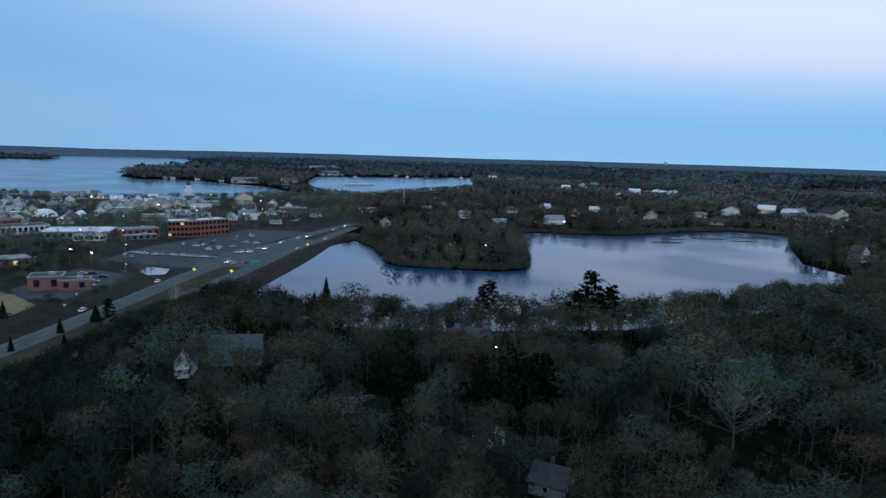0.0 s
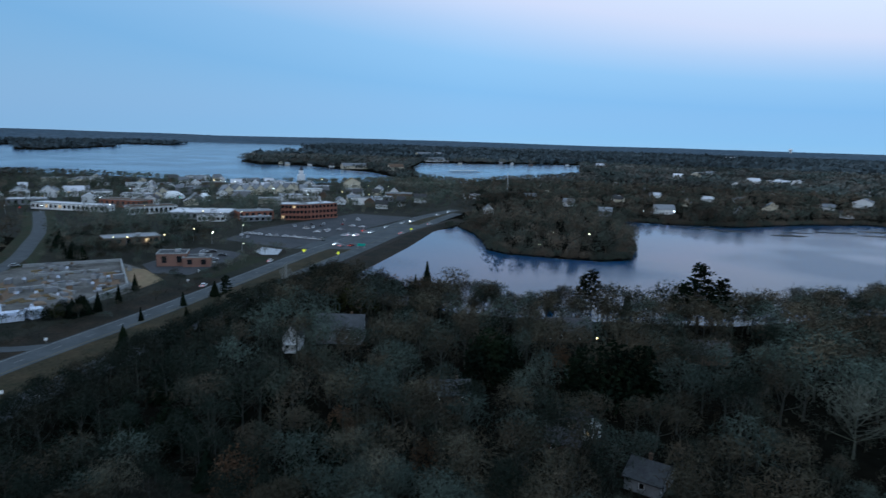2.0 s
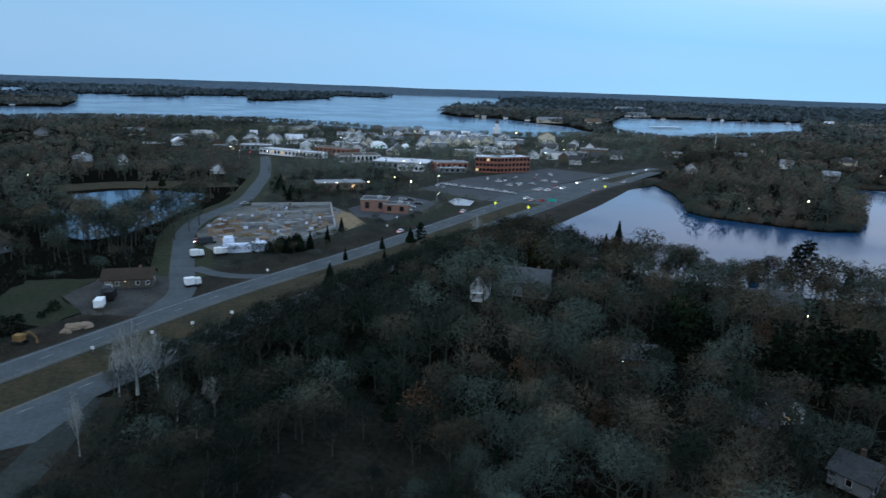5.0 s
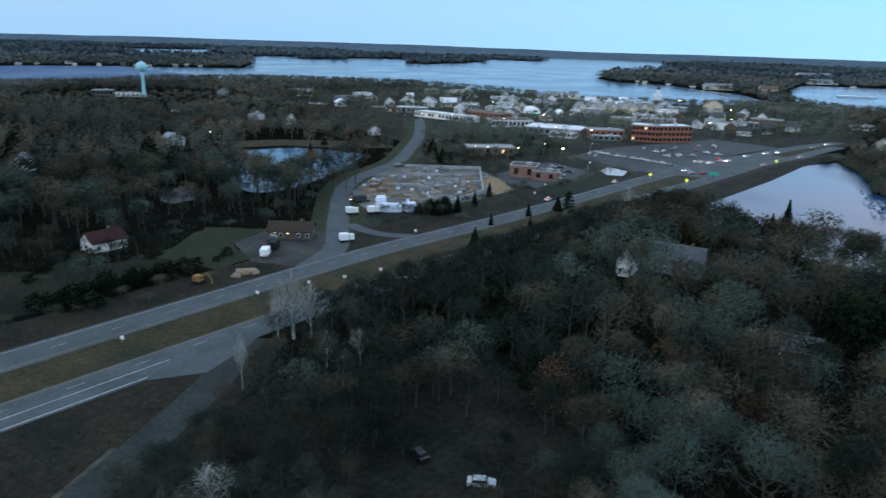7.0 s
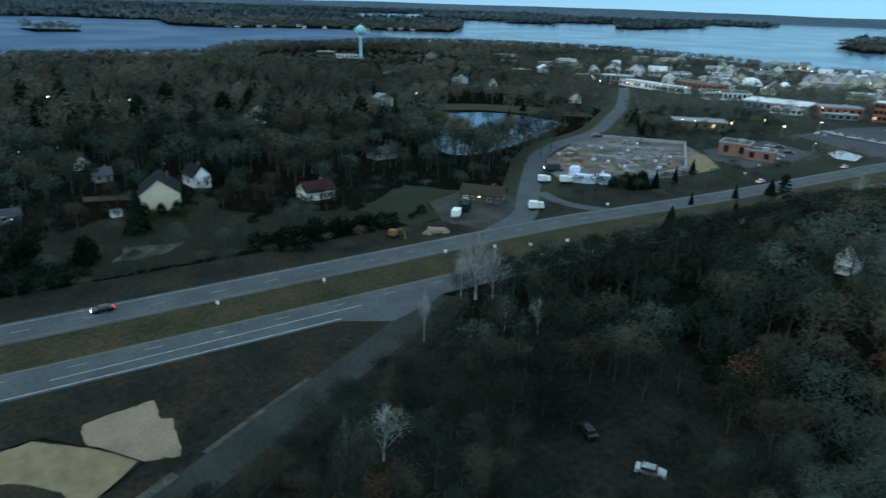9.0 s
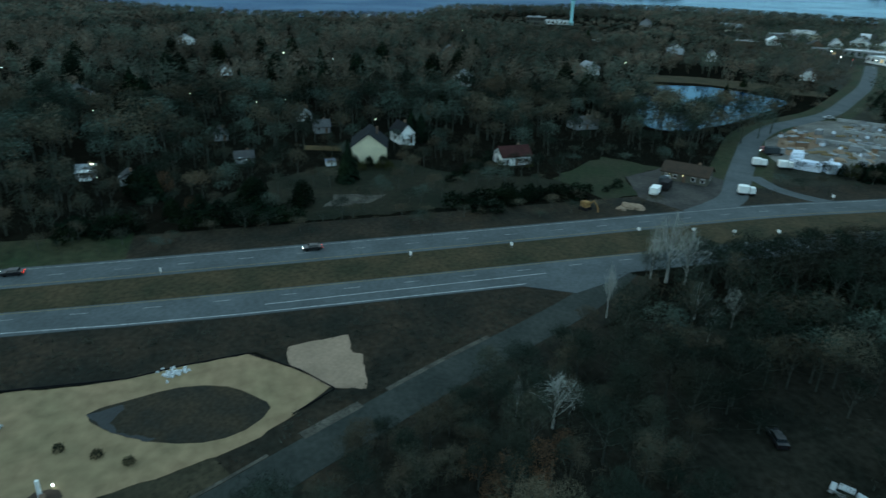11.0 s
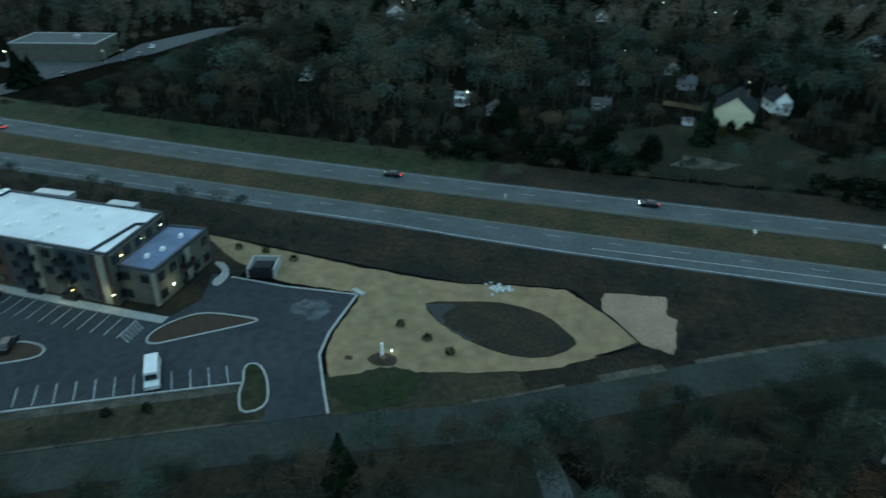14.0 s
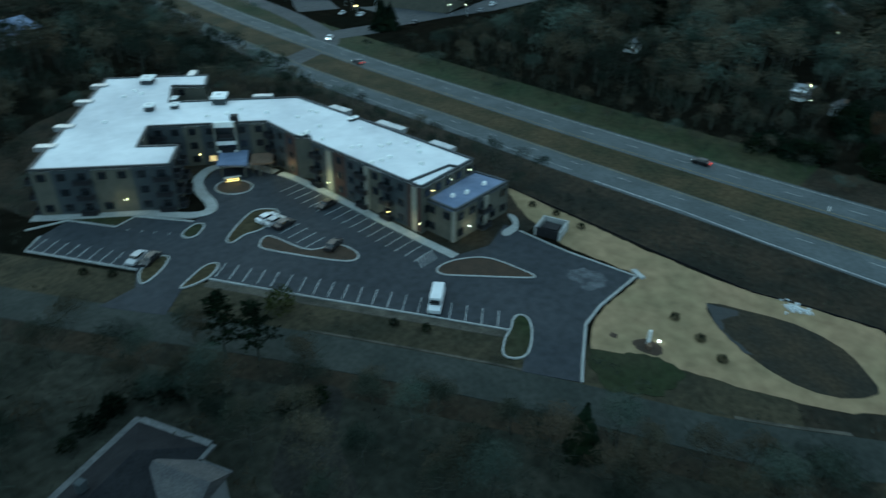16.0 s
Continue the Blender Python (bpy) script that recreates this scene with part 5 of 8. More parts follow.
for i in range(120):
    t, u = ry.random(), ry.random()
    x, y = (-232 + 50 * t - 14 * u + 10, 246 - 4 * t + 44 * u) if i % 2 else (-228 + 52 * t, 212 + 40 * u)
    if not inside(YARD, np.array([x]), np.array([y]))[0]:
        continue
    k = i % 5
    g, extra = Geo(), []
    if k == 0:
        g.box(0, -1, 0, 4.2, 0.4, 0.4)
        extra = [("timber", Geo().box(ry.uniform(-0.3, 0.3), j * 0.5 - 0.5, 0, 4.2, 0.4, 0.4 + 0.2 * (j % 2)), M_WOOD) for j in range(3)]
        nm, mt, lb = "lumber_pile", M_WOOD, "stack of timber on the gravel yard"
    elif k == 1:
        g.dome(0, 0, 0, 2.4, 1.9, 1.3, 3, 9, rng=ry)
        nm, mt, lb = "fill_mound", M_GRAVEL if i % 2 else M_SAND, "heap of fill on the gravel yard"
    elif k == 2:
        g.box(0, 0, 0.1, 4.5, 2.2, 1.9)
        extra = [("lid", Geo().box(0, 0, 2.0, 4.6, 2.3, 0.12), M_GREY)]
        nm, mt, lb = "storage_container", (M_GREY, M_WALK, M_CLAY, M_GREY)[i % 4], "steel storage container in the yard"
    elif k == 3:
        g.tube([(-1.6, -0.7, 0.35), (1.6, -0.7, 0.35)], [0.34, 0.34], 8)
        extra = [("pipe", Geo().tube([(-1.6, j * 0.7, 0.35), (1.6, j * 0.7, 0.35)], [0.34, 0.34], 8), M_GREY) for j in range(2)]
        nm, mt, lb = "pipe_row", M_GREY, "row of concrete pipes on the gravel"
    else:
        g.box(0, 0, 0, 1.6, 1.2, 1.2)
        extra = [("bag", Geo().box(0.1, 0, 1.2, 1.2, 1.0, 0.9, taper=0.8), (M_GREY, M_PLASTIC, M_BROWNSIDE)[i % 3])]
        nm, mt, lb = "pallet_load", (M_GREY, M_WALK, M_PLASTIC, M_GREY)[i % 4], "pallet load with a strapped bag on top"
    thing = base(nm, pose(x, y, 0.06, 0, 0, ry.uniform(0, 180)), lb, nm.replace("_", " "))
    part("block" if k in (1, 2, 4) else "piece", g, mt, thing)
    for en, eg, em in extra:
        part(en, eg, em, thing)
wall = Geo()
ribbon(wall, [(-241, 278), (-208, 304)], 0.4, -0.4, 0, 1.6)
ribbon(wall, [(-208, 304), (-172, 255)], 0.4, -0.4, 0, 1.6)
ribbon(wall, [(-172, 255), (-170, 222), (-190, 232)], 0.4, -0.4, 0, 1.4)
tagged(part("retaining_wall", wall, M_KERB), "low pale concrete wall round the yard", "wall", kind="structure")
for line in ([(-212, 236), (-190, 256)], [(-205, 246), (-184, 238)], [(-222, 262), (-203, 280)]):
    g = Geo()
    ribbon(g, line, 0.5, -0.5, 0, 1.2)
    tagged(part("foundation_wall", g, M_KERB), "bare concrete foundation wall in the yard", "wall")


# ---- houses, shops and offices ----
small_win = Geo().box(0, 0, 0, 1.15, 0.12, 1.35).mesh("window", M_WHITE)
small_pane = Geo().box(0, -0.05, 0.1, 0.95, 0.08, 1.15).mesh("pane", M_GLASS)
small_lit = Geo().box(0, -0.05, 0.1, 0.95, 0.08, 1.15).mesh("pane", M_WINLIT)
door_mesh = Geo().box(0, 0, 0, 1.0, 0.12, 2.1).mesh("door", M_BROWNSIDE)
HOMES = []
rh = random.Random(31)


def house(x, y, w, d, h, yaw, wall, roof, label, gable_front=False, porch=False, windows=True):
    """A gabled house; x, y is the middle of the front, which looks along its own -y."""
    HOMES.append((x, y, max(w, d)))
    ob = base("house", pose(x, y, 0, 0, 0, yaw), label, "house")
    eave = h * 0.56
    part("wall", Geo().box(0, d / 2, 0, w, d, eave), wall, ob)
    rise = h - eave
    o = 0.5
    g = Geo()
    t = 0.22
    if gable_front:
        gx = Geo().add([(-w / 2, 0, eave), (w / 2, 0, eave), (0, 0, h - 0.1), (-w / 2, d, eave), (w / 2, d, eave), (0, d, h - 0.1)], [(0, 1, 2), (4, 3, 5), (0, 2, 5, 3), (1, 4, 5, 2)])
        part("gable", gx, wall, ob)
        for s in (-1, 1):
            sl = rise / (w / 2)
            g.add([(0, -o, h), (0, d + o, h), (s * (w / 2 + o), d + o, eave - o * sl), (s * (w / 2 + o), -o, eave - o * sl),
                   (0, -o, h + t), (0, d + o, h + t), (s * (w / 2 + o), d + o, eave - o * sl + t), (s * (w / 2 + o), -o, eave - o * sl + t)],
                  [(0, 1, 2, 3), (4, 7, 6, 5), (0, 3, 7, 4), (1, 5, 6, 2), (3, 2, 6, 7)])
    else:
        gx = Geo().add([(-w / 2, 0, eave), (-w / 2, d, eave), (-w / 2, d / 2, h - 0.1), (w / 2, 0, eave), (w / 2, d, eave), (w / 2, d / 2, h - 0.1)], [(1, 0, 2), (3, 4, 5), (0, 3, 5, 2), (4, 1, 2, 5)])
        part("gable", gx, wall, ob)
        for s in (-1, 1):
            sl = rise / (d / 2)
            yy = d / 2 + s * (d / 2 + o)
            g.add([(-w / 2 - o, d / 2, h), (w / 2 + o, d / 2, h), (w / 2 + o, yy, eave - o * sl), (-w / 2 - o, yy, eave - o * sl),
                   (-w / 2 - o, d / 2, h + t), (w / 2 + o, d / 2, h + t), (w / 2 + o, yy, eave - o * sl + t), (-w / 2 - o, yy, eave - o * sl + t)],
                  [(0, 3, 2, 1), (4, 5, 6, 7), (0, 4, 7, 3), (1, 2, 6, 5), (3, 7, 6, 2)])
    roof_ob = part("roof", g, roof, ob)
    part("chimney", Geo().box(w * 0.22, d * 0.6, eave, 0.7, 0.7, h - eave + 0.7), M_BROWNSIDE, roof_ob)
    if windows:
        nfl = 2 if eave > 4.6 else 1
        nw = max(2, int(w / 3))
        for k in range(nfl):
            for i in range(nw):
                px = -w / 2 + w * (i + 0.5) / nw
                if k == 0 and i == nw // 2:
                    part("door", door_mesh, None, ob, at=pose(px, -0.06, 0.1))
                    continue
                wd = part("window", small_win, None, ob, at=pose(px, -0.06, 1.0 + 2.7 * k))
                part("pane", small_lit if rh.random() < 0.05 else small_pane, None, wd)
        for k in range(nfl):
            for s in (-1, 1):
                wd = part("window", small_win, None, ob, at=pose(s * (w / 2 + 0.06), d / 2, 1.0 + 2.7 * k, 0, 0, s * 90))
                part("pane", small_pane, None, wd)
    if porch:
        part("porch", Geo().box(0, -1.2, 0, w * 0.6, 2.4, 0.4).box(0, -1.2, 2.6, w * 0.64, 2.6, 0.25).box(-w * 0.28, -2.2, 0.4, 0.18, 0.18, 2.2).box(w * 0.28, -2.2, 0.4, 0.18, 0.18, 2.2), M_WHITE, ob)
    return ob


def block(name, x, y, w, d, h, yaw, wall, roof, label, floors=1, bays=0, category="building", lit=0.03, trim=None):
    """A flat-roofed building; x, y is the middle of the front."""
    HOMES.append((x, y, max(w, d)))
    ob = base(name, pose(x, y, 0, 0, 0, yaw), label, category)
    part("wall", Geo().box(0, d / 2, 0, w, d, h), wall, ob)
    part("roof", Geo().box(0, d / 2, h, w - 0.8, d - 0.8, 0.12), roof, ob)
    tr = trim or M_KERB
    part("parapet", Geo().box(0, 0.15, h, w + 0.3, 0.6, 0.5).box(0, d - 0.15, h, w + 0.3, 0.6, 0.5).box(-w / 2 + 0.15, d / 2, h, 0.6, d - 0.7, 0.5).box(w / 2 - 0.15, d / 2, h, 0.6, d - 0.7, 0.5), tr, ob)
    part("roof_unit", Geo().box(w * 0.15, d * 0.55, h + 0.12, 2.6, 2.0, 1.3), M_METAL, ob)
    st = h / floors
    for k in range(floors):
        for i in range(bays):
            px = -w / 2 + w * (i + 0.5) / bays
            wd = part("window", win_frame, None, ob, at=pose(px, -0.06, k * st + st * 0.3) @ Matrix.Diagonal((min(1.3, w / bays / 2.0), 1, st * 0.33, 1)))
            part("pane", win_lit if rh.random() < lit else win_pane, None, wd)
        for s in (-1, 1):
            for i in range(max(1, int(d / 5)) if bays else 0):
                wd = part("window", win_frame, None, ob, at=pose(s * (w / 2 + 0.06), d * (i + 0.5) / max(1, int(d / 5)), k * st + st * 0.3, 0, 0, s * 90) @ Matrix.Diagonal((1, 1, st * 0.33, 1)))
                part("pane", win_pane, None, wd)
    return ob


# red-brick offices with wings, and its neighbours
block("office_building", -188, 492.5, 20, 17, 12.0, 21, M_BRICK, M_MEMBRANE, "three-storey red-brick office block with pale parapet", 3, 7, "office building")
block("office_building", -170.5, 508, 28, 15, 12.0, 52, M_BRICK, M_MEMBRANE, "three-storey red-brick office wing with recessed bays", 3, 8, "office building")
block("shop", -215, 483, 27, 15, 6.6, 38, M_BRICK, M_GREYROOF, "low brick shop with a grey roof", 1, 6, "shop")
block("shop", -210.5, 474.5, 22, 6, 3.4, 38, M_GREY, M_MEMBRANE, "single-storey annex with a pale roof", 1, 5, "shop")
block("shop", -255, 468, 46, 34, 5.0, 15, M_GREY, M_MEMBRANE, "long white-roofed shopping building", 1, 10, "shop", 0.05)
block("shop", -241, 461.5, 20, 8, 4.0, 15, M_WHITE, M_MEMBRANE, "white shopfront with a pale canopy", 1, 6, "shop", 0.05)
block("shop", -302, 487, 36, 18, 6.0, 48, M_WHITE, M_BROWNSIDE, "long white low shop with a brown roof", 1, 10, "shop")
block("bank", -178, 300, 14, 12, 6.2, 22, M_PINKBRICK, M_DIMROOF, "single-storey dusty brick bank with grey roof", 1, 2, "bank", 0.1)
block("bank", -166, 302, 13, 9, 4.6, 22, M_PINKBRICK, M_DIMROOF, "low brick wing of the bank", 1, 2, "bank", 0.1)
block("shop", -231, 350, 30, 14, 4.6, 45, M_BROWNSIDE, M_GREYROOF, "low brown filling station under warm lamps", 1, 6, "shop", 0.05)
house(-176, 143.5, 15, 9, 5.4, 40, M_TAN, M_MULCH, "low tan service station with a brown roof and lit eaves")
block("shop", -452, 486, 20, 10, 4.5, 40, M_GREY, M_GREYROOF, "pale two-storey workshop in town", 1, 6, "shop")
block("shop", -376, 484, 66, 14, 5.0, -2, M_WHITE, M_MEMBRANE, "long white-fronted town shop row", 1, 16, "shop", 0.08)
block("shop", -352, 518, 40, 16, 6.5, -2, M_BRICK, M_BROWNSIDE, "brick town shop with a brown roof", 1, 8, "shop", 0.05)
block("shop", -430, 505, 30, 14, 5.0, 30, M_GREY, M_MEMBRANE, "grey single-storey town shop", 1, 6, "shop", 0.05)
block("hall", -704, 338, 19, 14, 9.0, 56, M_TAN, M_GREYROOF, "tan hall near the water tower", 2, 5, "hall")
block("shop", -159, 665, 22, 12, 4.6, 16, M_GREY, M_MEMBRANE, "low shop with a pale roof by the causeway", 1, 5, "shop")
block("boat_shed", -74, 743, 18, 12, 4.2, 17, M_WHITE, M_MEMBRANE, "white-roofed boat shed by the bay", 1, 4, "boat shed")
block("business_building", -239.5, -217.5, 35, 22, 7.0, 105, M_TAN, M_DIMROOF, "plain tan business park building with wall lamps", 2, 0, "office building", 0.1)
block("business_building", -236, -268, 28, 18, 7.0, 125, M_GREY, M_GREYROOF, "grey business park building with bright doorways", 1, 5, "office building", 0.15)
HOMES += [(-230, -224, 30), (-210, -240, 25)]

# church-like hall across the lake, with wings
block("hall", 443, 780, 46, 20, 8.0, 15, M_GREY, M_SHINGLE, "long grey hall with a dark roof over the lake", 1, 10, "hall", 0.08)
house(488, 790, 22, 26, 15, 15, M_CREAM, M_SHINGLE, "cream gabled hall front over the lake", True)

# single houses placed one by one: x, y, width, depth, height, yaw, wall, roof
for x, y, w, d, h, yaw, wall, roof, lab, gf in [
    (-220, 47, 12, 14, 10.5, 76, M_YSIDE, M_NEARROOF, "pale yellow gabled house with a dark roof", True),
    (-243, 67, 6.5, 9, 7.6, 100, M_WHITE, M_NEARROOF, "white gabled house beside dark firs", True),
    (-207, 97, 11, 8, 6.0, 92, M_WHITE, M_REDROOF, "white bungalow with a maroon roof", False),
    (-250, 149, 11, 8, 5.0, 92, M_GREY, M_SHINGLE, "low grey outbuilding in the woods", False),
    (-393, 232, 10, 8, 6.6, 94, M_CREAM, M_GREYROOF, "cream house among bare trees", True),
    (-385, 228, 9, 8, 7.0, 60, M_WHITE, M_GREYROOF, "white house among bare trees", True),
    (-258, -129, 5, 6, 4.5, 110, M_GREY, M_SHINGLE, "white house deep in bare woods", True),
    (-238, -106, 4.5, 6, 4.5, 100, M_WHITE, M_GREYROOF, "white gabled house in bare woods", True),
    (-223, -42, 5.5, 6, 3.8, 92, M_GREY, M_GREYROOF, "cream house behind dark shrubs", False),
    (-213, -29, 4.5, 6, 3.8, 92, M_GREY, M_SHINGLE, "white cottage behind dark shrubs", True),
    (-229, 6, 6, 6, 3.8, 91, M_GREY, M_SHINGLE, "white bungalow by a clearing", False),
    (-262, -1, 5, 6, 4.6, 92, M_GREY, M_SHINGLE, "white house among bare trees", True),
    (-289, 34, 6, 6, 5.6, 92, M_WHITE, M_SHINGLE, "white house among bare trees", True),
    (-266, 38, 6, 6, 5, 92, M_GREY, M_SHINGLE, "grey house among bare trees", False),
    (-414, 5, 7, 8, 6.0, 95, M_WHITE, M_SHINGLE, "white gabled house far in the woods", True),
    (-480, 557, 16, 12, 10, 40, M_WHITE, M_GREYROOF, "tall white gabled house in town", True),
    (-458, 566, 14, 12, 11, 40, M_WHITE, M_GREYROOF, "tall white gabled house in town", True),
    (-445, 584, 18, 12, 10, 38, M_WHITE, M_MEMBRANE, "broad white house in town", False),
    (-429, 355, 7, 9, 8, 55, M_WHITE, M_SHINGLE, "white gabled house by the pond woods", True),
    (-638, 546, 24, 12, 8, 50, M_CREAM, M_GREYROOF, "pale building among bare trees", False),
    (-341, 360, 10, 9, 7, 44, M_WHITE, M_SHINGLE, "white house with a dark roof by the side road", True),
    (-74, 190, 5.5, 9, 8.2, 12, M_WHITE, M_SHINGLE, "white gabled house in the near woods", True),
    (-62, 200, 15, 10, 8.6, 8, M_GREY, M_DIMROOF, "large grey house with white trim in the woods", False),
    (-20, 158, 10, 8, 5.4, 15, M_BROWNSIDE, M_DIMROOF, "grey-roofed house under bare trees", False),
    (14, 146, 5, 6, 5.6, 30, M_WHITE, M_SHINGLE, "small white-trimmed house in the woods", True),
    (7, 137, 7, 6, 4.8, -10, M_BROWNSIDE, M_SHINGLE, "grey house under bare trees", False),
    (54, 206, 12, 9, 6.5, 4, M_BROWNSIDE, M_SHINGLE, "dark-roofed lakeside house under trees", False),
    (12, 220, 15, 10, 7.0, 6, M_BROWNSIDE, M_SHINGLE, "brown lakeside house under trees", False),
    (27, 126, 9, 7, 5.0, 62, M_GREY, M_DIMROOF, "grey house with a pale gable in the woods", True),
    (-44, 595, 8, 9, 8.0, 14, M_WHITE, M_GREYROOF, "bright white house at the lake's inlet", True),
    (121, 662, 19, 10, 9.0, 14, M_WHITE, M_GREYROOF, "white house on the far lake shore", False),
    (92, 796, 13, 9, 7.0, 17, M_WHITE, M_SHINGLE, "white house above the lake", True),
    (146, 862, 15, 10, 7.0, 18, M_GREY, M_SHINGLE, "grey house above the lake", False),
    (301, 456, 8.5, 10, 11, 20, M_WHITE, M_SHINGLE, "tall white house on the wooded point", True),
    (327, 812, 14, 9, 5.5, 16, M_WHITE, M_SHINGLE, "white house behind the lake", False),
    (-233, 812, 21, 13, 13.5, 20, M_CREAM, M_WOOD, "large tan gabled lakeside inn", True),
    (270, 1372, 22, 14, 8, 27, M_WHITE, M_GREYROOF, "white building among far woods", False),
    (362, 1540, 40, 14, 8, 29, M_WHITE, M_GREYROOF, "white building among far woods", False),
    (437, 1280, 60, 16, 8, 24, M_CREAM, M_MEMBRANE, "long pale building among far woods", False),
    (-368, 1300, 50, 16, 11, 32, M_CREAM, M_GREYROOF, "pale lakeside hotel among trees", False),
    (-279, 1285, 30, 14, 13, 31, M_CREAM, M_BROWNSIDE, "tan lakeside building among trees", False),
    (-286, 1840, 54, 18, 12, 41, M_WHITE, M_GREYROOF, "white building over the bay", False),
    (-376, 2290, 110, 22, 16, 48, M_CREAM, M_GREYROOF, "pale buildings on the far hill", False),
    (949, 3520, 90, 30, 14, 46, M_WHITE, M_MEMBRANE, "bright white building near the horizon", False),
    (1578, 2610, 78, 20, 12, 33, M_CREAM, M_MEMBRANE, "pale building beyond the far pond", False),
]:
    house(x, y, w, d, h, yaw, wall, roof, lab, gf, porch=(w in (5.5, 6.5)), windows=(w != 12))

# the near house: broad dark roof, its sky-lit edge plane painted as pale bands
nh = base("house", pose(-18.6, -67.1, 0, 0, 0, 17.4), "broad dark-roofed house with lit roof edges painted pale, under trees", "house")
HOMES.append((-12, -60, 18))
part("wall", Geo().box(8, 5, 0, 15, 9, 4.6), M_GREY, nh)
part("roof", Geo().add([(-0.5, -0.5, 4.7), (16.5, -0.5, 4.7), (16.5, 10.5, 4.7), (-0.5, 10.5, 4.7), (5, 5, 7.4), (12, 5, 7.4)], [(0, 1, 5, 4), (1, 2, 5), (2, 3, 4, 5), (3, 0, 4), (3, 2, 1, 0)]), M_NEARROOF, nh)
for x, y, sx, sy in ((8, -0.7, 17.8, 1.0), (-0.7, 5, 1.0, 10.4), (8, 10.7, 17.8, 0.6), (16.7, 5, 0.6, 10.4)):
    part("gutter", Geo().box(x, y, 4.5, sx, sy, 0.3), M_DIMROOF, nh)
part("chimney", Geo().box(11, 3.2, 5.0, 0.9, 0.9, 3.0), M_SLATE, nh)
part("wall", Geo().box(5.0, 12.4, 0, 5.4, 4.4, 4.4), M_GREY, nh)
part("wing_roof", Geo().add([(1.8, 7.4, 4.75), (1.8, 15.2, 4.75), (8.2, 15.2, 4.75), (8.2, 7.4, 4.75), (5.0, 7.2, 6.7), (5.0, 15.2, 6.7)], [(0, 4, 5, 1), (2, 5, 4, 3), (1, 5, 2), (0, 3, 4), (0, 1, 2, 3)]), M_SHINGLE, nh, "lighter grey gabled roof of the wing")
part("gutter", Geo().box(1.7, 12.9, 4.55, 0.3, 4.6, 0.25), M_DIMROOF, nh)

house(-92, -284, 22, 16, 8.0, 200, M_GREY, M_BLUEROOF, "grey house with a pale blue roof south of the block")
# row of cream townhouses with gables
for i in range(7):
    a = 53
    house(-321 + 7.4 * i, 655 + 9.8 * i, 10.6, 12, 11.0, a, M_CREAM, M_GREYROOF, "cream gabled townhouse in a row", True)

# white marquee-like sheds
for x, y, w, h in ((-355, 603, 22, 7.5), (-319, 597, 12, 7.5)):
    HOMES.append((x, y, w))
    g = Geo().dome(0, 6, 0, w / 2, 7, h, 4, 14)
    tagged(part("storage_dome", g, M_WHITE, at=pose(x, y, 0, 0, 0, 16), smooth=True), "white fabric storage dome in town", "storage dome")

# steeple
ch = base("church", pose(-338, 915, 0, 0, 0, 20), "white church with a pointed steeple by the lake", "church")
HOMES.append((-338, 915, 16))
part("nave", Geo().box(0, 10, 0, 11, 22, 8), M_WHITE, ch)
part("tower", Geo().box(0, -2, 0, 6, 6, 15), M_WHITE, ch)
part("spire", Geo().tube([(0, -2, 15), (0, -2, 23)], [4.0, 0.2], 4), M_SHINGLE, ch)

# town infill: more houses among trees
TOWN = [(-520, 430), (-440, 420), (-330, 470), (-300, 570), (-140, 590), (-110, 680), (-150, 780), (-280, 800), (-430, 860), (-600, 800), (-640, 620)]
tx, ty = [], []
while len(tx) < 92:
    x, y = rh.uniform(-640, -110), rh.uniform(420, 880)
    if not inside(TOWN, np.array([x]), np.array([y]))[0] or any(math.hypot(x - a, y - b) < r * 0.5 + 10 for a, b, r in HOMES):
        continue
    if inside(SHOP_LOT, np.array([x]), np.array([y]))[0] or gap_to(SIDE_ROAD, np.array([x]), np.array([y]))[0] < 16:
        continue
    if x < -400 - 0.25 * (y - 450) and rh.random() < 0.8:
        continue
    tx.append(x), ty.append(y)
    wall = rh.choice([M_WHITE, M_WHITE, M_WHITE, M_CREAM, M_GREY, M_BROWNSIDE])
    roof = rh.choice([M_SHINGLE, M_GREYROOF, M_GREYROOF, M_GREYROOF, M_MEMBRANE])
    big = rh.random() < 0.34
    yaw = math.degrees(math.atan2(-x, y)) + rh.choice([0, 0, 12, -14])
    if big:
        block("shop", x, y, rh.uniform(16, 30), rh.uniform(11, 16), rh.uniform(4, 7), yaw, wall, rh.choice([M_MEMBRANE, M_MEMBRANE, M_GREYROOF]), "small flat-roofed town building", 1, 0, "shop", 0.05)
    else:
        house(x, y, rh.uniform(8, 13), rh.uniform(8, 11), rh.uniform(6.5, 9.5), yaw, wall, roof, "gabled town house among bare trees", rh.random() < 0.6, windows=rh.random() < 0.08)
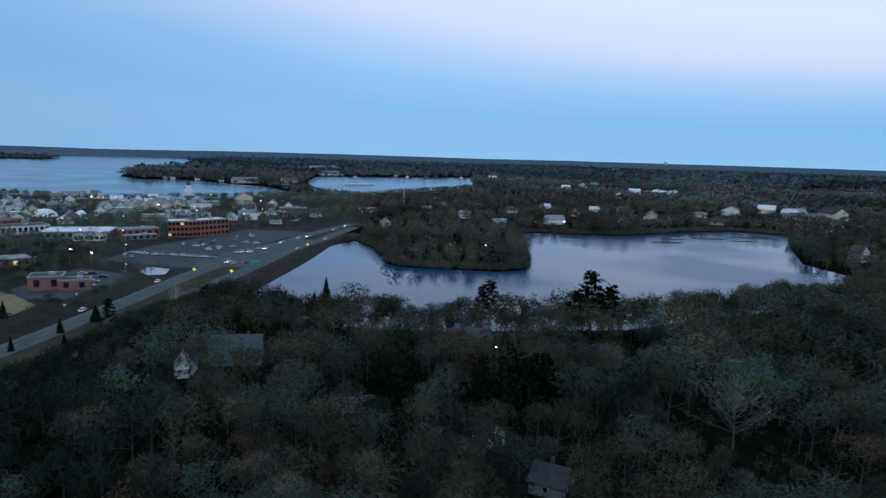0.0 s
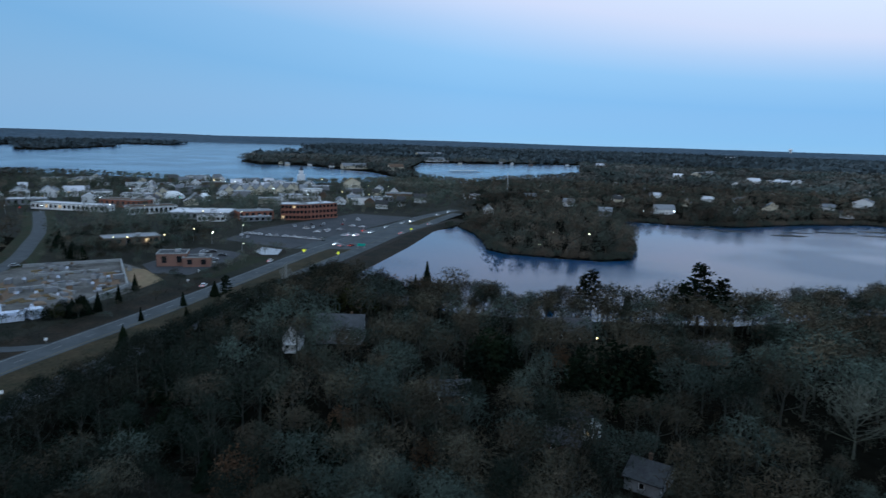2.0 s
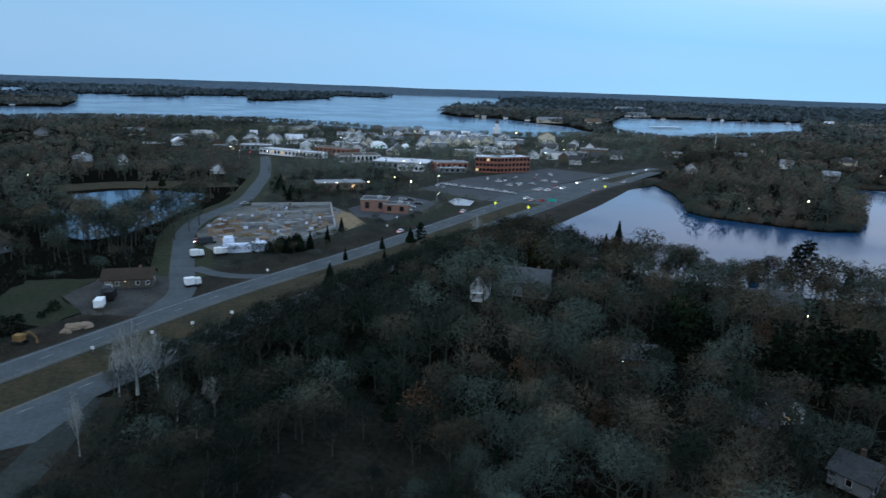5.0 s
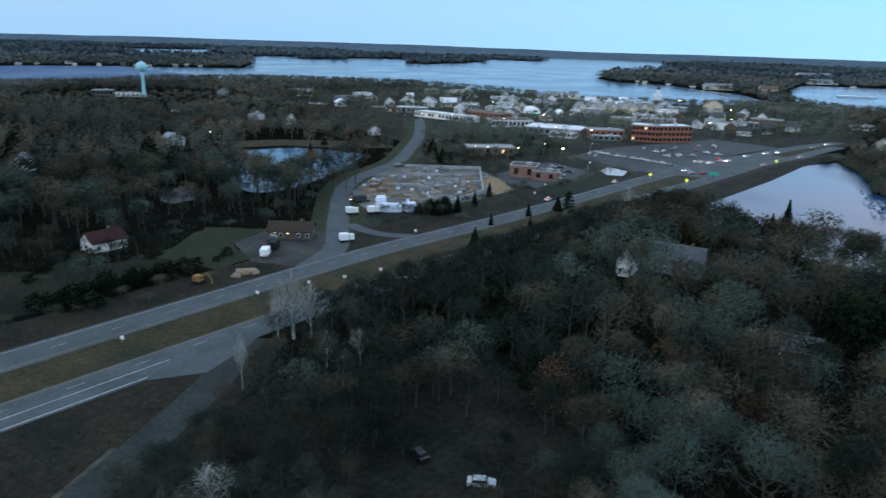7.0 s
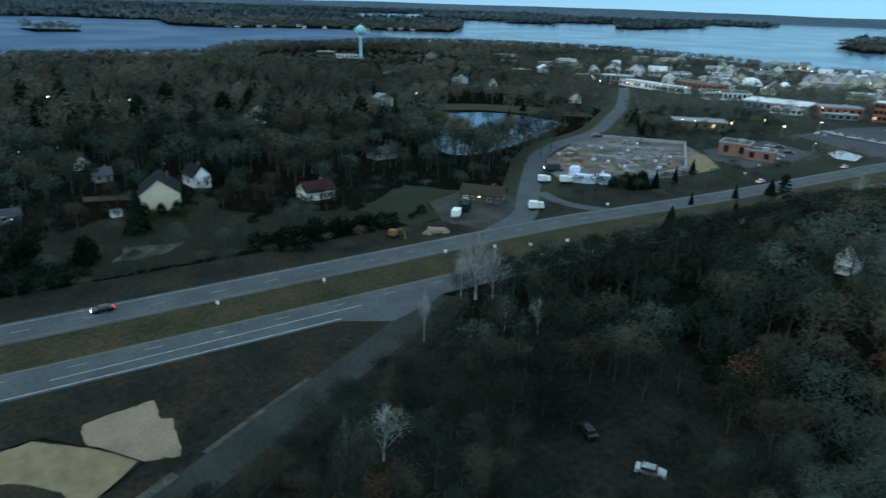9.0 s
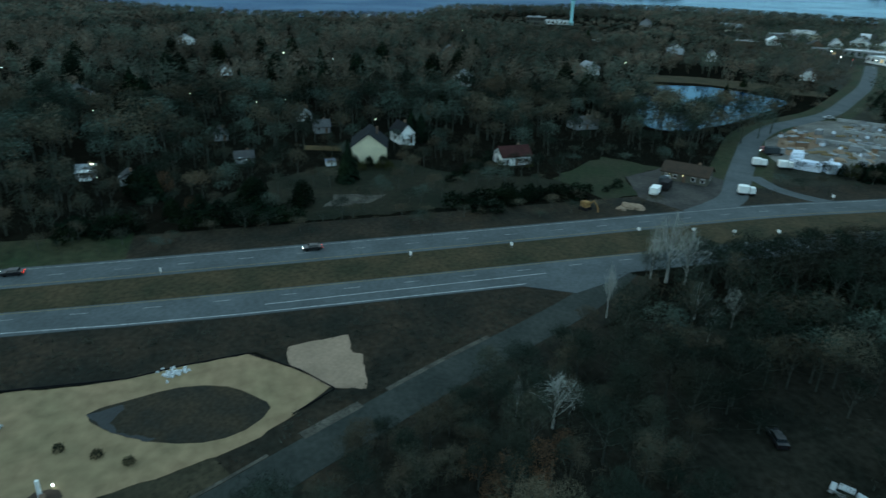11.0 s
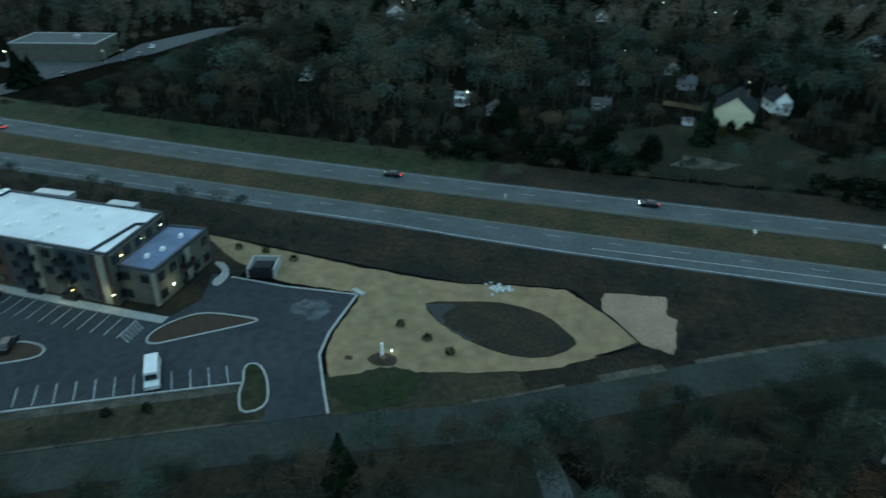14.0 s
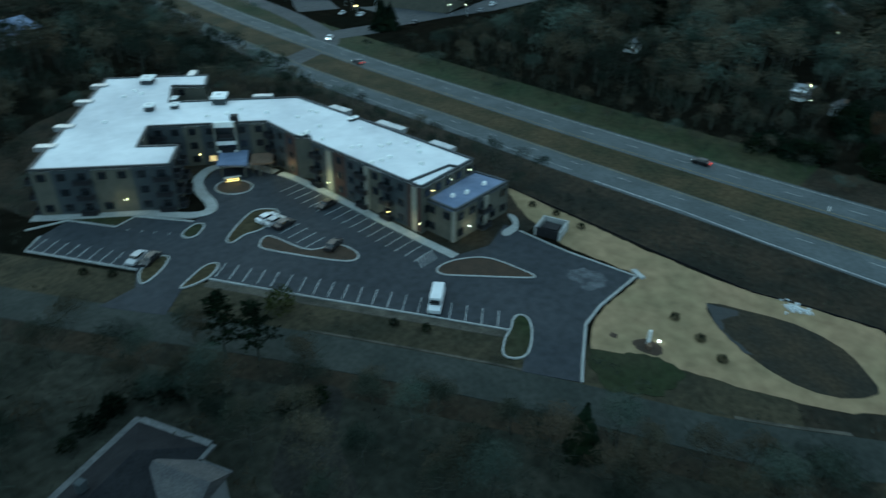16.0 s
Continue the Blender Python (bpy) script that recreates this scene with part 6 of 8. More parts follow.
# houses along far shores and in the woods
for x, y in [(-1455 + 9 * i * (-1) ** i, 480 + 34 * i + 16 * math.sin(i * 5.1)) for i in range(7)] + [(-1385 + 8 * i - 14 * math.cos(i * 3.3), 720 + 24 * i + 15 * math.sin(i * 4.7)) for i in range(7)] + \
        [(-560 + 46 * i + 18 * math.sin(i * 5.3), 1376 - 12 * i + 16 * math.cos(i * 2.9)) for i in range(6)] + [(-250 + 60 * i + 24 * math.sin(i * 4.1), 1760 + 20 * i + 30 * math.cos(i * 3.7)) for i in range(6)] + \
        [(-690, 470), (-560, 330), (-470, 160), (-560, -20), (-480, 360), (-440, 330), (-760, 160), (-360, 130), (-340, -60), (-380, -110)] + \
        [(160, 760), (235, 830), (300, 700), (350, 880), (420, 960), (270, 930), (480, 1060), (150, 980), (90, 1010), (560, 1120), (380, 1180), (250, 1150), (500, 820), (560, 760), (620, 880), (430, 700), (390, 640), (10, 860), (640, 1040), (700, 980), (60, 620), (200, 700), (250, 760), (30, 700), (60, 900), (-10, 760), (200, 980), (330, 1010), (120, 1080), (420, 1100), (520, 930), (600, 1250), (0, 1000), (-60, 930)]:
    wall = rh.choice([M_WHITE, M_CREAM, M_GREY, M_BROWNSIDE, M_WHITE])
    sc = 1.0 if math.hypot(x, y) < 900 else 0.8
    house(x, y, rh.uniform(9, 13) * sc, 9 * sc, rh.uniform(6.5, 8.5) * sc, math.degrees(math.atan2(-x, y)) + rh.uniform(-15, 15), wall, rh.choice([M_SHINGLE, M_GREYROOF]),
          "house among bare woods", rh.random() < 0.5, windows=math.hypot(x, y) < 480)

# white houses with open lawns towards the lakes
SEEN = [(-338, 915), (-233, 812), (-305, 678), (-288, 700), (-318, 660), (122, 664), (260, 1329), (321, 1453), (371, 1532), (316, 1140), (384, 1272), (430, 1293), (454, 1267), (89, 774), (315, 782), (371, 829), (434, 865), (462, 841),
        (143, 859), (199, 833), (241, 740), (150, 1780), (434, 810)]
for x, y in SEEN[6:]:
    big = 1.0 if math.hypot(x, y) < 900 else 1.7
    house(x, y, rh.uniform(9, 14) * big, 9 * big, rh.uniform(6, 7.5) * big, math.degrees(math.atan2(-x, y)) + rh.uniform(-20, 20), rh.choice([M_WHITE, M_WHITE, M_CREAM]), rh.choice([M_SHINGLE, M_GREYROOF, M_MEMBRANE]),
          "white house in a lakeside clearing", rh.random() < 0.5, windows=math.hypot(x, y) < 700)

# water tower
wt = base("water_tower", pose(-712, 387, 0), "pale aqua water tower with a round tank on a slim column", "water tower")
HOMES.append((-712, 387, 30))
part("column", Geo().tube([(0, 0, 0), (0, 0, 3), (0, 0, 6), (0, 0, 22), (0, 0, 26)], [3.2, 2.4, 1.7, 1.6, 2.6], 16), M_TOWER, wt, smooth=True)
part("tank", Geo().dome(0, 0, 31.5, 6.0, 6.0, 5.8, 9, 18, full=True), M_TOWER, wt, smooth=True)
part("vent", Geo().tube([(0, 0, 37.6), (0, 0, 38.8)], [0.6, 0.5], 8), M_TOWER, wt)
hut = block("pump_house", -722, 372, 28, 8, 4.2, 57, M_WHITE, M_MEMBRANE, "long white pump house at the water tower", 1, 6, "pump house")
t2 = base("water_tower", pose(1450, 4200, 0), "tiny white water tower near the horizon", "water tower")
part("column", Geo().tube([(0, 0, 0), (0, 0, 44)], [5, 4], 10), M_WHITE, t2)
part("tank", Geo().dome(0, 0, 54, 12, 12, 10, 7, 14, full=True), M_WHITE, t2, smooth=True)

# marina dock and boats in the bay
dock = base("dock", pose(-150, 1330, 0.1, 0, 0, 31), "long white covered boat dock", "dock")
part("deck", Geo().box(0, 0, 0, 66, 6, 0.5), M_WALK, dock)
part("roof", Geo().box(-4, 0, 3.0, 58, 9, 0.6), M_WHITE, dock)
for i in range(9):
    part("post", Geo().box(-30 + 7 * i, 0, 0.5, 0.4, 0.4, 2.6), M_DARK, dock)

# timber fence by the yellow house
fn = base("timber_fence", pose(-240.5, 34, 0, 0, 0, 72), "long weathered timber fence in a yard", "fence")
for i in range(8):
    part("post", Geo().box(-6.6 + 1.9 * i, 0, 0, 0.15, 0.15, 1.9), M_WOOD, fn)
for k in range(9):
    part("board", Geo().box(0, -0.1, 0.15 + 0.19 * k, 13.5, 0.05, 0.15), M_WOOD, fn)
sh = base("shed", pose(-220, 34, 0, 0, 0, 95), "small white garden shed in a yard", "shed")
part("wall", Geo().box(0, 1.2, 0, 3, 2.4, 1.9), M_WHITE, sh)
part("roof", Geo().box(0, 1.2, 1.9, 3.4, 2.8, 0.2), M_BLUEROOF, sh)


# ---- lamps and signs ----
def street_lamp(x, y, h, mt, size=0.55, lab="tall street lamp with a lit head"):
    s = base("street_lamp", pose(x, y, 0), lab, "street lamp", "street lamps")
    part("pole", Geo().tube([(0, 0, 0), (0, 0, h)], [0.12, 0.08], 6), M_METAL, s)
    part("arm", Geo().tube([(0, 0, h), (0.8, 0, h + 0.2)], [0.06, 0.05], 5), M_METAL, s)
    part("head", Geo().dome(0.8, 0, h + 0.1, size * 0.4, size * 0.4, size * 0.33, 4, 8, full=True), mt, s)


for x, y, h, mt, z in ((-206, 372, 8, M_WARM, 0.9), (-192, 368, 7, M_PALELAMP, 1.0), (-230, 342, 6, M_WARM, 0.7), (-216, 356, 6, M_WARM, 0.6), (-222, 470, 7, M_PALELAMP, 0.8), (-250, 466, 7, M_WARM, 0.8),
                       (-240, 344, 5, M_WARM, 0.6), (-186, 396, 8, M_PALELAMP, 0.6), (-300, 470, 8, M_WARM, 0.6), (-236, 466, 6, M_PALELAMP, 0.6), (-163, 346, 5, M_PALELAMP, 0.5),
                       (-280, 830, 9, M_WARM, 1.1), (-200, 760, 8, M_WARM, 1.0), (-178, 770, 8, M_WARM, 0.9), (-270, 690, 6, M_COOL, 0.7), (-290, 696, 6, M_COOL, 0.7), (-310, 690, 6, M_COOL, 0.7), (-250, 690, 6, M_COOL, 0.6),
                       (-330, 560, 6, M_NEON, 1.0), (-324, 562, 6, M_NEON, 1.0), (-380, 460, 6, M_COOL, 0.7), (-400, 448, 6, M_COOL, 0.6), (-392, 452, 5, M_TAIL, 0.8), (-360, 478, 6, M_WARM, 0.6),
                       (-340, 486, 6, M_COOL, 0.6), (-430, 470, 6, M_COOL, 0.7), (-230, -232, 5, M_PALELAMP, 0.7), (-224, -246, 5, M_PALELAMP, 0.8), (-219, -236, 5, M_PALELAMP, 0.6), (-242, -196, 5, M_PALELAMP, 0.5),
                       (-246, -190, 5, M_PALELAMP, 0.5), (-214, -228, 4, M_WARM, 0.7)):
    street_lamp(x, y, h, mt, z)
for i in range(30):
    x, y = rh.uniform(-480, -150), rh.uniform(455, 800)
    if inside(TOWN, np.array([x]), np.array([y]))[0] and all(math.hypot(x - a, y - b) > c * 0.55 for a, b, c in HOMES):
        street_lamp(x, y, rh.uniform(5, 7), rh.choice([M_WARM, M_PALELAMP, M_PALELAMP, M_COOL]), rh.uniform(0.5, 0.9))
for x, y, z, mt, s in ((-174.5, 141.5, 3.0, M_WARM, 0.3), (-178, 139, 3.0, M_WARM, 0.2), (-225.5, -40, 4, M_PALELAMP, 0.5), (-22, 152, 4, M_COOL, 0.3), (20, 210, 5, M_WARM, 0.4), (74, 190, 5, M_COOL, 0.35),
                       (10, 445, 6, M_PALELAMP, 0.9), (34, 448, 6, M_PALELAMP, 0.9), (2, 402, 5, M_PALELAMP, 0.5), (-231, 50, 9.8, M_COOL, 0.5), (-289, 14, 9, M_PALELAMP, 0.25), (-404, 76, 10, M_COOL, 0.26), (-360, -146, 8, M_COOL, 0.25),
                       (-392, -110, 8, M_PALELAMP, 0.5), (-440, 40, 9, M_PALELAMP, 0.6), (-330, 40, 9, M_PALELAMP, 0.4), (250, 778, 4, M_COOL, 0.9), (420, 768, 4, M_COOL, 1.0), (300, 800, 4, M_PALELAMP, 0.7), (440, 772, 4, M_COOL, 0.7),
                       (100, 655, 4, M_COOL, 1.0), (128, 656, 4, M_COOL, 1.0), (-408, -161, 8.5, M_COOL, 0.34), (-285, -47, 8.5, M_PALELAMP, 0.23), (-401, -105, 8.5, M_COOL, 0.33), (-295, 27, 8.5, M_PALELAMP, 0.23), (-414, 67, 8.5, M_COOL, 0.33), (-250, 56, 8.5, M_PALELAMP, 0.20), (-204, 6, 8.5, M_COOL, 0.16), (-195, -34, 8.5, M_PALELAMP, 0.16), (-214, -95, 8.5, M_COOL, 0.18), (-314, -12, 8.5, M_PALELAMP, 0.25), (-352, 189, 8.5, M_COOL, 0.31), (-376, 246, 8.5, M_PALELAMP, 0.35), (-480, 262, 9, M_COOL, 0.28), (-570, 205, 9, M_PALELAMP, 0.3), (-515, 140, 9, M_COOL, 0.25)):
    lp = base("porch_lamp", pose(x, y, 0), "small lit lamp on a thin post", "lamp", "yard lamps")
    part("post", Geo().tube([(0, 0, 0), (0, 0, z)], [0.06, 0.05], 5), M_DARK, lp)
    part("bulb", Geo().dome(0, 0, z, s * 0.5, s * 0.5, s * 0.42, 4, 8, full=True), mt, lp)
for x, y in ((-127.9, 349), (-107.7, 347), (-88, 455)):
    sg = base("warning_sign", pose(x, y, 0, 0, 0, 8), "yellow diamond warning sign on a post", "road sign", "warning signs")
    part("post", Geo().tube([(0, 0, 0), (0, 0, 2.6)], [0.05, 0.05], 5), M_METAL, sg)
    part("board", Geo().add([(0, -0.05, 1.7), (1.0, -0.05, 2.7), (0, -0.05, 3.7), (-1.0, -0.05, 2.7), (0, 0.05, 1.7), (1.0, 0.05, 2.7), (0, 0.05, 3.7), (-1.0, 0.05, 2.7)],
                            [(0, 1, 2, 3), (7, 6, 5, 4), (0, 4, 5, 1), (1, 5, 6, 2), (2, 6, 7, 3), (3, 7, 4, 0)]), M_SIGN, sg)
gs = base("guide_sign", pose(-104, 381, 0, 0, 0, 5), "wide green highway guide sign on two posts", "road sign")
for dx in (-2, 2):
    part("post", Geo().tube([(dx, 0, 0), (dx, 0, 2.4)], [0.08, 0.08], 5), M_METAL, gs)
part("board", Geo().box(0, 0, 1.4, 5.0, 0.1, 1.5), M_GSIGN, gs)
for x, y in ((-141, 103.5), (-140, 66), (-140.6, 40), (-146, -16), (-137, 118), (-133, 128), (-130, 140), (-158.4, 289.7), (-152.2, 268.8), (-150, 180), (-120, 140), (-115, 165)):
    mk = base("marker_post", pose(x, y, 0.05), "small pale marker sign in the grass", "marker", "roadside markers")
    part("post", Geo().tube([(0, 0, 0), (0, 0, 0.9)], [0.05, 0.05], 5), M_METAL, mk)
    part("board", Geo().box(0, 0, 0.7, 0.9, 0.12, 0.8, 20), M_WHITE, mk)
tw = base("radio_mast", pose(-40, 838, 0), "pale lattice mast over the trees", "mast")
part("mast", Geo().tube([(0, 0, 0), (0, 0, 26)], [0.8, 0.4], 4), M_METAL, tw)


# ---- trees ----
def tube_tris(p, q, r0, r1, n=3):
    p, q = np.array(p, float), np.array(q, float)
    d = q - p
    d = d / (np.linalg.norm(d) + 1e-9)
    u = np.cross(d, (0.3, 0.9, 0.2) if abs(d[2]) > 0.5 else (0, 0, 1))
    u = u / (np.linalg.norm(u) + 1e-9)
    w = np.cross(d, u)
    a = np.arange(n) * 2 * np.pi / n
    ring = np.cos(a)[:, None] * u + np.sin(a)[:, None] * w
    A, B = p + ring * r0, q + ring * r1
    out = []
    for i in range(n):
        j = (i + 1) % n
        out += [(A[i], A[j], B[j]), (A[i], B[j], B[i])]
    return out


def blade(p, q, w, r, face=None):
    """A slim triangle from p to q; face turns its flat side roughly that way."""
    p, q = np.array(p, float), np.array(q, float)
    v = np.array((r.gauss(0, 1), r.gauss(0, 1), r.gauss(0, 1)))
    d = np.cross(q - p, v if face is None else face + v * 0.35)
    d = d / (np.linalg.norm(d) + 1e-9) * w / 2
    return (p - d, p + d, q)


def bare_tree(seed, h=14.0, spread=4.6, limbs=11, subs=5, twigs=18, upright=0.0, wide=0.27, shell=300, spray=0.3, reach=0.08):
    """Trunk and limbs, and a crown of bare twigs, as two arrays of triangles."""
    r = random.Random(seed)
    wood, crown = [], []
    lean = (r.uniform(-0.5, 0.5), r.uniform(-0.5, 0.5))
    spine = [np.array((lean[0] * t * t * 2, lean[1] * t * t * 2, h * 0.82 * t)) for t in (0, 0.25, 0.55, 1.0)]
    rad = [0.020 * h, 0.015 * h, 0.008 * h, 0.003 * h]
    for i in range(3):
        wood += tube_tris(spine[i], spine[i + 1], rad[i], rad[i + 1], 5)

    def on_spine(t):
        k = 0 if t < 0.25 else (1 if t < 0.55 else 2)
        lo, hi = (0, 0.25, 0.55)[k], (0.25, 0.55, 1.0)[k]
        return spine[k] + (spine[k + 1] - spine[k]) * (t - lo) / (hi - lo)

    mid = np.array((0, 0, h * 0.60))
    for i in range(limbs):
        t = 0.28 + 0.6 * i / limbs + r.uniform(-0.03, 0.03)
        a = i * 2.4 + r.uniform(-0.5, 0.5)
        e = -0.25 + 1.5 * (i / limbs) + r.uniform(-0.2, 0.3) + upright
        s0 = on_spine(t)
        end = mid + np.array((spread * math.cos(e) * math.cos(a), spread * math.cos(e) * math.sin(a), h * 0.39 * math.sin(e))) * r.uniform(0.75, 1.08)
        kink = s0 * 0.5 + end * 0.5 + np.array((r.uniform(-0.5, 0.5), r.uniform(-0.5, 0.5), -0.4))
        wood += tube_tris(s0, kink, 0.0065 * h, 0.004 * h) + tube_tris(kink, end, 0.004 * h, 0.0012 * h)
        for j in range(subs):
            u = 0.25 + 0.75 * (j + r.random()) / subs
            q = (s0 + (kink - s0) * u * 2) if u < 0.5 else (kink + (end - kink) * (u * 2 - 1))
            out = (q - on_spine(min(t, 0.9)))
            out = out / (np.linalg.norm(out) + 1e-6) * 0.7 + np.array((r.gauss(0, 0.6), r.gauss(0, 0.6), r.gauss(0.35, 0.45)))
            out = out / (np.linalg.norm(out) + 1e-6)
            q2 = q + out * r.uniform(0.10, 0.19) * h
            wood.append(blade(q, q2, 0.006 * h, r))
            for k in range(twigs // 2):
                v = r.uniform(0.15, 1.0)
                b0 = q + (q2 - q) * v
                dr = out * 0.6 + np.array((r.gauss(0, 0.7), r.gauss(0, 0.7), r.gauss(0.25, 0.5)))
                dr = dr / (np.linalg.norm(dr) + 1e-6)
                crown.append(blade(b0, b0 + dr * r.uniform(0.04, 0.09) * h, wide * r.uniform(0.7, 1.3), r, b0 - mid))
    # fine sprays lie over the outside of the crown in uneven rounded lobes
    lobes = [(r.uniform(0, 6.28), r.uniform(-0.15, 1.4), r.uniform(0.45, 0.72), r.uniform(0.34, 0.56)) for _ in range(9)]
    for k in range(shell):
        la, le, lr, ls = lobes[k % 9]
        c = mid + np.array((spread * lr * math.cos(le) * math.cos(la), spread * lr * math.cos(le) * math.sin(la), h * 0.38 * lr * math.sin(le)))
        d = np.array((r.gauss(0, 1), r.gauss(0, 1), r.gauss(0.45, 0.8)))
        d = d / np.linalg.norm(d)
        q = c + d * spread * ls * (1.0 - 0.35 * r.random() ** 2)
        run = np.cross(d, (r.gauss(0, 1), r.gauss(0, 1), r.gauss(0, 1)))
        run = run / (np.linalg.norm(run) + 1e-6) + d * r.uniform(0.0, 0.7)
        crown.append(blade(q, q + run * r.uniform(0.6, 1.2) * reach * h, spray * r.uniform(0.6, 1.3), r, d))
    return np.array(wood), np.array(crown)


def fir_tree(seed, h=12.0, spread=2.6, tiers=17, ragged=0.25):
    r = random.Random(seed)
    wood = np.array(tube_tris((0, 0, 0), (0, 0, h * 0.95), 0.016 * h, 0.003 * h, 5))
    crown = []
    for i in range(tiers):
        t = i / (tiers - 1)
        z = h * (0.08 + 0.88 * t)
        R = spread * (1 - t) ** 0.8 + 0.12
        n = int(8 + 10 * (1 - t))
        for j in range(n):
            a = 6.2832 * (j + r.random()) / n
            rr = R * r.uniform(1 - ragged * 1.6, 1 + ragged)
            tip = np.array((rr * math.cos(a), rr * math.sin(a), z - rr * 0.28 + r.uniform(-0.2, 0.2)))
            c = np.array((0, 0, z + 0.05 * h))
            side = np.array((-math.sin(a), math.cos(a), 0)) * (0.25 + 0.24 * rr)
            m = c * 0.4 + tip * 0.6 + np.array((0, 0, 0.16 * rr))
            crown += [(c, m - side, m + side), (m - side, tip, m + side), (m - side * 0.9, tip - np.array((0, 0, 0.35)), m + side * 0.9 - np.array((0, 0, 0.5)))]
    return wood, np.array(crown)


def pine_tree(seed, h=18.0):
    r = random.Random(seed)
    wood = tube_tris((0, 0, 0), (0, 0, h * 0.95), 0.02 * h, 0.004 * h, 5)
    crown = []
    for i in range(26):
        t = 0.30 + 0.68 * i / 26
        a = i * 2.39 + r.uniform(-0.4, 0.4)
        R = (1.15 - t) * h * 0.36 * r.uniform(0.6, 1.15)
        s0, e = np.array((0, 0, t * h)), np.array((R * math.cos(a), R * math.sin(a), t * h + 0.12 * R))
        wood += tube_tris(s0, e, 0.09, 0.03)
        for k in range(30):
            q = s0 + (e - s0) * r.uniform(0.35, 1.05) + np.array((r.gauss(0, 0.55), r.gauss(0, 0.55), r.gauss(0.1, 0.28)))
            d = np.array((r.gauss(0, 1), r.gauss(0, 1), r.gauss(0.3, 0.4)))
            crown.append(blade(q, q + d / np.linalg.norm(d) * r.uniform(0.7, 1.3), 0.75, r))
    return np.array(wood), np.array(crown)


def leafy_shrub(seed, h=3.0, spread=2.0, n=150, size=0.5):
    r = random.Random(seed)
    crown = []
    wood = []
    for k in range(5):
        a = 6.2832 * k / 5 + r.random()
        wood += tube_tris((0, 0, 0), (spread * 0.5 * math.cos(a), spread * 0.5 * math.sin(a), h * 0.7), 0.05, 0.015)
    for k in range(n):
        a, e = r.uniform(0, 6.2832), math.asin(r.uniform(-0.1, 1))
        s = r.uniform(0.55, 1.0)
        q = np.array((spread * s * math.cos(e) * math.cos(a), spread * s * math.cos(e) * math.sin(a), h * 0.15 + h * 0.8 * s * math.sin(e)))
        d = np.array((r.gauss(0, 1), r.gauss(0, 1), r.gauss(0.3, 0.7)))
        crown.append(blade(q, q + d / np.linalg.norm(d) * size * r.uniform(0.8, 1.5), size, r))
    return np.array(wood), np.array(crown)


def spread_copies(tris, x, y, s, turn, rise=None):
    """The array of triangles, set down once for each point."""
    c, sn = np.cos(turn)[:, None, None], np.sin(turn)[:, None, None]
    X, Y, Z = tris[None, :, :, 0], tris[None, :, :, 1], tris[None, :, :, 2]
    sz = s if rise is None else rise
    out = np.empty((len(x), *tris.shape), np.float32)
    out[..., 0] = (X * c - Y * sn) * s[:, None, None] + x[:, None, None]
    out[..., 1] = (X * sn + Y * c) * s[:, None, None] + y[:, None, None]
    out[..., 2] = Z * sz[:, None, None]
    return out.reshape(-1, 3, 3)


OPEN = [POND_BANK, STRAW, LOT, SAND_PLOT, YARD, SHOP_LOT, BANK_LOT, STATION_LOT, STATION_LAWN, HOME_CLEARING, DRIVE, FOOT, LOW,
        [(-121, 58), (-113, 68), (-106, 60), (-101, 63), (-112, 84), (-122, 94)],
        [(-131, -135), (-127, -60), (-120, 66), (-107, 60), (-88, 12), (-62, -36), (-38, -86), (-24, -122), (-34, -138), (-76, -190), (-104, -172), (-116, -134)],
        [(-199, -260), (-165, -200), (-180, -178), (-225, -178), (-340, -182), (-312, -206), (-246, -196), (-244, -262)]]
WET = [LAKE, POND, WIDE_LAKE, BAY, FAR_POND]
EDGES = [(FAR_LANES, 9.0), (NEAR_LANES, 7.0), (FRONTAGE, 5.0), (SIDE_ROAD, 7.5), (CROSS_STREET, 8.0), (RAMP, 4.0)]
ISLES = [ISLAND, ISLET, NECK]


def room(x, y):
    """How far each point stands from the nearest road or clearing; below nought where no tree can stand."""
    d = np.full(len(x), 1e3)
    for line, w in EDGES:
        d = np.minimum(d, gap_to(line, x, y) - w)
    for poly in OPEN:
        e = gap_to(poly, x, y, True)
        d = np.minimum(d, np.where(inside(poly, x, y), -1.0, e))
    med = inside(med_a[:n_m] + med_b[:n_m][::-1], x, y)
    d[med] = -1
    wet = np.zeros(len(x), bool)
    for poly in WET:
        wet |= inside(poly, x, y)
    for poly in ISLES:
        wet &= ~inside(poly, x, y)
    d[wet] = -1
    bank_gap = gap_to(bank, x, y)
    d[(bank_gap < 14)] = -1
    return d


def homes_gap(x, y):
    """How far each point stands from the nearest building."""
    d = np.full(len(x), 1e3)
    for hx, hy, hr in HOMES:
        d = np.minimum(d, np.hypot(x - hx, y - hy) - hr * 0.5 - 0.8)
    return d


def scatter(rmin, rmax, step, seed, az0=-48, az1=178):
    r = np.random.RandomState(seed)
    k = int(2 * rmax / step) + 1
    gx, gy = np.meshgrid(np.arange(k) * step - rmax, np.arange(k) * step - rmax)
    x = (gx + r.uniform(-0.42, 0.42, gx.shape) * step).ravel()
    y = (gy + r.uniform(-0.42, 0.42, gy.shape) * step).ravel()
    rad = np.hypot(x, y)
    az = np.degrees(np.arctan2(-x, y))
    ok = (rad > rmin) & (rad < rmax) & (((az > az0) & (az < az1)) | (rad < 90))
    return x[ok], y[ok], r


def plant(name, kind_label, category, wood_me, crown_me, m, group):
    t = base(name, m, kind_label, category, group)
    part("trunk", wood_me, None, t)
    part("crown", crown_me, None, t)
    return t


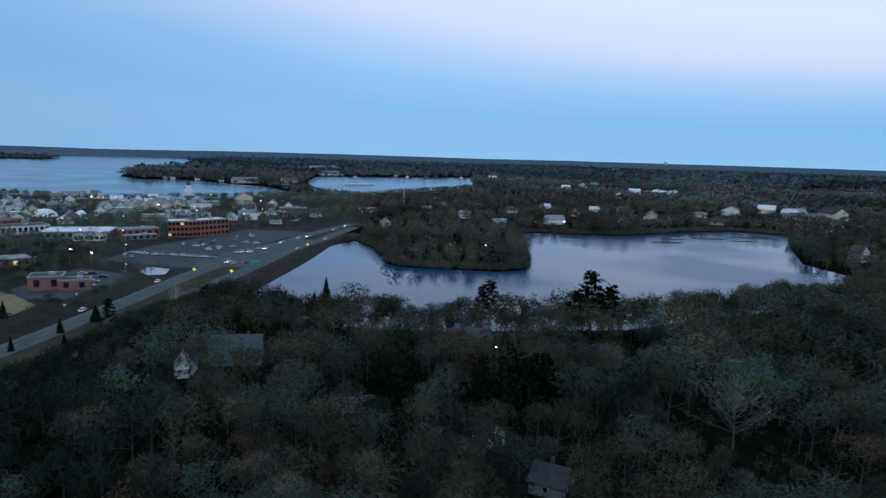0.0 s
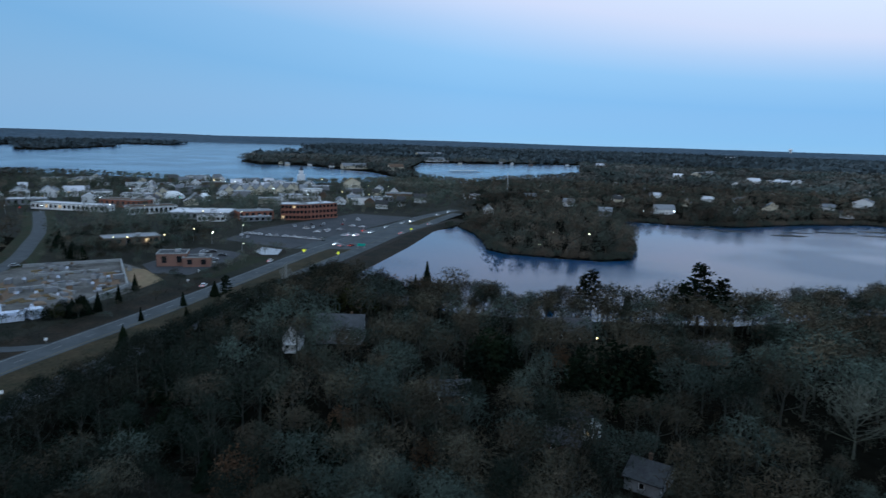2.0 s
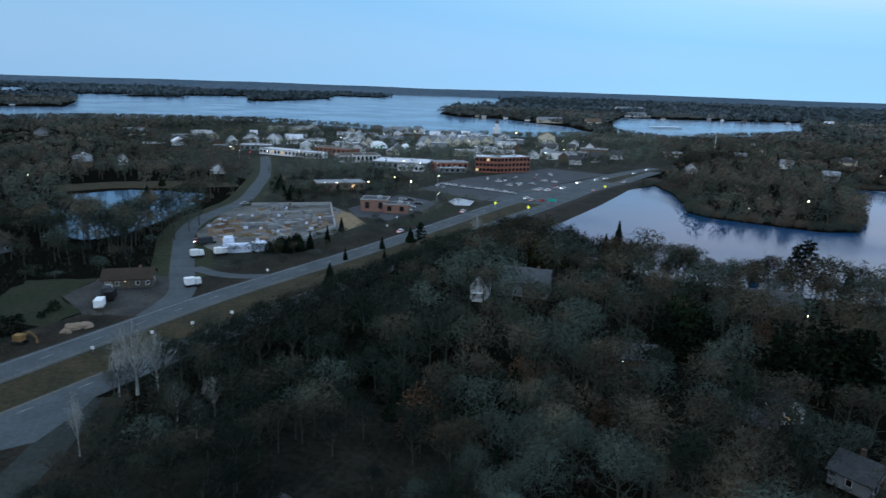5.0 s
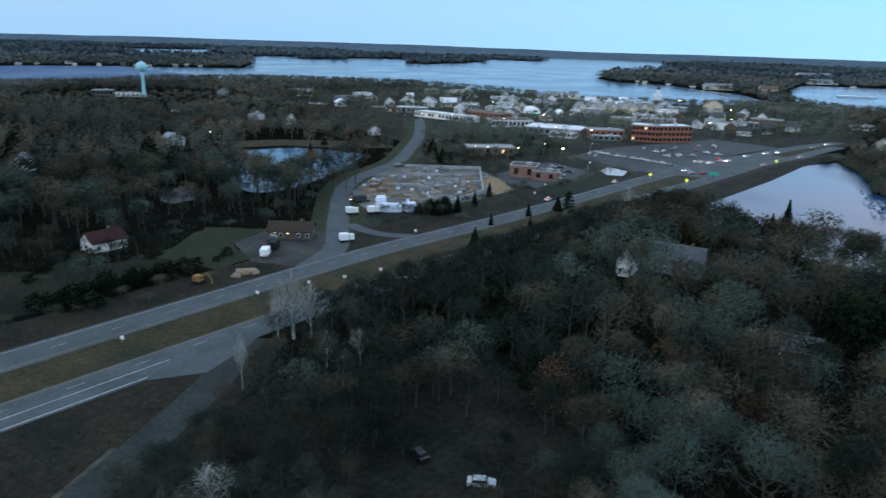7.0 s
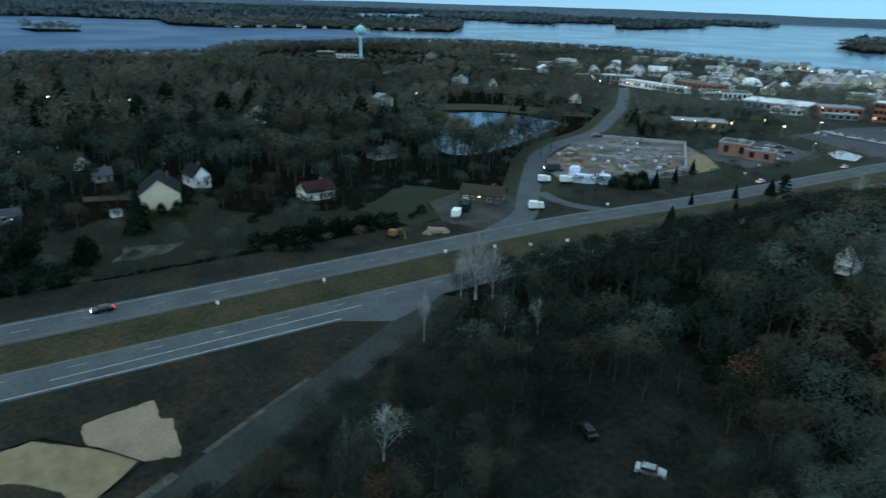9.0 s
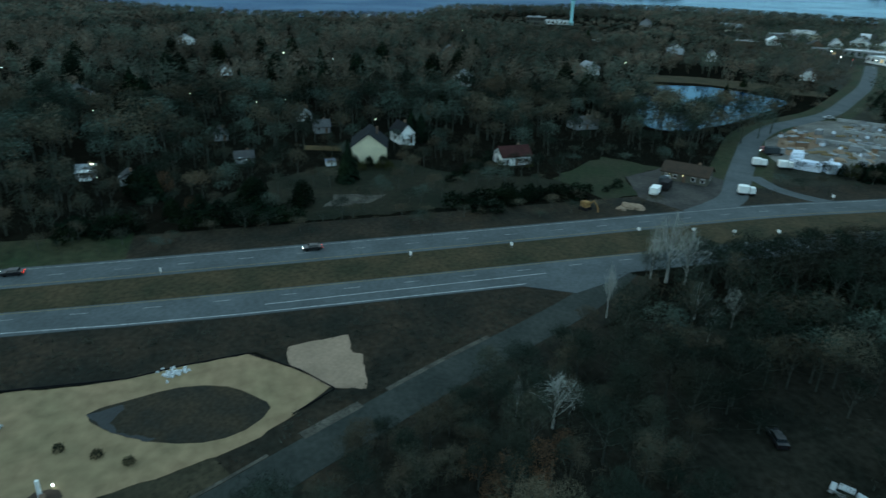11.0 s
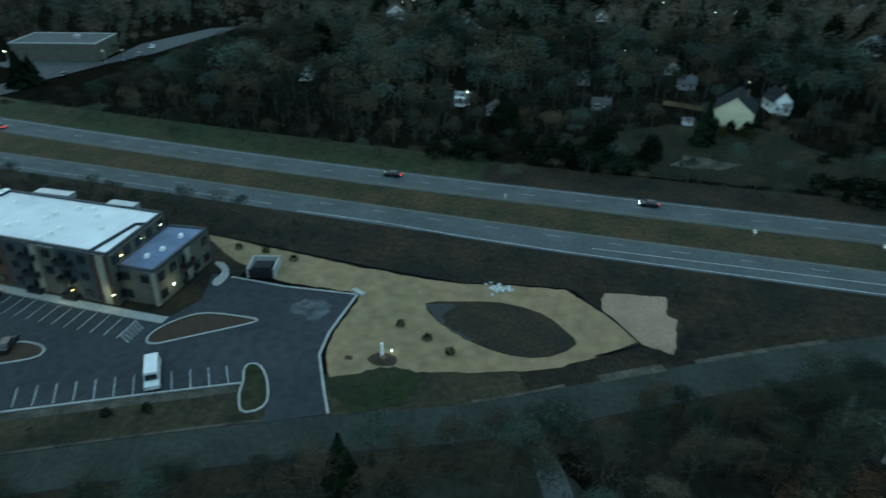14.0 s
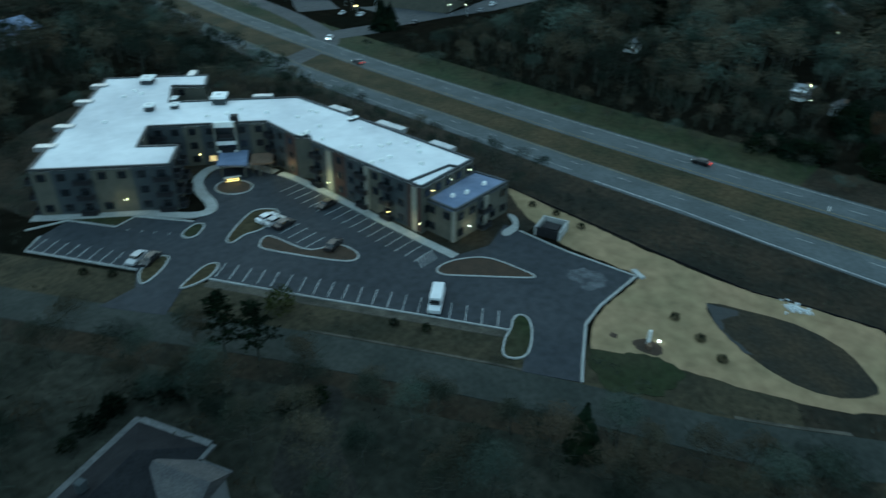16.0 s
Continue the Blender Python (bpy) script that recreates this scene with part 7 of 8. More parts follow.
TONES = [M_TWIG, M_TWIG_GREY, M_TWIG_DARK, M_TWIG_BROWN, M_TWIG, M_TWIG_DARK]
FORMS = [(5.4, 11, 0.0), (6.2, 12, 0.1), (4.6, 10, 0.25), (5.8, 11, 0.05), (5.2, 12, 0.15), (6.8, 12, 0.0)]
NEAR_TREES = [bare_tree(100 + i, 14.0, s, u, 6, 22, up, 0.06, 2300, 0.095, 0.060) for i, (s, u, up) in enumerate(FORMS)]
MIDDLE = [bare_tree(100 + i, 14.0, s, 9, 5, 8, up, 0.10, 560, 0.20, 0.075) for i, (s, u, up) in enumerate(FORMS)]
VARIANTS = [bare_tree(100 + i, 14.0, s, 6, 4, 8, up, 0.16, 370, 0.33, 0.085) for i, (s, u, up) in enumerate(FORMS)]
V_MESH = [(tri_mesh("trunk", w, M_BARK), tri_mesh("crown", c, m)) for (w, c), m in zip(NEAR_TREES, TONES)]

# near woods
x, y, r = scatter(22, 330, 9.6, 3)
d = room(x, y)
dist = np.hypot(x, y)
home = homes_gap(x, y)
keep = (d > 0.5) & (home > 0.3)
thin = (gap_to(FRONTAGE, x, y) < 22) & (y < -5) & (r.rand(len(x)) < 0.5)
yards = ((x < -165) & (y > -60) & (y < 110) & (x > -260) & (r.rand(len(x)) < 0.2)) | ((np.hypot(x, y) < 75) & (r.rand(len(x)) < 0.4))
keep &= ~thin & ~yards & (np.hypot(x - 70, y - 148) > 13) & (np.hypot(x - 17, y - 158) > 9) & (np.hypot(x + 11, y - 168) > 7)
x, y, d, dist, home = x[keep], y[keep], d[keep], dist[keep], home[keep]
hgt = np.minimum(r.uniform(10.5, 18.5, len(x)), 2.2 + 0.33 * np.clip(d, 0, 100))
hgt = np.where(gap_to(POND, x, y, True) < 30, np.maximum(hgt, np.minimum(r.uniform(6, 11, len(x)), 5 + 0.2 * np.clip(d, 0, 99))), hgt)
hgt = np.minimum(hgt, np.where(x > -110, 5.5, 4.8) + np.where(x > -110, 0.55, 0.8) * np.clip(home, 0, 99))
street_side = (gap_to(FRONTAGE, x, y) < 40) & (y > -5) & (x > -122)
hgt = np.where(street_side, np.maximum(hgt, np.minimum(r.uniform(8, 14, len(x)), 4.5 + 0.5 * np.clip(d, 0, 99))), hgt)
hug = (gap_to(NEAR_LANES, x, y) < gap_to(FAR_LANES, x, y)) & (y > 88) & (y < 292) & (x > -125)
hgt = np.where(hug, np.maximum(hgt, np.minimum(r.uniform(9, 16, len(x)), 6.8 + 0.28 * np.clip(d, 0, 99))), hgt)
hgt = np.where((np.abs(x - 66) < 17) & (y > 112) & (y < 150), np.minimum(hgt, r.uniform(4.5, 8, len(x))), hgt)
hgt = np.where((hgt < 4.0), r.uniform(2.5, 4.5, len(x)), hgt)
# a dense edge along the near lanes
edge = [(px + r.uniform(-1.5, 1.5), py + r.uniform(-1.5, 1.5), lift) for off_, lift in ((-8.5, 8.2), (-12.5, 10.0), (-16.5, 11.0)) for px, py, _ in along(offset(NEAR_LANES, off_), 5.2) if 96 < py < 296]
x, y = np.append(x, [p[0] for p in edge]), np.append(y, [p[1] for p in edge])
hgt, d = np.append(hgt, [p[2] * r.uniform(0.85, 1.12) * (1.0 if p[1] < 235 else 1.0 - 0.5 * (p[1] - 235) / 60) for p in edge]), np.append(d, np.full(len(edge), 5.0))
cl = [(-284 + 3.6 * i + 2.0 * math.sin(i * 3.1), 197 - 0.9 * i + 2.5 * math.cos(i * 5.3)) for i in range(13)] + [(-252, 240), (-257, 249), (-263, 260), (-268, 268), (-246, 231), (-249, 222), (-243, 206), (-221, 214), (-227, 226), (-215, 200), (-233, 214), (-226, 204), (-219, 192), (-230, 172), (-241, 170), (-249, 170), (-256, 174), (-227, 186), (-234, 192), (-222, 180), (-231, 182), (-238, 196), (-233, 196), (-226, 190), (-219, 184), (-240, 204), (-212, 176), (-236, 186), (-228, 180), (-246, 214), (-222, 174), (-250, 190), (-258, 198), (-244, 180), (-206, 168), (-254, 222)]
x, y = np.append(x, [p[0] for p in cl]), np.append(y, [p[1] for p in cl])
hgt, d = np.append(hgt, r.uniform(12, 17, len(cl))), np.append(d, np.full(len(cl), 5.0))
gx, gy = r.uniform(-300, -190, 260), r.uniform(290, 425, 260)
ok = inside([(-252, 305), (-300, 362), (-236, 425), (-197, 385), (-200, 356), (-198, 300), (-225, 300)], gx, gy) & (homes_gap(gx, gy) > 0.8) & (gap_to(SIDE_ROAD, gx, gy) > 8)
x, y = np.append(x, gx[ok]), np.append(y, gy[ok])
hgt, d = np.append(hgt, r.uniform(4.5, 9, ok.sum())), np.append(d, np.full(ok.sum(), 5.0))
few = [(-174 - 46 * u + 9 * math.sin(40 * u), -14 + 118 * ((u * 7.3) % 1), 5.5 + 3.5 * ((u * 13.7) % 1)) for u in np.linspace(0.02, 0.98, 34)]
few = [p for p in few if homes_gap(np.array([p[0]]), np.array([p[1]]))[0] > 3]
few += [(-199, 92, 7), (-201, 99, 6), (-211, 57, 7), (-236, 60, 8), (-226, 40, 7), (-214, 104, 8), (-186, 60, 6), (-192, 76, 7), (-180, 92, 6), (-198, 30, 6), (-203, 58, 7), (-184, -4, 6), (-178, 50, 5), (-196, 14, 7), (-187, 84, 6), (-60, -11, 8), (-57, -17, 7), (-63.4, -6.5, 7.5), (-50.5, -33, 6), (-46, -44, 7), (-43, -51, 6.5), (-65.6, -1, 7), (-49.6, -28.5, 7), (-41, -63, 7), (-55, -6, 9), (-50, -18, 9), (-25, -84, 8), (-18, -92, 9), (-24, -98, 7), (-12, -100, 10), (-8, -88, 9)]
x, y = np.append(x, [p[0] for p in few]), np.append(y, [p[1] for p in few])
hgt, d = np.append(hgt, [p[2] for p in few]), np.append(d, np.full(len(few), 5.0))
# a screen of tall trees along the near lake shore
shore = [(px + r.uniform(-1.5, 1.5), py + r.uniform(-1.5, 1.5), lift) for off_, gap_, lift in ((-3.0, 6.5, 12.5), (-9.0, 6.0, 13.0), (-15.0, 7.0, 12.0))
         for px, py, _ in along(offset([(-84, 272), (-50, 249), (6, 245), (75, 254), (142, 287), (200, 317), (240, 350)], off_), gap_)]
shore = [p for p in shore if homes_gap(np.array([p[0]]), np.array([p[1]]))[0] > 0]
n_shore = len(x)
x, y = np.append(x, [p[0] for p in shore]), np.append(y, [p[1] for p in shore])
hgt, d = np.append(hgt, [p[2] * r.uniform(0.7, 1.25) for p in shore]), np.append(d, np.full(len(shore), 5.0))
# thin grey trees on the slope below the side street
slope = [(-62 + 40 * u + r.uniform(-9, 9), 2 - 82 * u + r.uniform(-4, 4)) for u in np.linspace(0, 1, 20)]
slope = [p for p in slope if gap_to(FRONTAGE, np.array([p[0]]), np.array([p[1]]))[0] > 6 and homes_gap(np.array([p[0]]), np.array([p[1]]))[0] > 2]
x, y = np.append(x, [p[0] for p in slope]), np.append(y, [p[1] for p in slope])
hgt, d = np.append(hgt, r.uniform(6.5, 10.5, len(slope))), np.append(d, np.full(len(slope), 5.0))
brake = [(r.uniform(-100, -30), r.uniform(4, 66)) for _ in range(150)]
brake = [p for p in brake if inside([(-100, 50), (-86, 24), (-68, 2), (-36, 10), (-30, 62), (-60, 56), (-96, 66)], np.array([p[0]]), np.array([p[1]]))[0] and gap_to(FRONTAGE, np.array([p[0]]), np.array([p[1]]))[0] > 6
         and not inside(DRIVE, np.array([p[0]]), np.array([p[1]]))[0]][:52]
x, y = np.append(x, [p[0] for p in brake]), np.append(y, [p[1] for p in brake])
hgt, d = np.append(hgt, r.uniform(3.5, 8.0, len(brake))), np.append(d, np.full(len(brake), 5.0))
# the hollow is wooded up to a small clearing with two cars
glade = [(-71, 83), (-56, 97), (-45, 90), (-32, 66), (-40, 50), (-55, 58), (-64, 68)]
hollow = [(-99 + 72 * r.rand(), 52 + 66 * r.rand()) for _ in range(330)]
hollow = [p for p in hollow if inside([(-100, 74), (-82, 58), (-66, 52), (-26, 70), (-24, 100), (-50, 118), (-84, 108)], np.array([p[0]]), np.array([p[1]]))[0]
          and not inside(glade, np.array([p[0]]), np.array([p[1]]))[0] and gap_to(glade, np.array([p[0]]), np.array([p[1]]), True)[0] > 2.5 and gap_to(FRONTAGE, np.array([p[0]]), np.array([p[1]]))[0] > 9]
hollow = [p for i, p in enumerate(hollow) if all(math.hypot(p[0] - q[0], p[1] - q[1]) > 4.3 for q in hollow[:i])]
x, y = np.append(x, [p[0] for p in hollow]), np.append(y, [p[1] for p in hollow])
hgt, d = np.append(hgt, r.uniform(7.5, 12.5, len(hollow))), np.append(d, np.full(len(hollow), 5.0))
# woods close in on the near lanes south of the apartment block
south = [(px + r.uniform(-3, 3), py + r.uniform(-3, 3)) for off_ in (-10, -16, -22, -29, -36) for px, py, _ in along(offset(NEAR_LANES, off_), 6.5) if -345 < py < -205 or (off_ < -15 and -205 < py < -150)]
south = [p for p in south if not inside(FOOT, np.array([p[0]]), np.array([p[1]]))[0] and gap_to(FOOT, np.array([p[0]]), np.array([p[1]]), True)[0] > 5]
x, y = np.append(x, [p[0] for p in south]), np.append(y, [p[1] for p in south])
hgt, d = np.append(hgt, r.uniform(7, 12, len(south))), np.append(d, np.full(len(south), 5.0))
strip = [(px + r.uniform(-2, 2), py) for off_ in (-11, -17) for px, py, _ in along(offset(NEAR_LANES, off_), 7.0) if -185 < py < -70]
x, y = np.append(x, [p[0] for p in strip]), np.append(y, [p[1] for p in strip])
hgt, d = np.append(hgt, r.uniform(3.5, 6.5, len(strip))), np.append(d, np.full(len(strip), 5.0))
dist = np.hypot(x, y)
near_order = np.argsort(dist)
solo = np.zeros(len(x), bool)
solo[near_order[:290]] = True
solo[n_shore:n_shore + 72:2] = True
az = np.degrees(np.arctan2(-x, y))
pale, dim = np.array([0, 1, 3, 4, 1, 3]), np.array([0, 2, 5, 2, 2, 5])
which = r.randint(0, len(VARIANTS), len(x))
# grey and brown kinds eastward, dark ones along the highway: brightness put into colour
which = np.where((az < 23) & (r.rand(len(x)) < 0.85), pale[which], np.where((az > 24) & (az < 66) & (x > -125) & (r.rand(len(x)) < 0.85), dim[which], which))
turn = r.uniform(0, 6.28, len(x))
rt = random.Random(77)
for i in np.nonzero(solo)[0]:
    s = hgt[i] / 14.0
    wide = max(s, 0.55)
    plant("tree", "bare grey-brown deciduous tree in leafless woods", "tree", *V_MESH[which[i]], pose(x[i], y[i], 0, 0, 0, math.degrees(turn[i])) @ Matrix.Diagonal((wide, wide, s, 1)), "bare trees")
tw_all, wd_all = [[] for _ in VARIANTS], []
for table, zone in ((MIDDLE, ~solo & (dist < 195)), (VARIANTS, ~solo & (dist >= 195))):
    for v, (w, c) in enumerate(table):
        k = zone & (which == v)
        s = hgt[k] / 14.0
        wide = np.maximum(s, 0.5)
        tw_all[v].append(spread_copies(c, x[k], y[k], wide, turn[k], s))
        wd_all.append(spread_copies(w, x[k], y[k], wide, turn[k], s))
woods = tagged(new("woodland"), "leafless grey-brown woods beyond the near trees", "woods", kind="stuff")
for tone, arr in zip(TONES, tw_all):
    part("crowns", tri_mesh("crowns", np.concatenate(arr), tone), None, woods)
part("trunks", tri_mesh("trunks", np.concatenate(wd_all), M_BARK), None, woods)


def coarse_crown(seed, h, spread, n, length, width, trunk=True):
    """A far crown: short sprays laid over a few uneven lobes."""
    r = random.Random(seed)
    out = []
    lobes = [(r.uniform(0, 6.2832), r.uniform(0.0, 0.55), r.uniform(0.5, 0.78), r.uniform(-0.12, 0.16)) for _ in range(5)] + [(0.0, 0.0, 0.8, 0.12)]
    for k in range(n):
        la, lr, ls, lz = lobes[k % 6]
        a, e = r.uniform(0, 6.2832), math.asin(r.uniform(-0.85, 1))
        s = ls * (1.0 - 0.3 * r.random() ** 2)
        d = np.array((math.cos(e) * math.cos(a), math.cos(e) * math.sin(a), math.sin(e)))
        q = np.array((spread * (lr * math.cos(la) + s * d[0]), spread * (lr * math.sin(la) + s * d[1]), h * (0.56 + lz + 0.40 * s * d[2])))
        run = np.cross(d, (r.gauss(0, 1), r.gauss(0, 1), r.gauss(0, 1)))
        run = run / (np.linalg.norm(run) + 1e-6) + d * r.uniform(-0.1, 0.6)
        out.append(blade(q - run * length * 0.5, q + run * length * 0.5, width * r.uniform(0.6, 1.3), r, d))
    if trunk:
        out += tube_tris((0, 0, 0), (0, 0, h * 0.6), 0.25, 0.12)
    return np.array(out)


def broad_woods(name, label, rmin, rmax, step, seed, n, length, width, hlo, hhi, spread, material, az0=-48, az1=178):
    x, y, r = scatter(rmin, rmax, step, seed, az0, az1)
    d = room(x, y)
    home = homes_gap(x, y)
    keep = (d > 1.0) & (home > 0.5)
    keep &= ~(inside(TOWN, x, y) & (r.rand(len(x)) < 0.3))
    x, y, d, home = x[keep], y[keep], d[keep], home[keep]
    hh = np.minimum(r.uniform(hlo, hhi, len(x)), 3.0 + 0.33 * np.clip(d, 0, 100))
    hh = np.minimum(hh, 5.0 + 0.4 * np.clip(home, 0, 100))
    hh = np.where(inside(TOWN, x, y), np.minimum(np.maximum(hh, r.uniform(5, 10, len(x))), 12), hh)
    hh = np.where(gap_to(POND_BANK, x, y, True) < 30, np.maximum(hh, r.uniform(12, 16, len(x))), hh)
    shore = np.minimum(gap_to(WIDE_LAKE[:14], x, y), gap_to(BAY[:7], x, y))
    hh = np.minimum(hh, 9.0 + 0.05 * shore)
    hh = np.where(np.hypot(x + 680, y - 368) < 110, np.minimum(hh, 5.0), hh)
    for sx, sy in SEEN:
        k = 66.0 / math.hypot(sx, sy)
        ux, uy = sx / math.hypot(sx, sy), sy / math.hypot(sx, sy)
        down, side = sx * ux + sy * uy - (x * ux + y * uy), np.abs(-(x - sx) * uy + (y - sy) * ux)
        hh = np.where((down > -4) & (down < 95) & (side < 9), np.minimum(hh, 1.5 + np.maximum(down, 0) * k), hh)
    vv = r.randint(0, 5, len(x))
    out = []
    for v in range(5):
        k = vv == v
        tri = coarse_crown(seed * 10 + v, 14.0, spread, n, length, width, rmin < 900)
        out.append(spread_copies(tri, x[k], y[k], np.maximum(hh[k] / 14.0, 0.6), r.uniform(0, 6.28, k.sum()), hh[k] / 14.0))
    return tagged(part(name, tri_mesh(name, np.concatenate(out), material), None), label, "woods", kind="stuff")


# towards the town a hazy brightness is put into paler twigs
for az0, az1, wood, lab in ((-48, 7, M_MIDTWIG, "grey-brown leafless woods round the lake"), (7, 40, M_LIGHTWOOD, "pale olive leafless woods round the town"), (40, 178, M_MIDTWIG, "grey-brown leafless woods west of the highway")):
    broad_woods("woodland", lab, 330, 620, 10.5, 4, 104, 1.7, 0.55, 9, 17, 5.6, wood, az0, az1)
    broad_woods("woodland", lab + ", farther off", 620, 1000, 12.0, 5, 44, 2.6, 1.2, 9, 17, 6.4, wood, az0, az1)
# the two farthest rings carry air haze in their twig colours
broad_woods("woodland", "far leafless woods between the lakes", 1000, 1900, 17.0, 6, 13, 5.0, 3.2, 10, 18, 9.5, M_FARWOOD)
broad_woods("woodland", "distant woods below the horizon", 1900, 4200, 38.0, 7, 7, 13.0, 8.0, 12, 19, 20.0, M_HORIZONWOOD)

x, y, r = scatter(420, 930, 8.5, 14)
ok = inside(TOWN, x, y) & (room(x, y) > 0.5) & (homes_gap(x, y) > 0.2) & (r.rand(len(x)) < 0.40)
x, y = x[ok], y[ok]
hh = r.uniform(4, 10, len(x)) * np.where(x < -400, 1.25, 1.0)
town_trees = [spread_copies(coarse_crown(950 + v, 14.0, 5.0, 48, 2.2, 0.9), x[v::3], y[v::3], np.maximum(hh[v::3] / 14, 0.5), r.uniform(0, 6.28, len(x[v::3])), hh[v::3] / 14) for v in range(3)]
tagged(part("woodland", tri_mesh("woodland", np.concatenate(town_trees), M_TOWNTWIG), None), "bare garden and street trees between town roofs", "trees", kind="stuff")

# understorey: saplings and thickets between the trunks
x, y, r = scatter(45, 345, 6.2, 12)
d = room(x, y)
ok = (d > 0.3) & ((np.hypot(x, y) < 240) | (gap_to([(-84, 272), (-50, 249), (6, 245), (75, 254), (142, 287), (200, 317), (240, 350)], x, y) < 14)) & (homes_gap(x, y) > 0.3) & ~((gap_to(FRONTAGE, x, y) < 14) & (y < -5) & (r.rand(len(x)) < 0.5)) & (r.rand(len(x)) < 0.8)
x, y, d = x[ok], y[ok], d[ok]
hh = np.minimum(r.uniform(2.5, 6.5, len(x)), 1.8 + 0.3 * np.clip(d, 0, 99))
out = []
vv = r.randint(0, 4, len(x))
for v in range(4):
    k = vv == v
    tri = coarse_crown(900 + v, 14.0, 7.0, 46, 3.4, 0.40)
    tri[..., 2] = tri[..., 2] * 1.15 - 1.6
    out.append(spread_copies(np.maximum(tri, [-99, -99, 0.0]), x[k], y[k], np.maximum(hh[k] / 14.0, 0.2), r.uniform(0, 6.28, k.sum()), hh[k] / 14.0))
tagged(part("thicket", tri_mesh("thicket", np.concatenate(out), M_TWIG), None), "bare saplings and thickets under the trees", "undergrowth", kind="stuff")

# bushes and leaning saplings along the lake's far banks
r = np.random.RandomState(33)
ring = LAKE[5:22]
spots = [(ax + (bx - ax) * u, ay + (by - ay) * u) for (ax, ay), (bx, by) in zip(ring, ring[1:]) for u in np.arange(0, 1, 1.15 / max(math.hypot(bx - ax, by - ay), 1))]
x, y = (np.array(v) for v in zip(*spots))
x, y = np.tile(x, 6) + r.uniform(-9, 9, 6 * len(x)), np.tile(y, 6) + r.uniform(-9, 9, 6 * len(y))
ok = (~inside(LAKE, x, y)) & (gap_to(NEAR_LANES, x, y) > 8) & (homes_gap(x, y) > 0)
x, y = x[ok], y[ok]
hh = r.uniform(2.0, 4.6, len(x)) + 0.25 * gap_to(LAKE, x, y, True)
out = []
for v in range(3):
    tri = coarse_crown(960 + v, 14.0, 7.0, 40, 3.0, 0.9, False)
    tri[..., 2] = np.maximum(tri[..., 2] * 1.25 - 3.6, 0.0)
    out.append(spread_copies(tri, x[v::3], y[v::3], hh[v::3] / 14, r.uniform(0, 6.28, len(x[v::3])), hh[v::3] / 14))
tagged(part("thicket", tri_mesh("thicket", np.concatenate(out), M_MIDTWIG), None), "leafless shrubs leaning over the lake's banks", "bushes", kind="stuff")

# bare bushes on the rough ground beside the highway
ZONE = [(-128, -135), (-124, -60), (-116, 56), (-106, 54), (-93, 24), (-88, 10), (-94, 14.5), (-108.5, 2), (-105.8, -22), (-110.6, -70), (-116, -130)]
r = np.random.RandomState(21)
x, y = r.uniform(-128, -40, 3800), r.uniform(-135, 60, 3800)
strip = gap_to(FRONTAGE, x, y)
ok = (inside(ZONE, x, y) & ~inside(STRAW, x, y) & ~inside(SAND_PLOT, x, y) & (r.rand(3800) < 0.5)) | ((strip > 4.6) & (strip < 9.0) & ~inside(LOT, x, y) & ~inside(STRAW, x, y) & (r.rand(3800) < 0.25))
ok &= (gap_to(NEAR_LANES, x, y) > 9.5) & (strip > 4.6)
x, y = x[ok], y[ok]
hh = r.uniform(0.5, 1.7, len(x))
bush = coarse_crown(970, 14.0, 9.0, 34, 4.6, 0.8)
bush[..., 2] = np.maximum(bush[..., 2] * 1.2 - 3.0, 0.0)
tagged(part("thicket", tri_mesh("thicket", spread_copies(bush, x, y, hh / 14 * 1.4, r.uniform(0, 6.28, len(x)), hh / 14), M_BRUSH), None), "low dead bushes on rough ground by the highway", "bushes", kind="stuff")

# firs, spruces and pines
FIRS = [tuple(tri_mesh(n, a, m) for n, a, m in zip(("trunk", "crown"), fir_tree(200 + i, 12.0, s, 17, 0.3), (M_BARK, M_NEEDLE))) for i, s in enumerate((2.4, 3.0, 3.6))]
PINES = [tuple(tri_mesh(n, a, m) for n, a, m in zip(("trunk", "crown"), pine_tree(220 + i), (M_BARK, M_NEEDLE))) for i in range(2)]
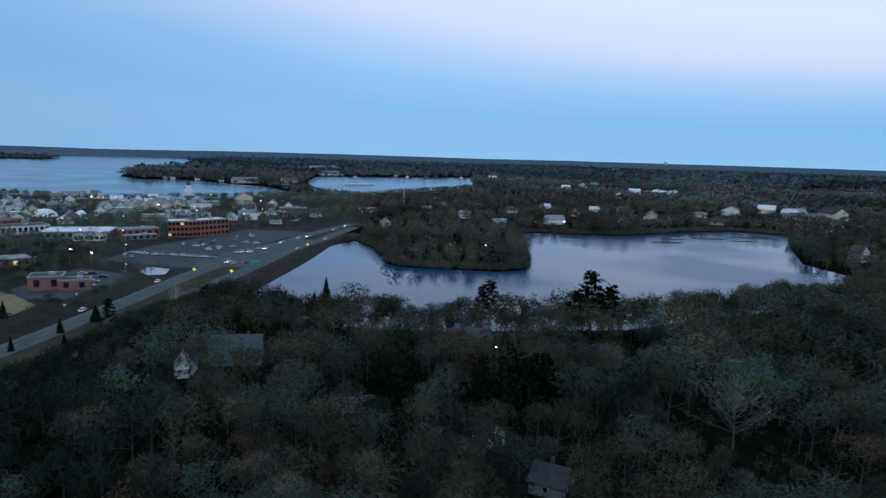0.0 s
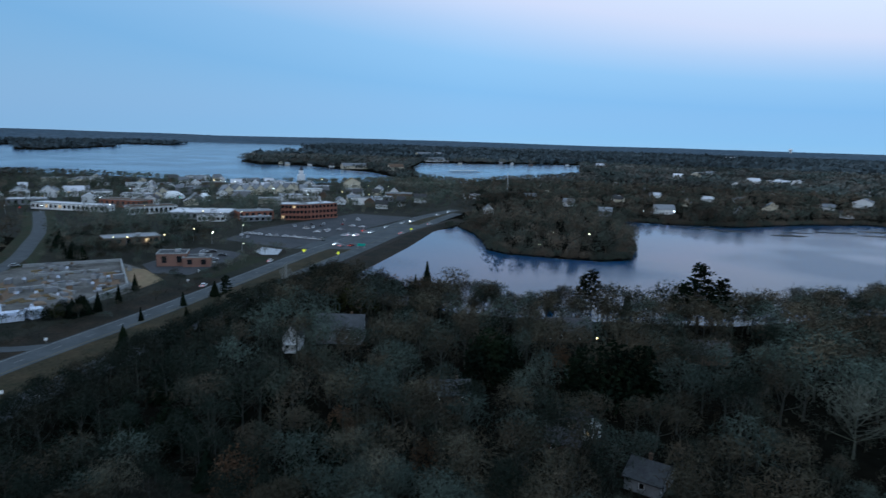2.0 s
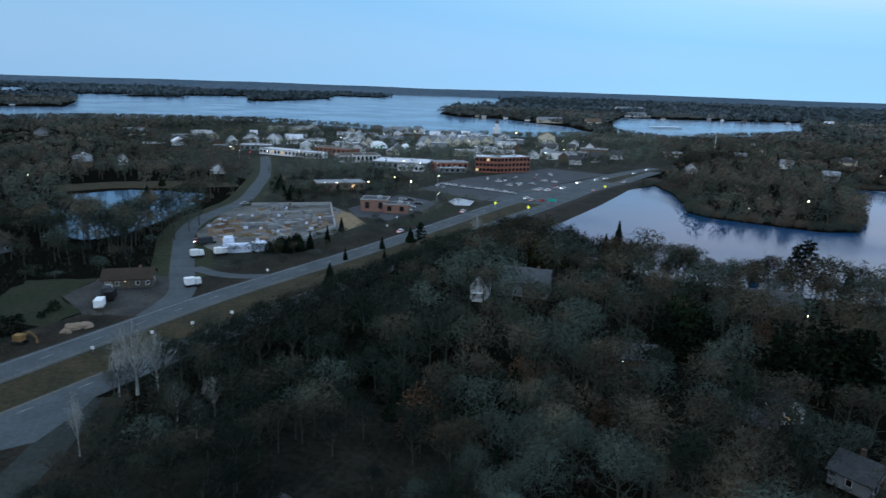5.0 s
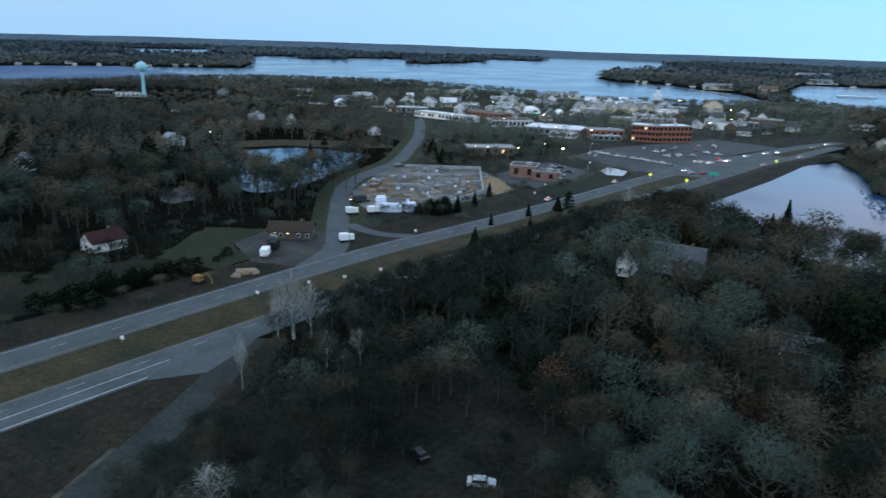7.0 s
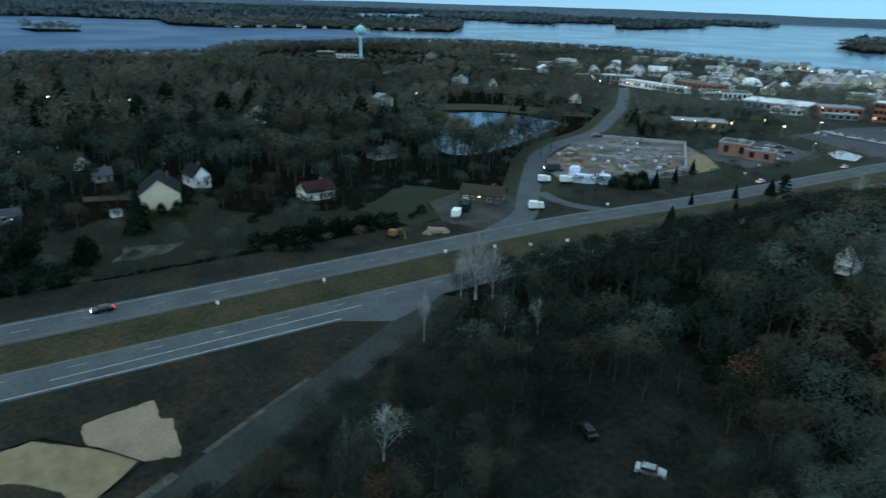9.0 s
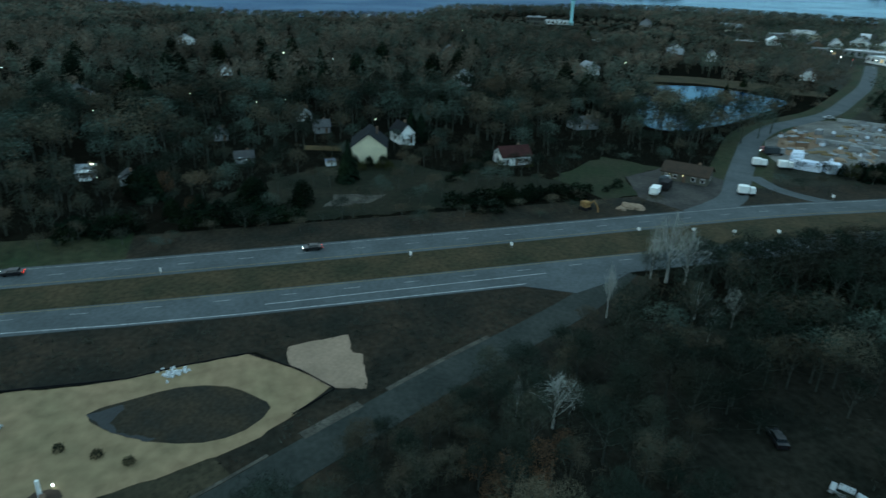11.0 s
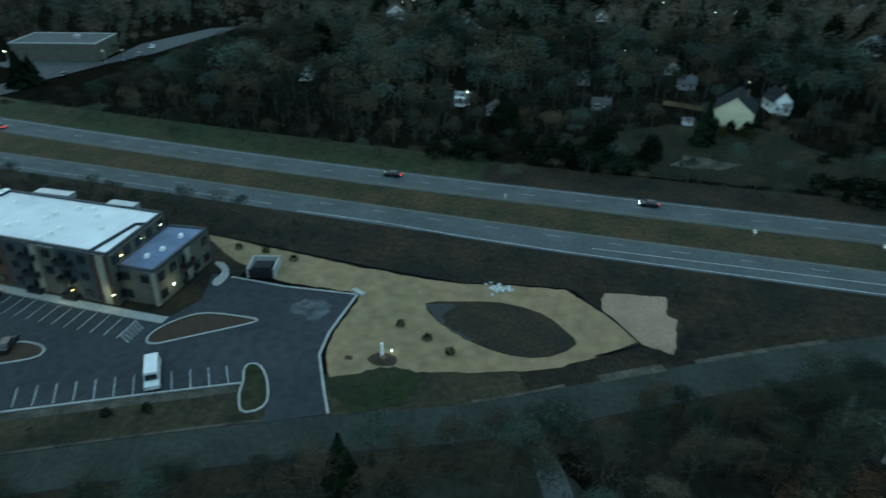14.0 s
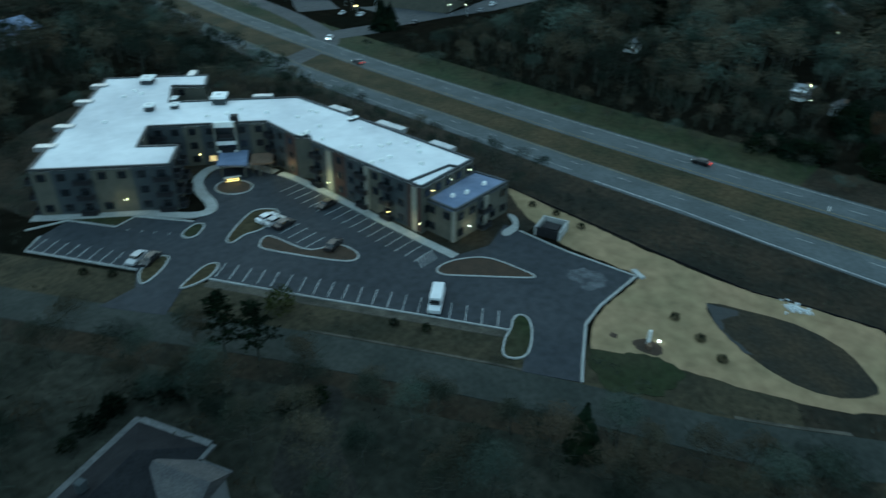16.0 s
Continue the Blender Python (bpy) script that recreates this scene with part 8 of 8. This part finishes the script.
for x0, y0, h0, w0 in ((-43, 256, 18, 1.0), (-38, 254, 12, 0.9), (-47, 253, 13, 1.0), (142, 214, 15, 1.8), (111, 190, 13, 1.6), (-72, 125, 9, 1.7), (-94, 150, 8, 1.6), (-90, 146, 9, 1.5), (-40, 126, 9, 1.6), (-91, 100, 8, 1.6), (-86, 106, 9, 1.7), (-121, 176, 9, 1.0), (-112, 196, 10, 1.1), (-110, 204, 8, 1.1), (30, 172, 15, 1.3), (-309, -35, 21, 1.2),
                       (-305, -31, 17, 1.1), (-205, 37, 13, 1.35), (-202, 35.5, 10, 1.2), (-196, -23, 10, 1.1), (-198, -20, 9, 1.0), (-202, -201, 13, 1.5), (-205, -199, 11, 1.3), (-54, -24.5, 8.5, 1.45), (-161.6, 207.4, 7, 1.3), (-158.3, 216.6, 7.5, 1.2),
                       (-160, 212, 7, 1.3), (-158.8, 229.5, 7.5, 1.0), (-165.4, 250.3, 7, 0.9), (-136.7, 209.3, 5, 1.0), (-133.6, 232, 5.5, 1.0), (-129.4, 249, 6.5, 1.2), (-246, 73, 11, 1.1), (-249, 70, 12, 1.1), (-251, 75, 10, 1.1),
                       (-183.5, 19, 7.5, 0.8), (118, 205, 11, 1.4), (124, 215, 12, 1.4), (150, 200, 13, 1.5), (96, 190, 9, 1.3), (-68, 140, 9, 1.1), (-88, 128, 10, 1.2), (-60, 110, 8, 1.3), (-45, 118, 10, 1.1),
                       (-33, 96, 8, 1.2), (-100, 165, 8, 1.2), (-95, 190, 9, 1.0), (-108, 215, 7, 1.0), (-104, 228, 8, 1.1), (-97, 240, 9, 1.2), (6, 262, 8, 1.0), (36, 262, 9, 1.1), (-330, 300, 9, 1.2), (-226, 300, 8, 1.4),
                       (-236, 306, 9, 1.3), (-256, 320, 9, 1.4), (-246, 312, 8, 1.4), (-262, 330, 10, 1.3), (-270, 340, 9, 1.3), (-300, 262, 8, 1.2), (-470, 180, 14, 1.4), (-420, 60, 15, 1.3), (-350, 10, 14, 1.2), (-520, 300, 15, 1.4)):
    f = FIRS[int(abs(x0 * 7 + y0)) % 3]
    plant("fir_tree", "dark green fir standing among bare trees", "fir tree", *f, pose(x0, y0, 0, 0, 0, (x0 * 37) % 360) @ Matrix.Diagonal((w0 * h0 / 12, w0 * h0 / 12, h0 / 12, 1)), "firs")
for x0, y0, h0 in ((58, 243, 25), (64, 239, 21), (52, 240, 19), (22, 262, 17), (19, 264, 15), (-118, 236, 12), (-35.8, -74.6, 12), (-38.6, -70.2, 11)):
    plant("pine_tree", "tall dark pine with layered boughs by the lake", "pine tree", *PINES[int(h0) % 2], pose(x0, y0, 0, 0, 0, x0 * 31 % 360) @ Matrix.Scale(h0 / 18, 4), "pines")

# pale birches and cottonwoods
PALE = [tuple(tri_mesh(n, a, m) for n, a, m in zip(("trunk", "crown"), bare_tree(240 + i, 14.0, s, 15, 5, 12, 0.5, 0.05, 500, 0.07, 0.07), (M_PALEBARK, M_PALETWIG))) for i, s in enumerate((3.0, 4.4))]
for x0, y0, h0, w0, lab in ((-113, 92.5, 15.5, 1.35, "pale birch at the roadside"), (-111, 96, 13, 1.2, "pale birch at the roadside"), (-115.5, 90, 12, 0.8, "pale birch at the roadside"), (-102.2, 70.6, 11.5, 0.6, "slim white birch by the side street"),
                            (-73.8, 44.3, 9, 1.5, "small white-barked tree in brush"), (-78, 40, 7, 0.8, "small white-barked tree in brush"), (-97, 88, 8, 1.0, "pale bare tree at the wood's edge"), (-92, 93, 8.5, 1.0, "pale bare tree at the wood's edge"), (-88, 84, 8, 1.0, "pale bare tree at the wood's edge"),
                            (-104, 262, 12, 1.0, "pale bare tree by the causeway")):
    p = PALE[1 if w0 > 0.85 else 0]
    plant("birch_tree" if "birch" in lab else "tree", lab, "tree", *p, pose(x0, y0, 0, 0, 0, x0 * 53 % 360) @ Matrix.Diagonal((w0 * h0 / 14, w0 * h0 / 14, h0 / 14, 1)), "pale trees")

TAWNY = tuple(tri_mesh(n, a, m) for n, a, m in zip(("trunk", "crown"), bare_tree(250, 14.0, 11.0, 30, 9, 14, 0.25, 0.07, 900, 0.08, 0.06), (M_TAWNYTWIG, M_TAWNYTWIG)))
plant("cottonwood_tree", "broad tawny cottonwood with long fanned branches", "tree", *TAWNY, pose(70.2, 148.0, 0, 0, 0, 40) @ Matrix.Diagonal((1.1, 1.1, 1.15, 1)), "pale trees")

BUFF = tuple(tri_mesh(n, a, m) for n, a, m in zip(("trunk", "crown"), bare_tree(253, 14.0, 6.4, 13, 6, 22, 0.1, 0.06, 1900, 0.09, 0.06), (M_BARK, M_BUFFTWIG)))
for x0, y0, h0 in ((-26.0, 104.2, 13), (-24.2, 138.8, 13), (-33.8, 114.8, 12), (-14, 118, 12), (-70, 96, 11), (-8, 102, 12), (-270, -91, 17), (-283, -85, 14), (-342, -139, 14), (-268, -57, 12), (-267, -88, 15), (-323, 115, 14), (-274, 127, 13)):
    plant("tree", "rounded buff-brown leafless tree in the near woods", "tree", *BUFF, pose(x0, y0, 0, 0, 0, x0 * 53 % 360) @ Matrix.Scale(h0 / 14, 4), "buff trees")

# rust-leaved oaks and olive evergreens
RUST = [tuple(tri_mesh(n, a, m) for n, a, m in zip(("trunk", "crown"), leafy_shrub(260 + i, 10.0, 4.2, 1000, 0.36), (M_BARK, M_RUST))) for i in range(2)]
for x0, y0, h0 in ((-52.4, 106, 12), (-68.0, 29, 5.5), (-65.4, 33, 6), (-65.8, 38, 6.5), (-68.0, 43.0, 5), (-62.5, 30, 5), (-61.5, 36, 5), (-56, 252, 14), (-49, 258, 12), (-86, 262, 9), (-91, 268, 7), (-41, 134, 9), (-20, 122, 9), (-330, 140, 11), (-205, -18, 7), (8, 190, 9), (-182, -10, 6)):
    plant("oak_tree", "small oak still holding rust-brown leaves", "oak tree", *RUST[int(h0) % 2], pose(x0, y0, 0, 0, 0, x0 * 17 % 360) @ Matrix.Scale(h0 / 10, 4), "rusty oaks")
OLIVE = tuple(tri_mesh(n, a, m) for n, a, m in zip(("trunk", "crown"), leafy_shrub(270, 10.0, 5.0, 520, 0.7), (M_BARK, M_OLIVE)))
for x0, y0, h0 in ((-68, 232, 14), (-62, 236, 12), (24, 188, 9), (30, 186, 11), (-166, 205, 6), (-48.6, -77.5, 5.5), (-206, 90, 3.0), (-203, 100, 3.2), (-213, 43, 3.6), (-211, 52, 4.0), (-214, 49, 3.0)):
    plant("evergreen_tree", "broad olive-green evergreen among bare trees", "evergreen", *OLIVE, pose(x0, y0, 0, 0, 0, x0 * 17 % 360) @ Matrix.Scale(h0 / 10, 4), "olive evergreens")
YEW = tuple(tri_mesh(n, a, m) for n, a, m in zip(("trunk", "crown"), leafy_shrub(275, 10.0, 4.2, 1500, 0.55), (M_BARK, M_NEEDLE)))
for x0, y0, h0 in ((-12, 175, 17), (-8, 179, 14), (20, 165, 19), (27, 169, 17), (14, 171, 15), (145, 212, 13), (-75, 122, 10), (-44, 122, 11), (-85, 102, 10), (-92, 148, 9), (-98, 126, 9), (-62, 148, 10), (96, 196, 10), (-166, 208, 6.5), (-163, 214, 7), (-161, 210, 6), (-168, 203, 5), (-218.2, 41.5, 4.6), (-216.6, 46.3, 4.2), (-215.4, 51, 4.8), (-304, -34, 20), (-314, -31, 16), (-198, -23, 11), (-200, -25, 9), (-190, 7, 8), (-182, -15, 6), (-183, -8, 6), (-178, -3, 6), (-174, -31, 5), (-174, -36, 5), (-174, -27, 5), (-184, 20, 8), (-169, 78, 6), (-170, 66, 5), (-171, 85, 5)):
    plant("evergreen_tree", "broad near-black evergreen in the leafless woods", "evergreen", *YEW, pose(x0, y0, 0, 0, 0, x0 * 17 % 360) @ Matrix.Scale(h0 / 10, 4), "dark evergreens")
rt = random.Random(88)
for k in range(26):
    x0, y0 = rt.uniform(-480, -235), rt.uniform(-130, 190)
    tall = rt.uniform(15, 20)
    if room(np.array([x0]), np.array([y0]))[0] > 6 and homes_gap(np.array([x0]), np.array([y0]))[0] > 9:
        plant("evergreen_tree", "tall near-black evergreen rising over leafless woods", "evergreen", *YEW, pose(x0, y0, 0, 0, 0, 61 * k) @ Matrix.Diagonal((tall / 15, tall / 15, tall / 10, 1)), "dark evergreens")
SHRUB = tuple(tri_mesh(n, a, m) for n, a, m in zip(("stem", "crown"), leafy_shrub(280, 3.0, 2.0, 190, 0.45), (M_BARK, M_NEEDLE)))
rs = random.Random(90)
spots = [(a + (c - a) * t, b + (e - b) * t, 3.0) for a, b, c, e in ((-14.8, -75.1, -18.8, -77.0), (-18.8, -77.0, -22.6, -76.7), (-22.6, -76.7, -25.8, -74.8), (-25.8, -74.8, -28.1, -71.4), (-28.1, -71.4, -29.8, -67.2), (-34.6, -60.5, -36.8, -56.8)) for t in (0, 0.3, 0.6, 0.9)] + [(-181.3 + rs.gauss(0, 1.2), 1 + 2.6 * i, 4.6) for i in range(8)] + [(-194 - 2.6 * i, 68 + 2.8 * i, 4.2) for i in range(9)] + [(-190.5, 6.6, 7.5), (-189, 4, 6)] + [(-172 + rs.gauss(0, 2.0), -39 + 16 * i / 6, 5.5) for i in range(7)] + [(-173 + rs.gauss(0, 2.2), -14 + 31 * i / 12, 5.6) for i in range(13)] + [(-172 + rs.gauss(0, 2.5), 62 + 38 * i / 15, 5.0) for i in range(16)] + \
        [(-189, 8, 7), (-191, 6, 6)] + [(-176 + rs.gauss(0, 1.5), 104 + 3 * i, 3.0) for i in range(6)]
for x0, y0, h0 in spots:
    t = base("shrub", pose(x0 + rs.gauss(0, 1.2), y0, 0, 0, 0, rs.uniform(0, 360)) @ Matrix.Scale(h0 / 3.6 * rs.uniform(0.5, 1.35), 4), "dark evergreen shrub in a roadside hedge", "shrub", "roadside shrubs")
    part("stem", SHRUB[0], None, t)
    part("crown", SHRUB[1], None, t)
for x0, y0 in ((-107.4, -66.1), (-107.4, -60.1), (-105.7, -53.2), (-88.8, -26.4), (-86, -21), (-83.3, -16.6), (-57.9, -60.7), (-60.2, -55.8), (-33, -113), (-36, -108.5)):
    t = base("shrub", pose(x0, y0, 0.08, 0, 0, rs.uniform(0, 360)) @ Matrix.Scale(0.46, 4), "small dark planted shrub on straw", "shrub", "planted shrubs")
    part("stem", SHRUB[0], None, t)
    part("crown", SHRUB[1], None, t)

# dry brush on the verges and the wood's edge
r = np.random.RandomState(8)
n_b = 52000
bx, by = r.uniform(-250, 60, n_b), r.uniform(-200, 300, n_b)
dd = room(bx, by)
brush_zone = inside([(-131, -135), (-126, -60), (-119, 66), (-107, 60), (-93, 24), (-88, 10), (-94, 14.5), (-108.5, 2), (-105.8, -22), (-110.6, -70), (-118, -130)], bx, by)
ok = (dd > -0.5) | brush_zone
ok &= ~inside(SAND_PLOT, bx, by) & ~inside(STRAW, bx, by) & (np.hypot(bx, by) > 60)
ok &= (np.hypot(bx, by) < 300) & ((gap_to(NEAR_LANES, bx, by) > 5.4) & (gap_to(FAR_LANES, bx, by) > 9))
bx, by = bx[ok], by[ok]
k = len(bx)
ln, a, e = r.uniform(0.5, 1.5, k), r.uniform(0, 6.28, k), r.uniform(0.3, 1.3, k)
tip = np.stack([bx + ln * np.cos(a) * np.cos(e), by + ln * np.sin(a) * np.cos(e), ln * np.sin(e)], 1)
w = r.uniform(0.05, 0.14, k)
b = r.uniform(0, 6.28, k)
off = np.stack([np.cos(b) * w, np.sin(b) * w, np.zeros(k)], 1)
root = np.stack([bx, by, np.full(k, 0.03)], 1)
tagged(part("dry_brush", tri_mesh("dry_brush", np.stack([root - off, root + off, tip], 1), M_BRUSH), None), "dead brown undergrowth and tall grass", "brush", kind="stuff")
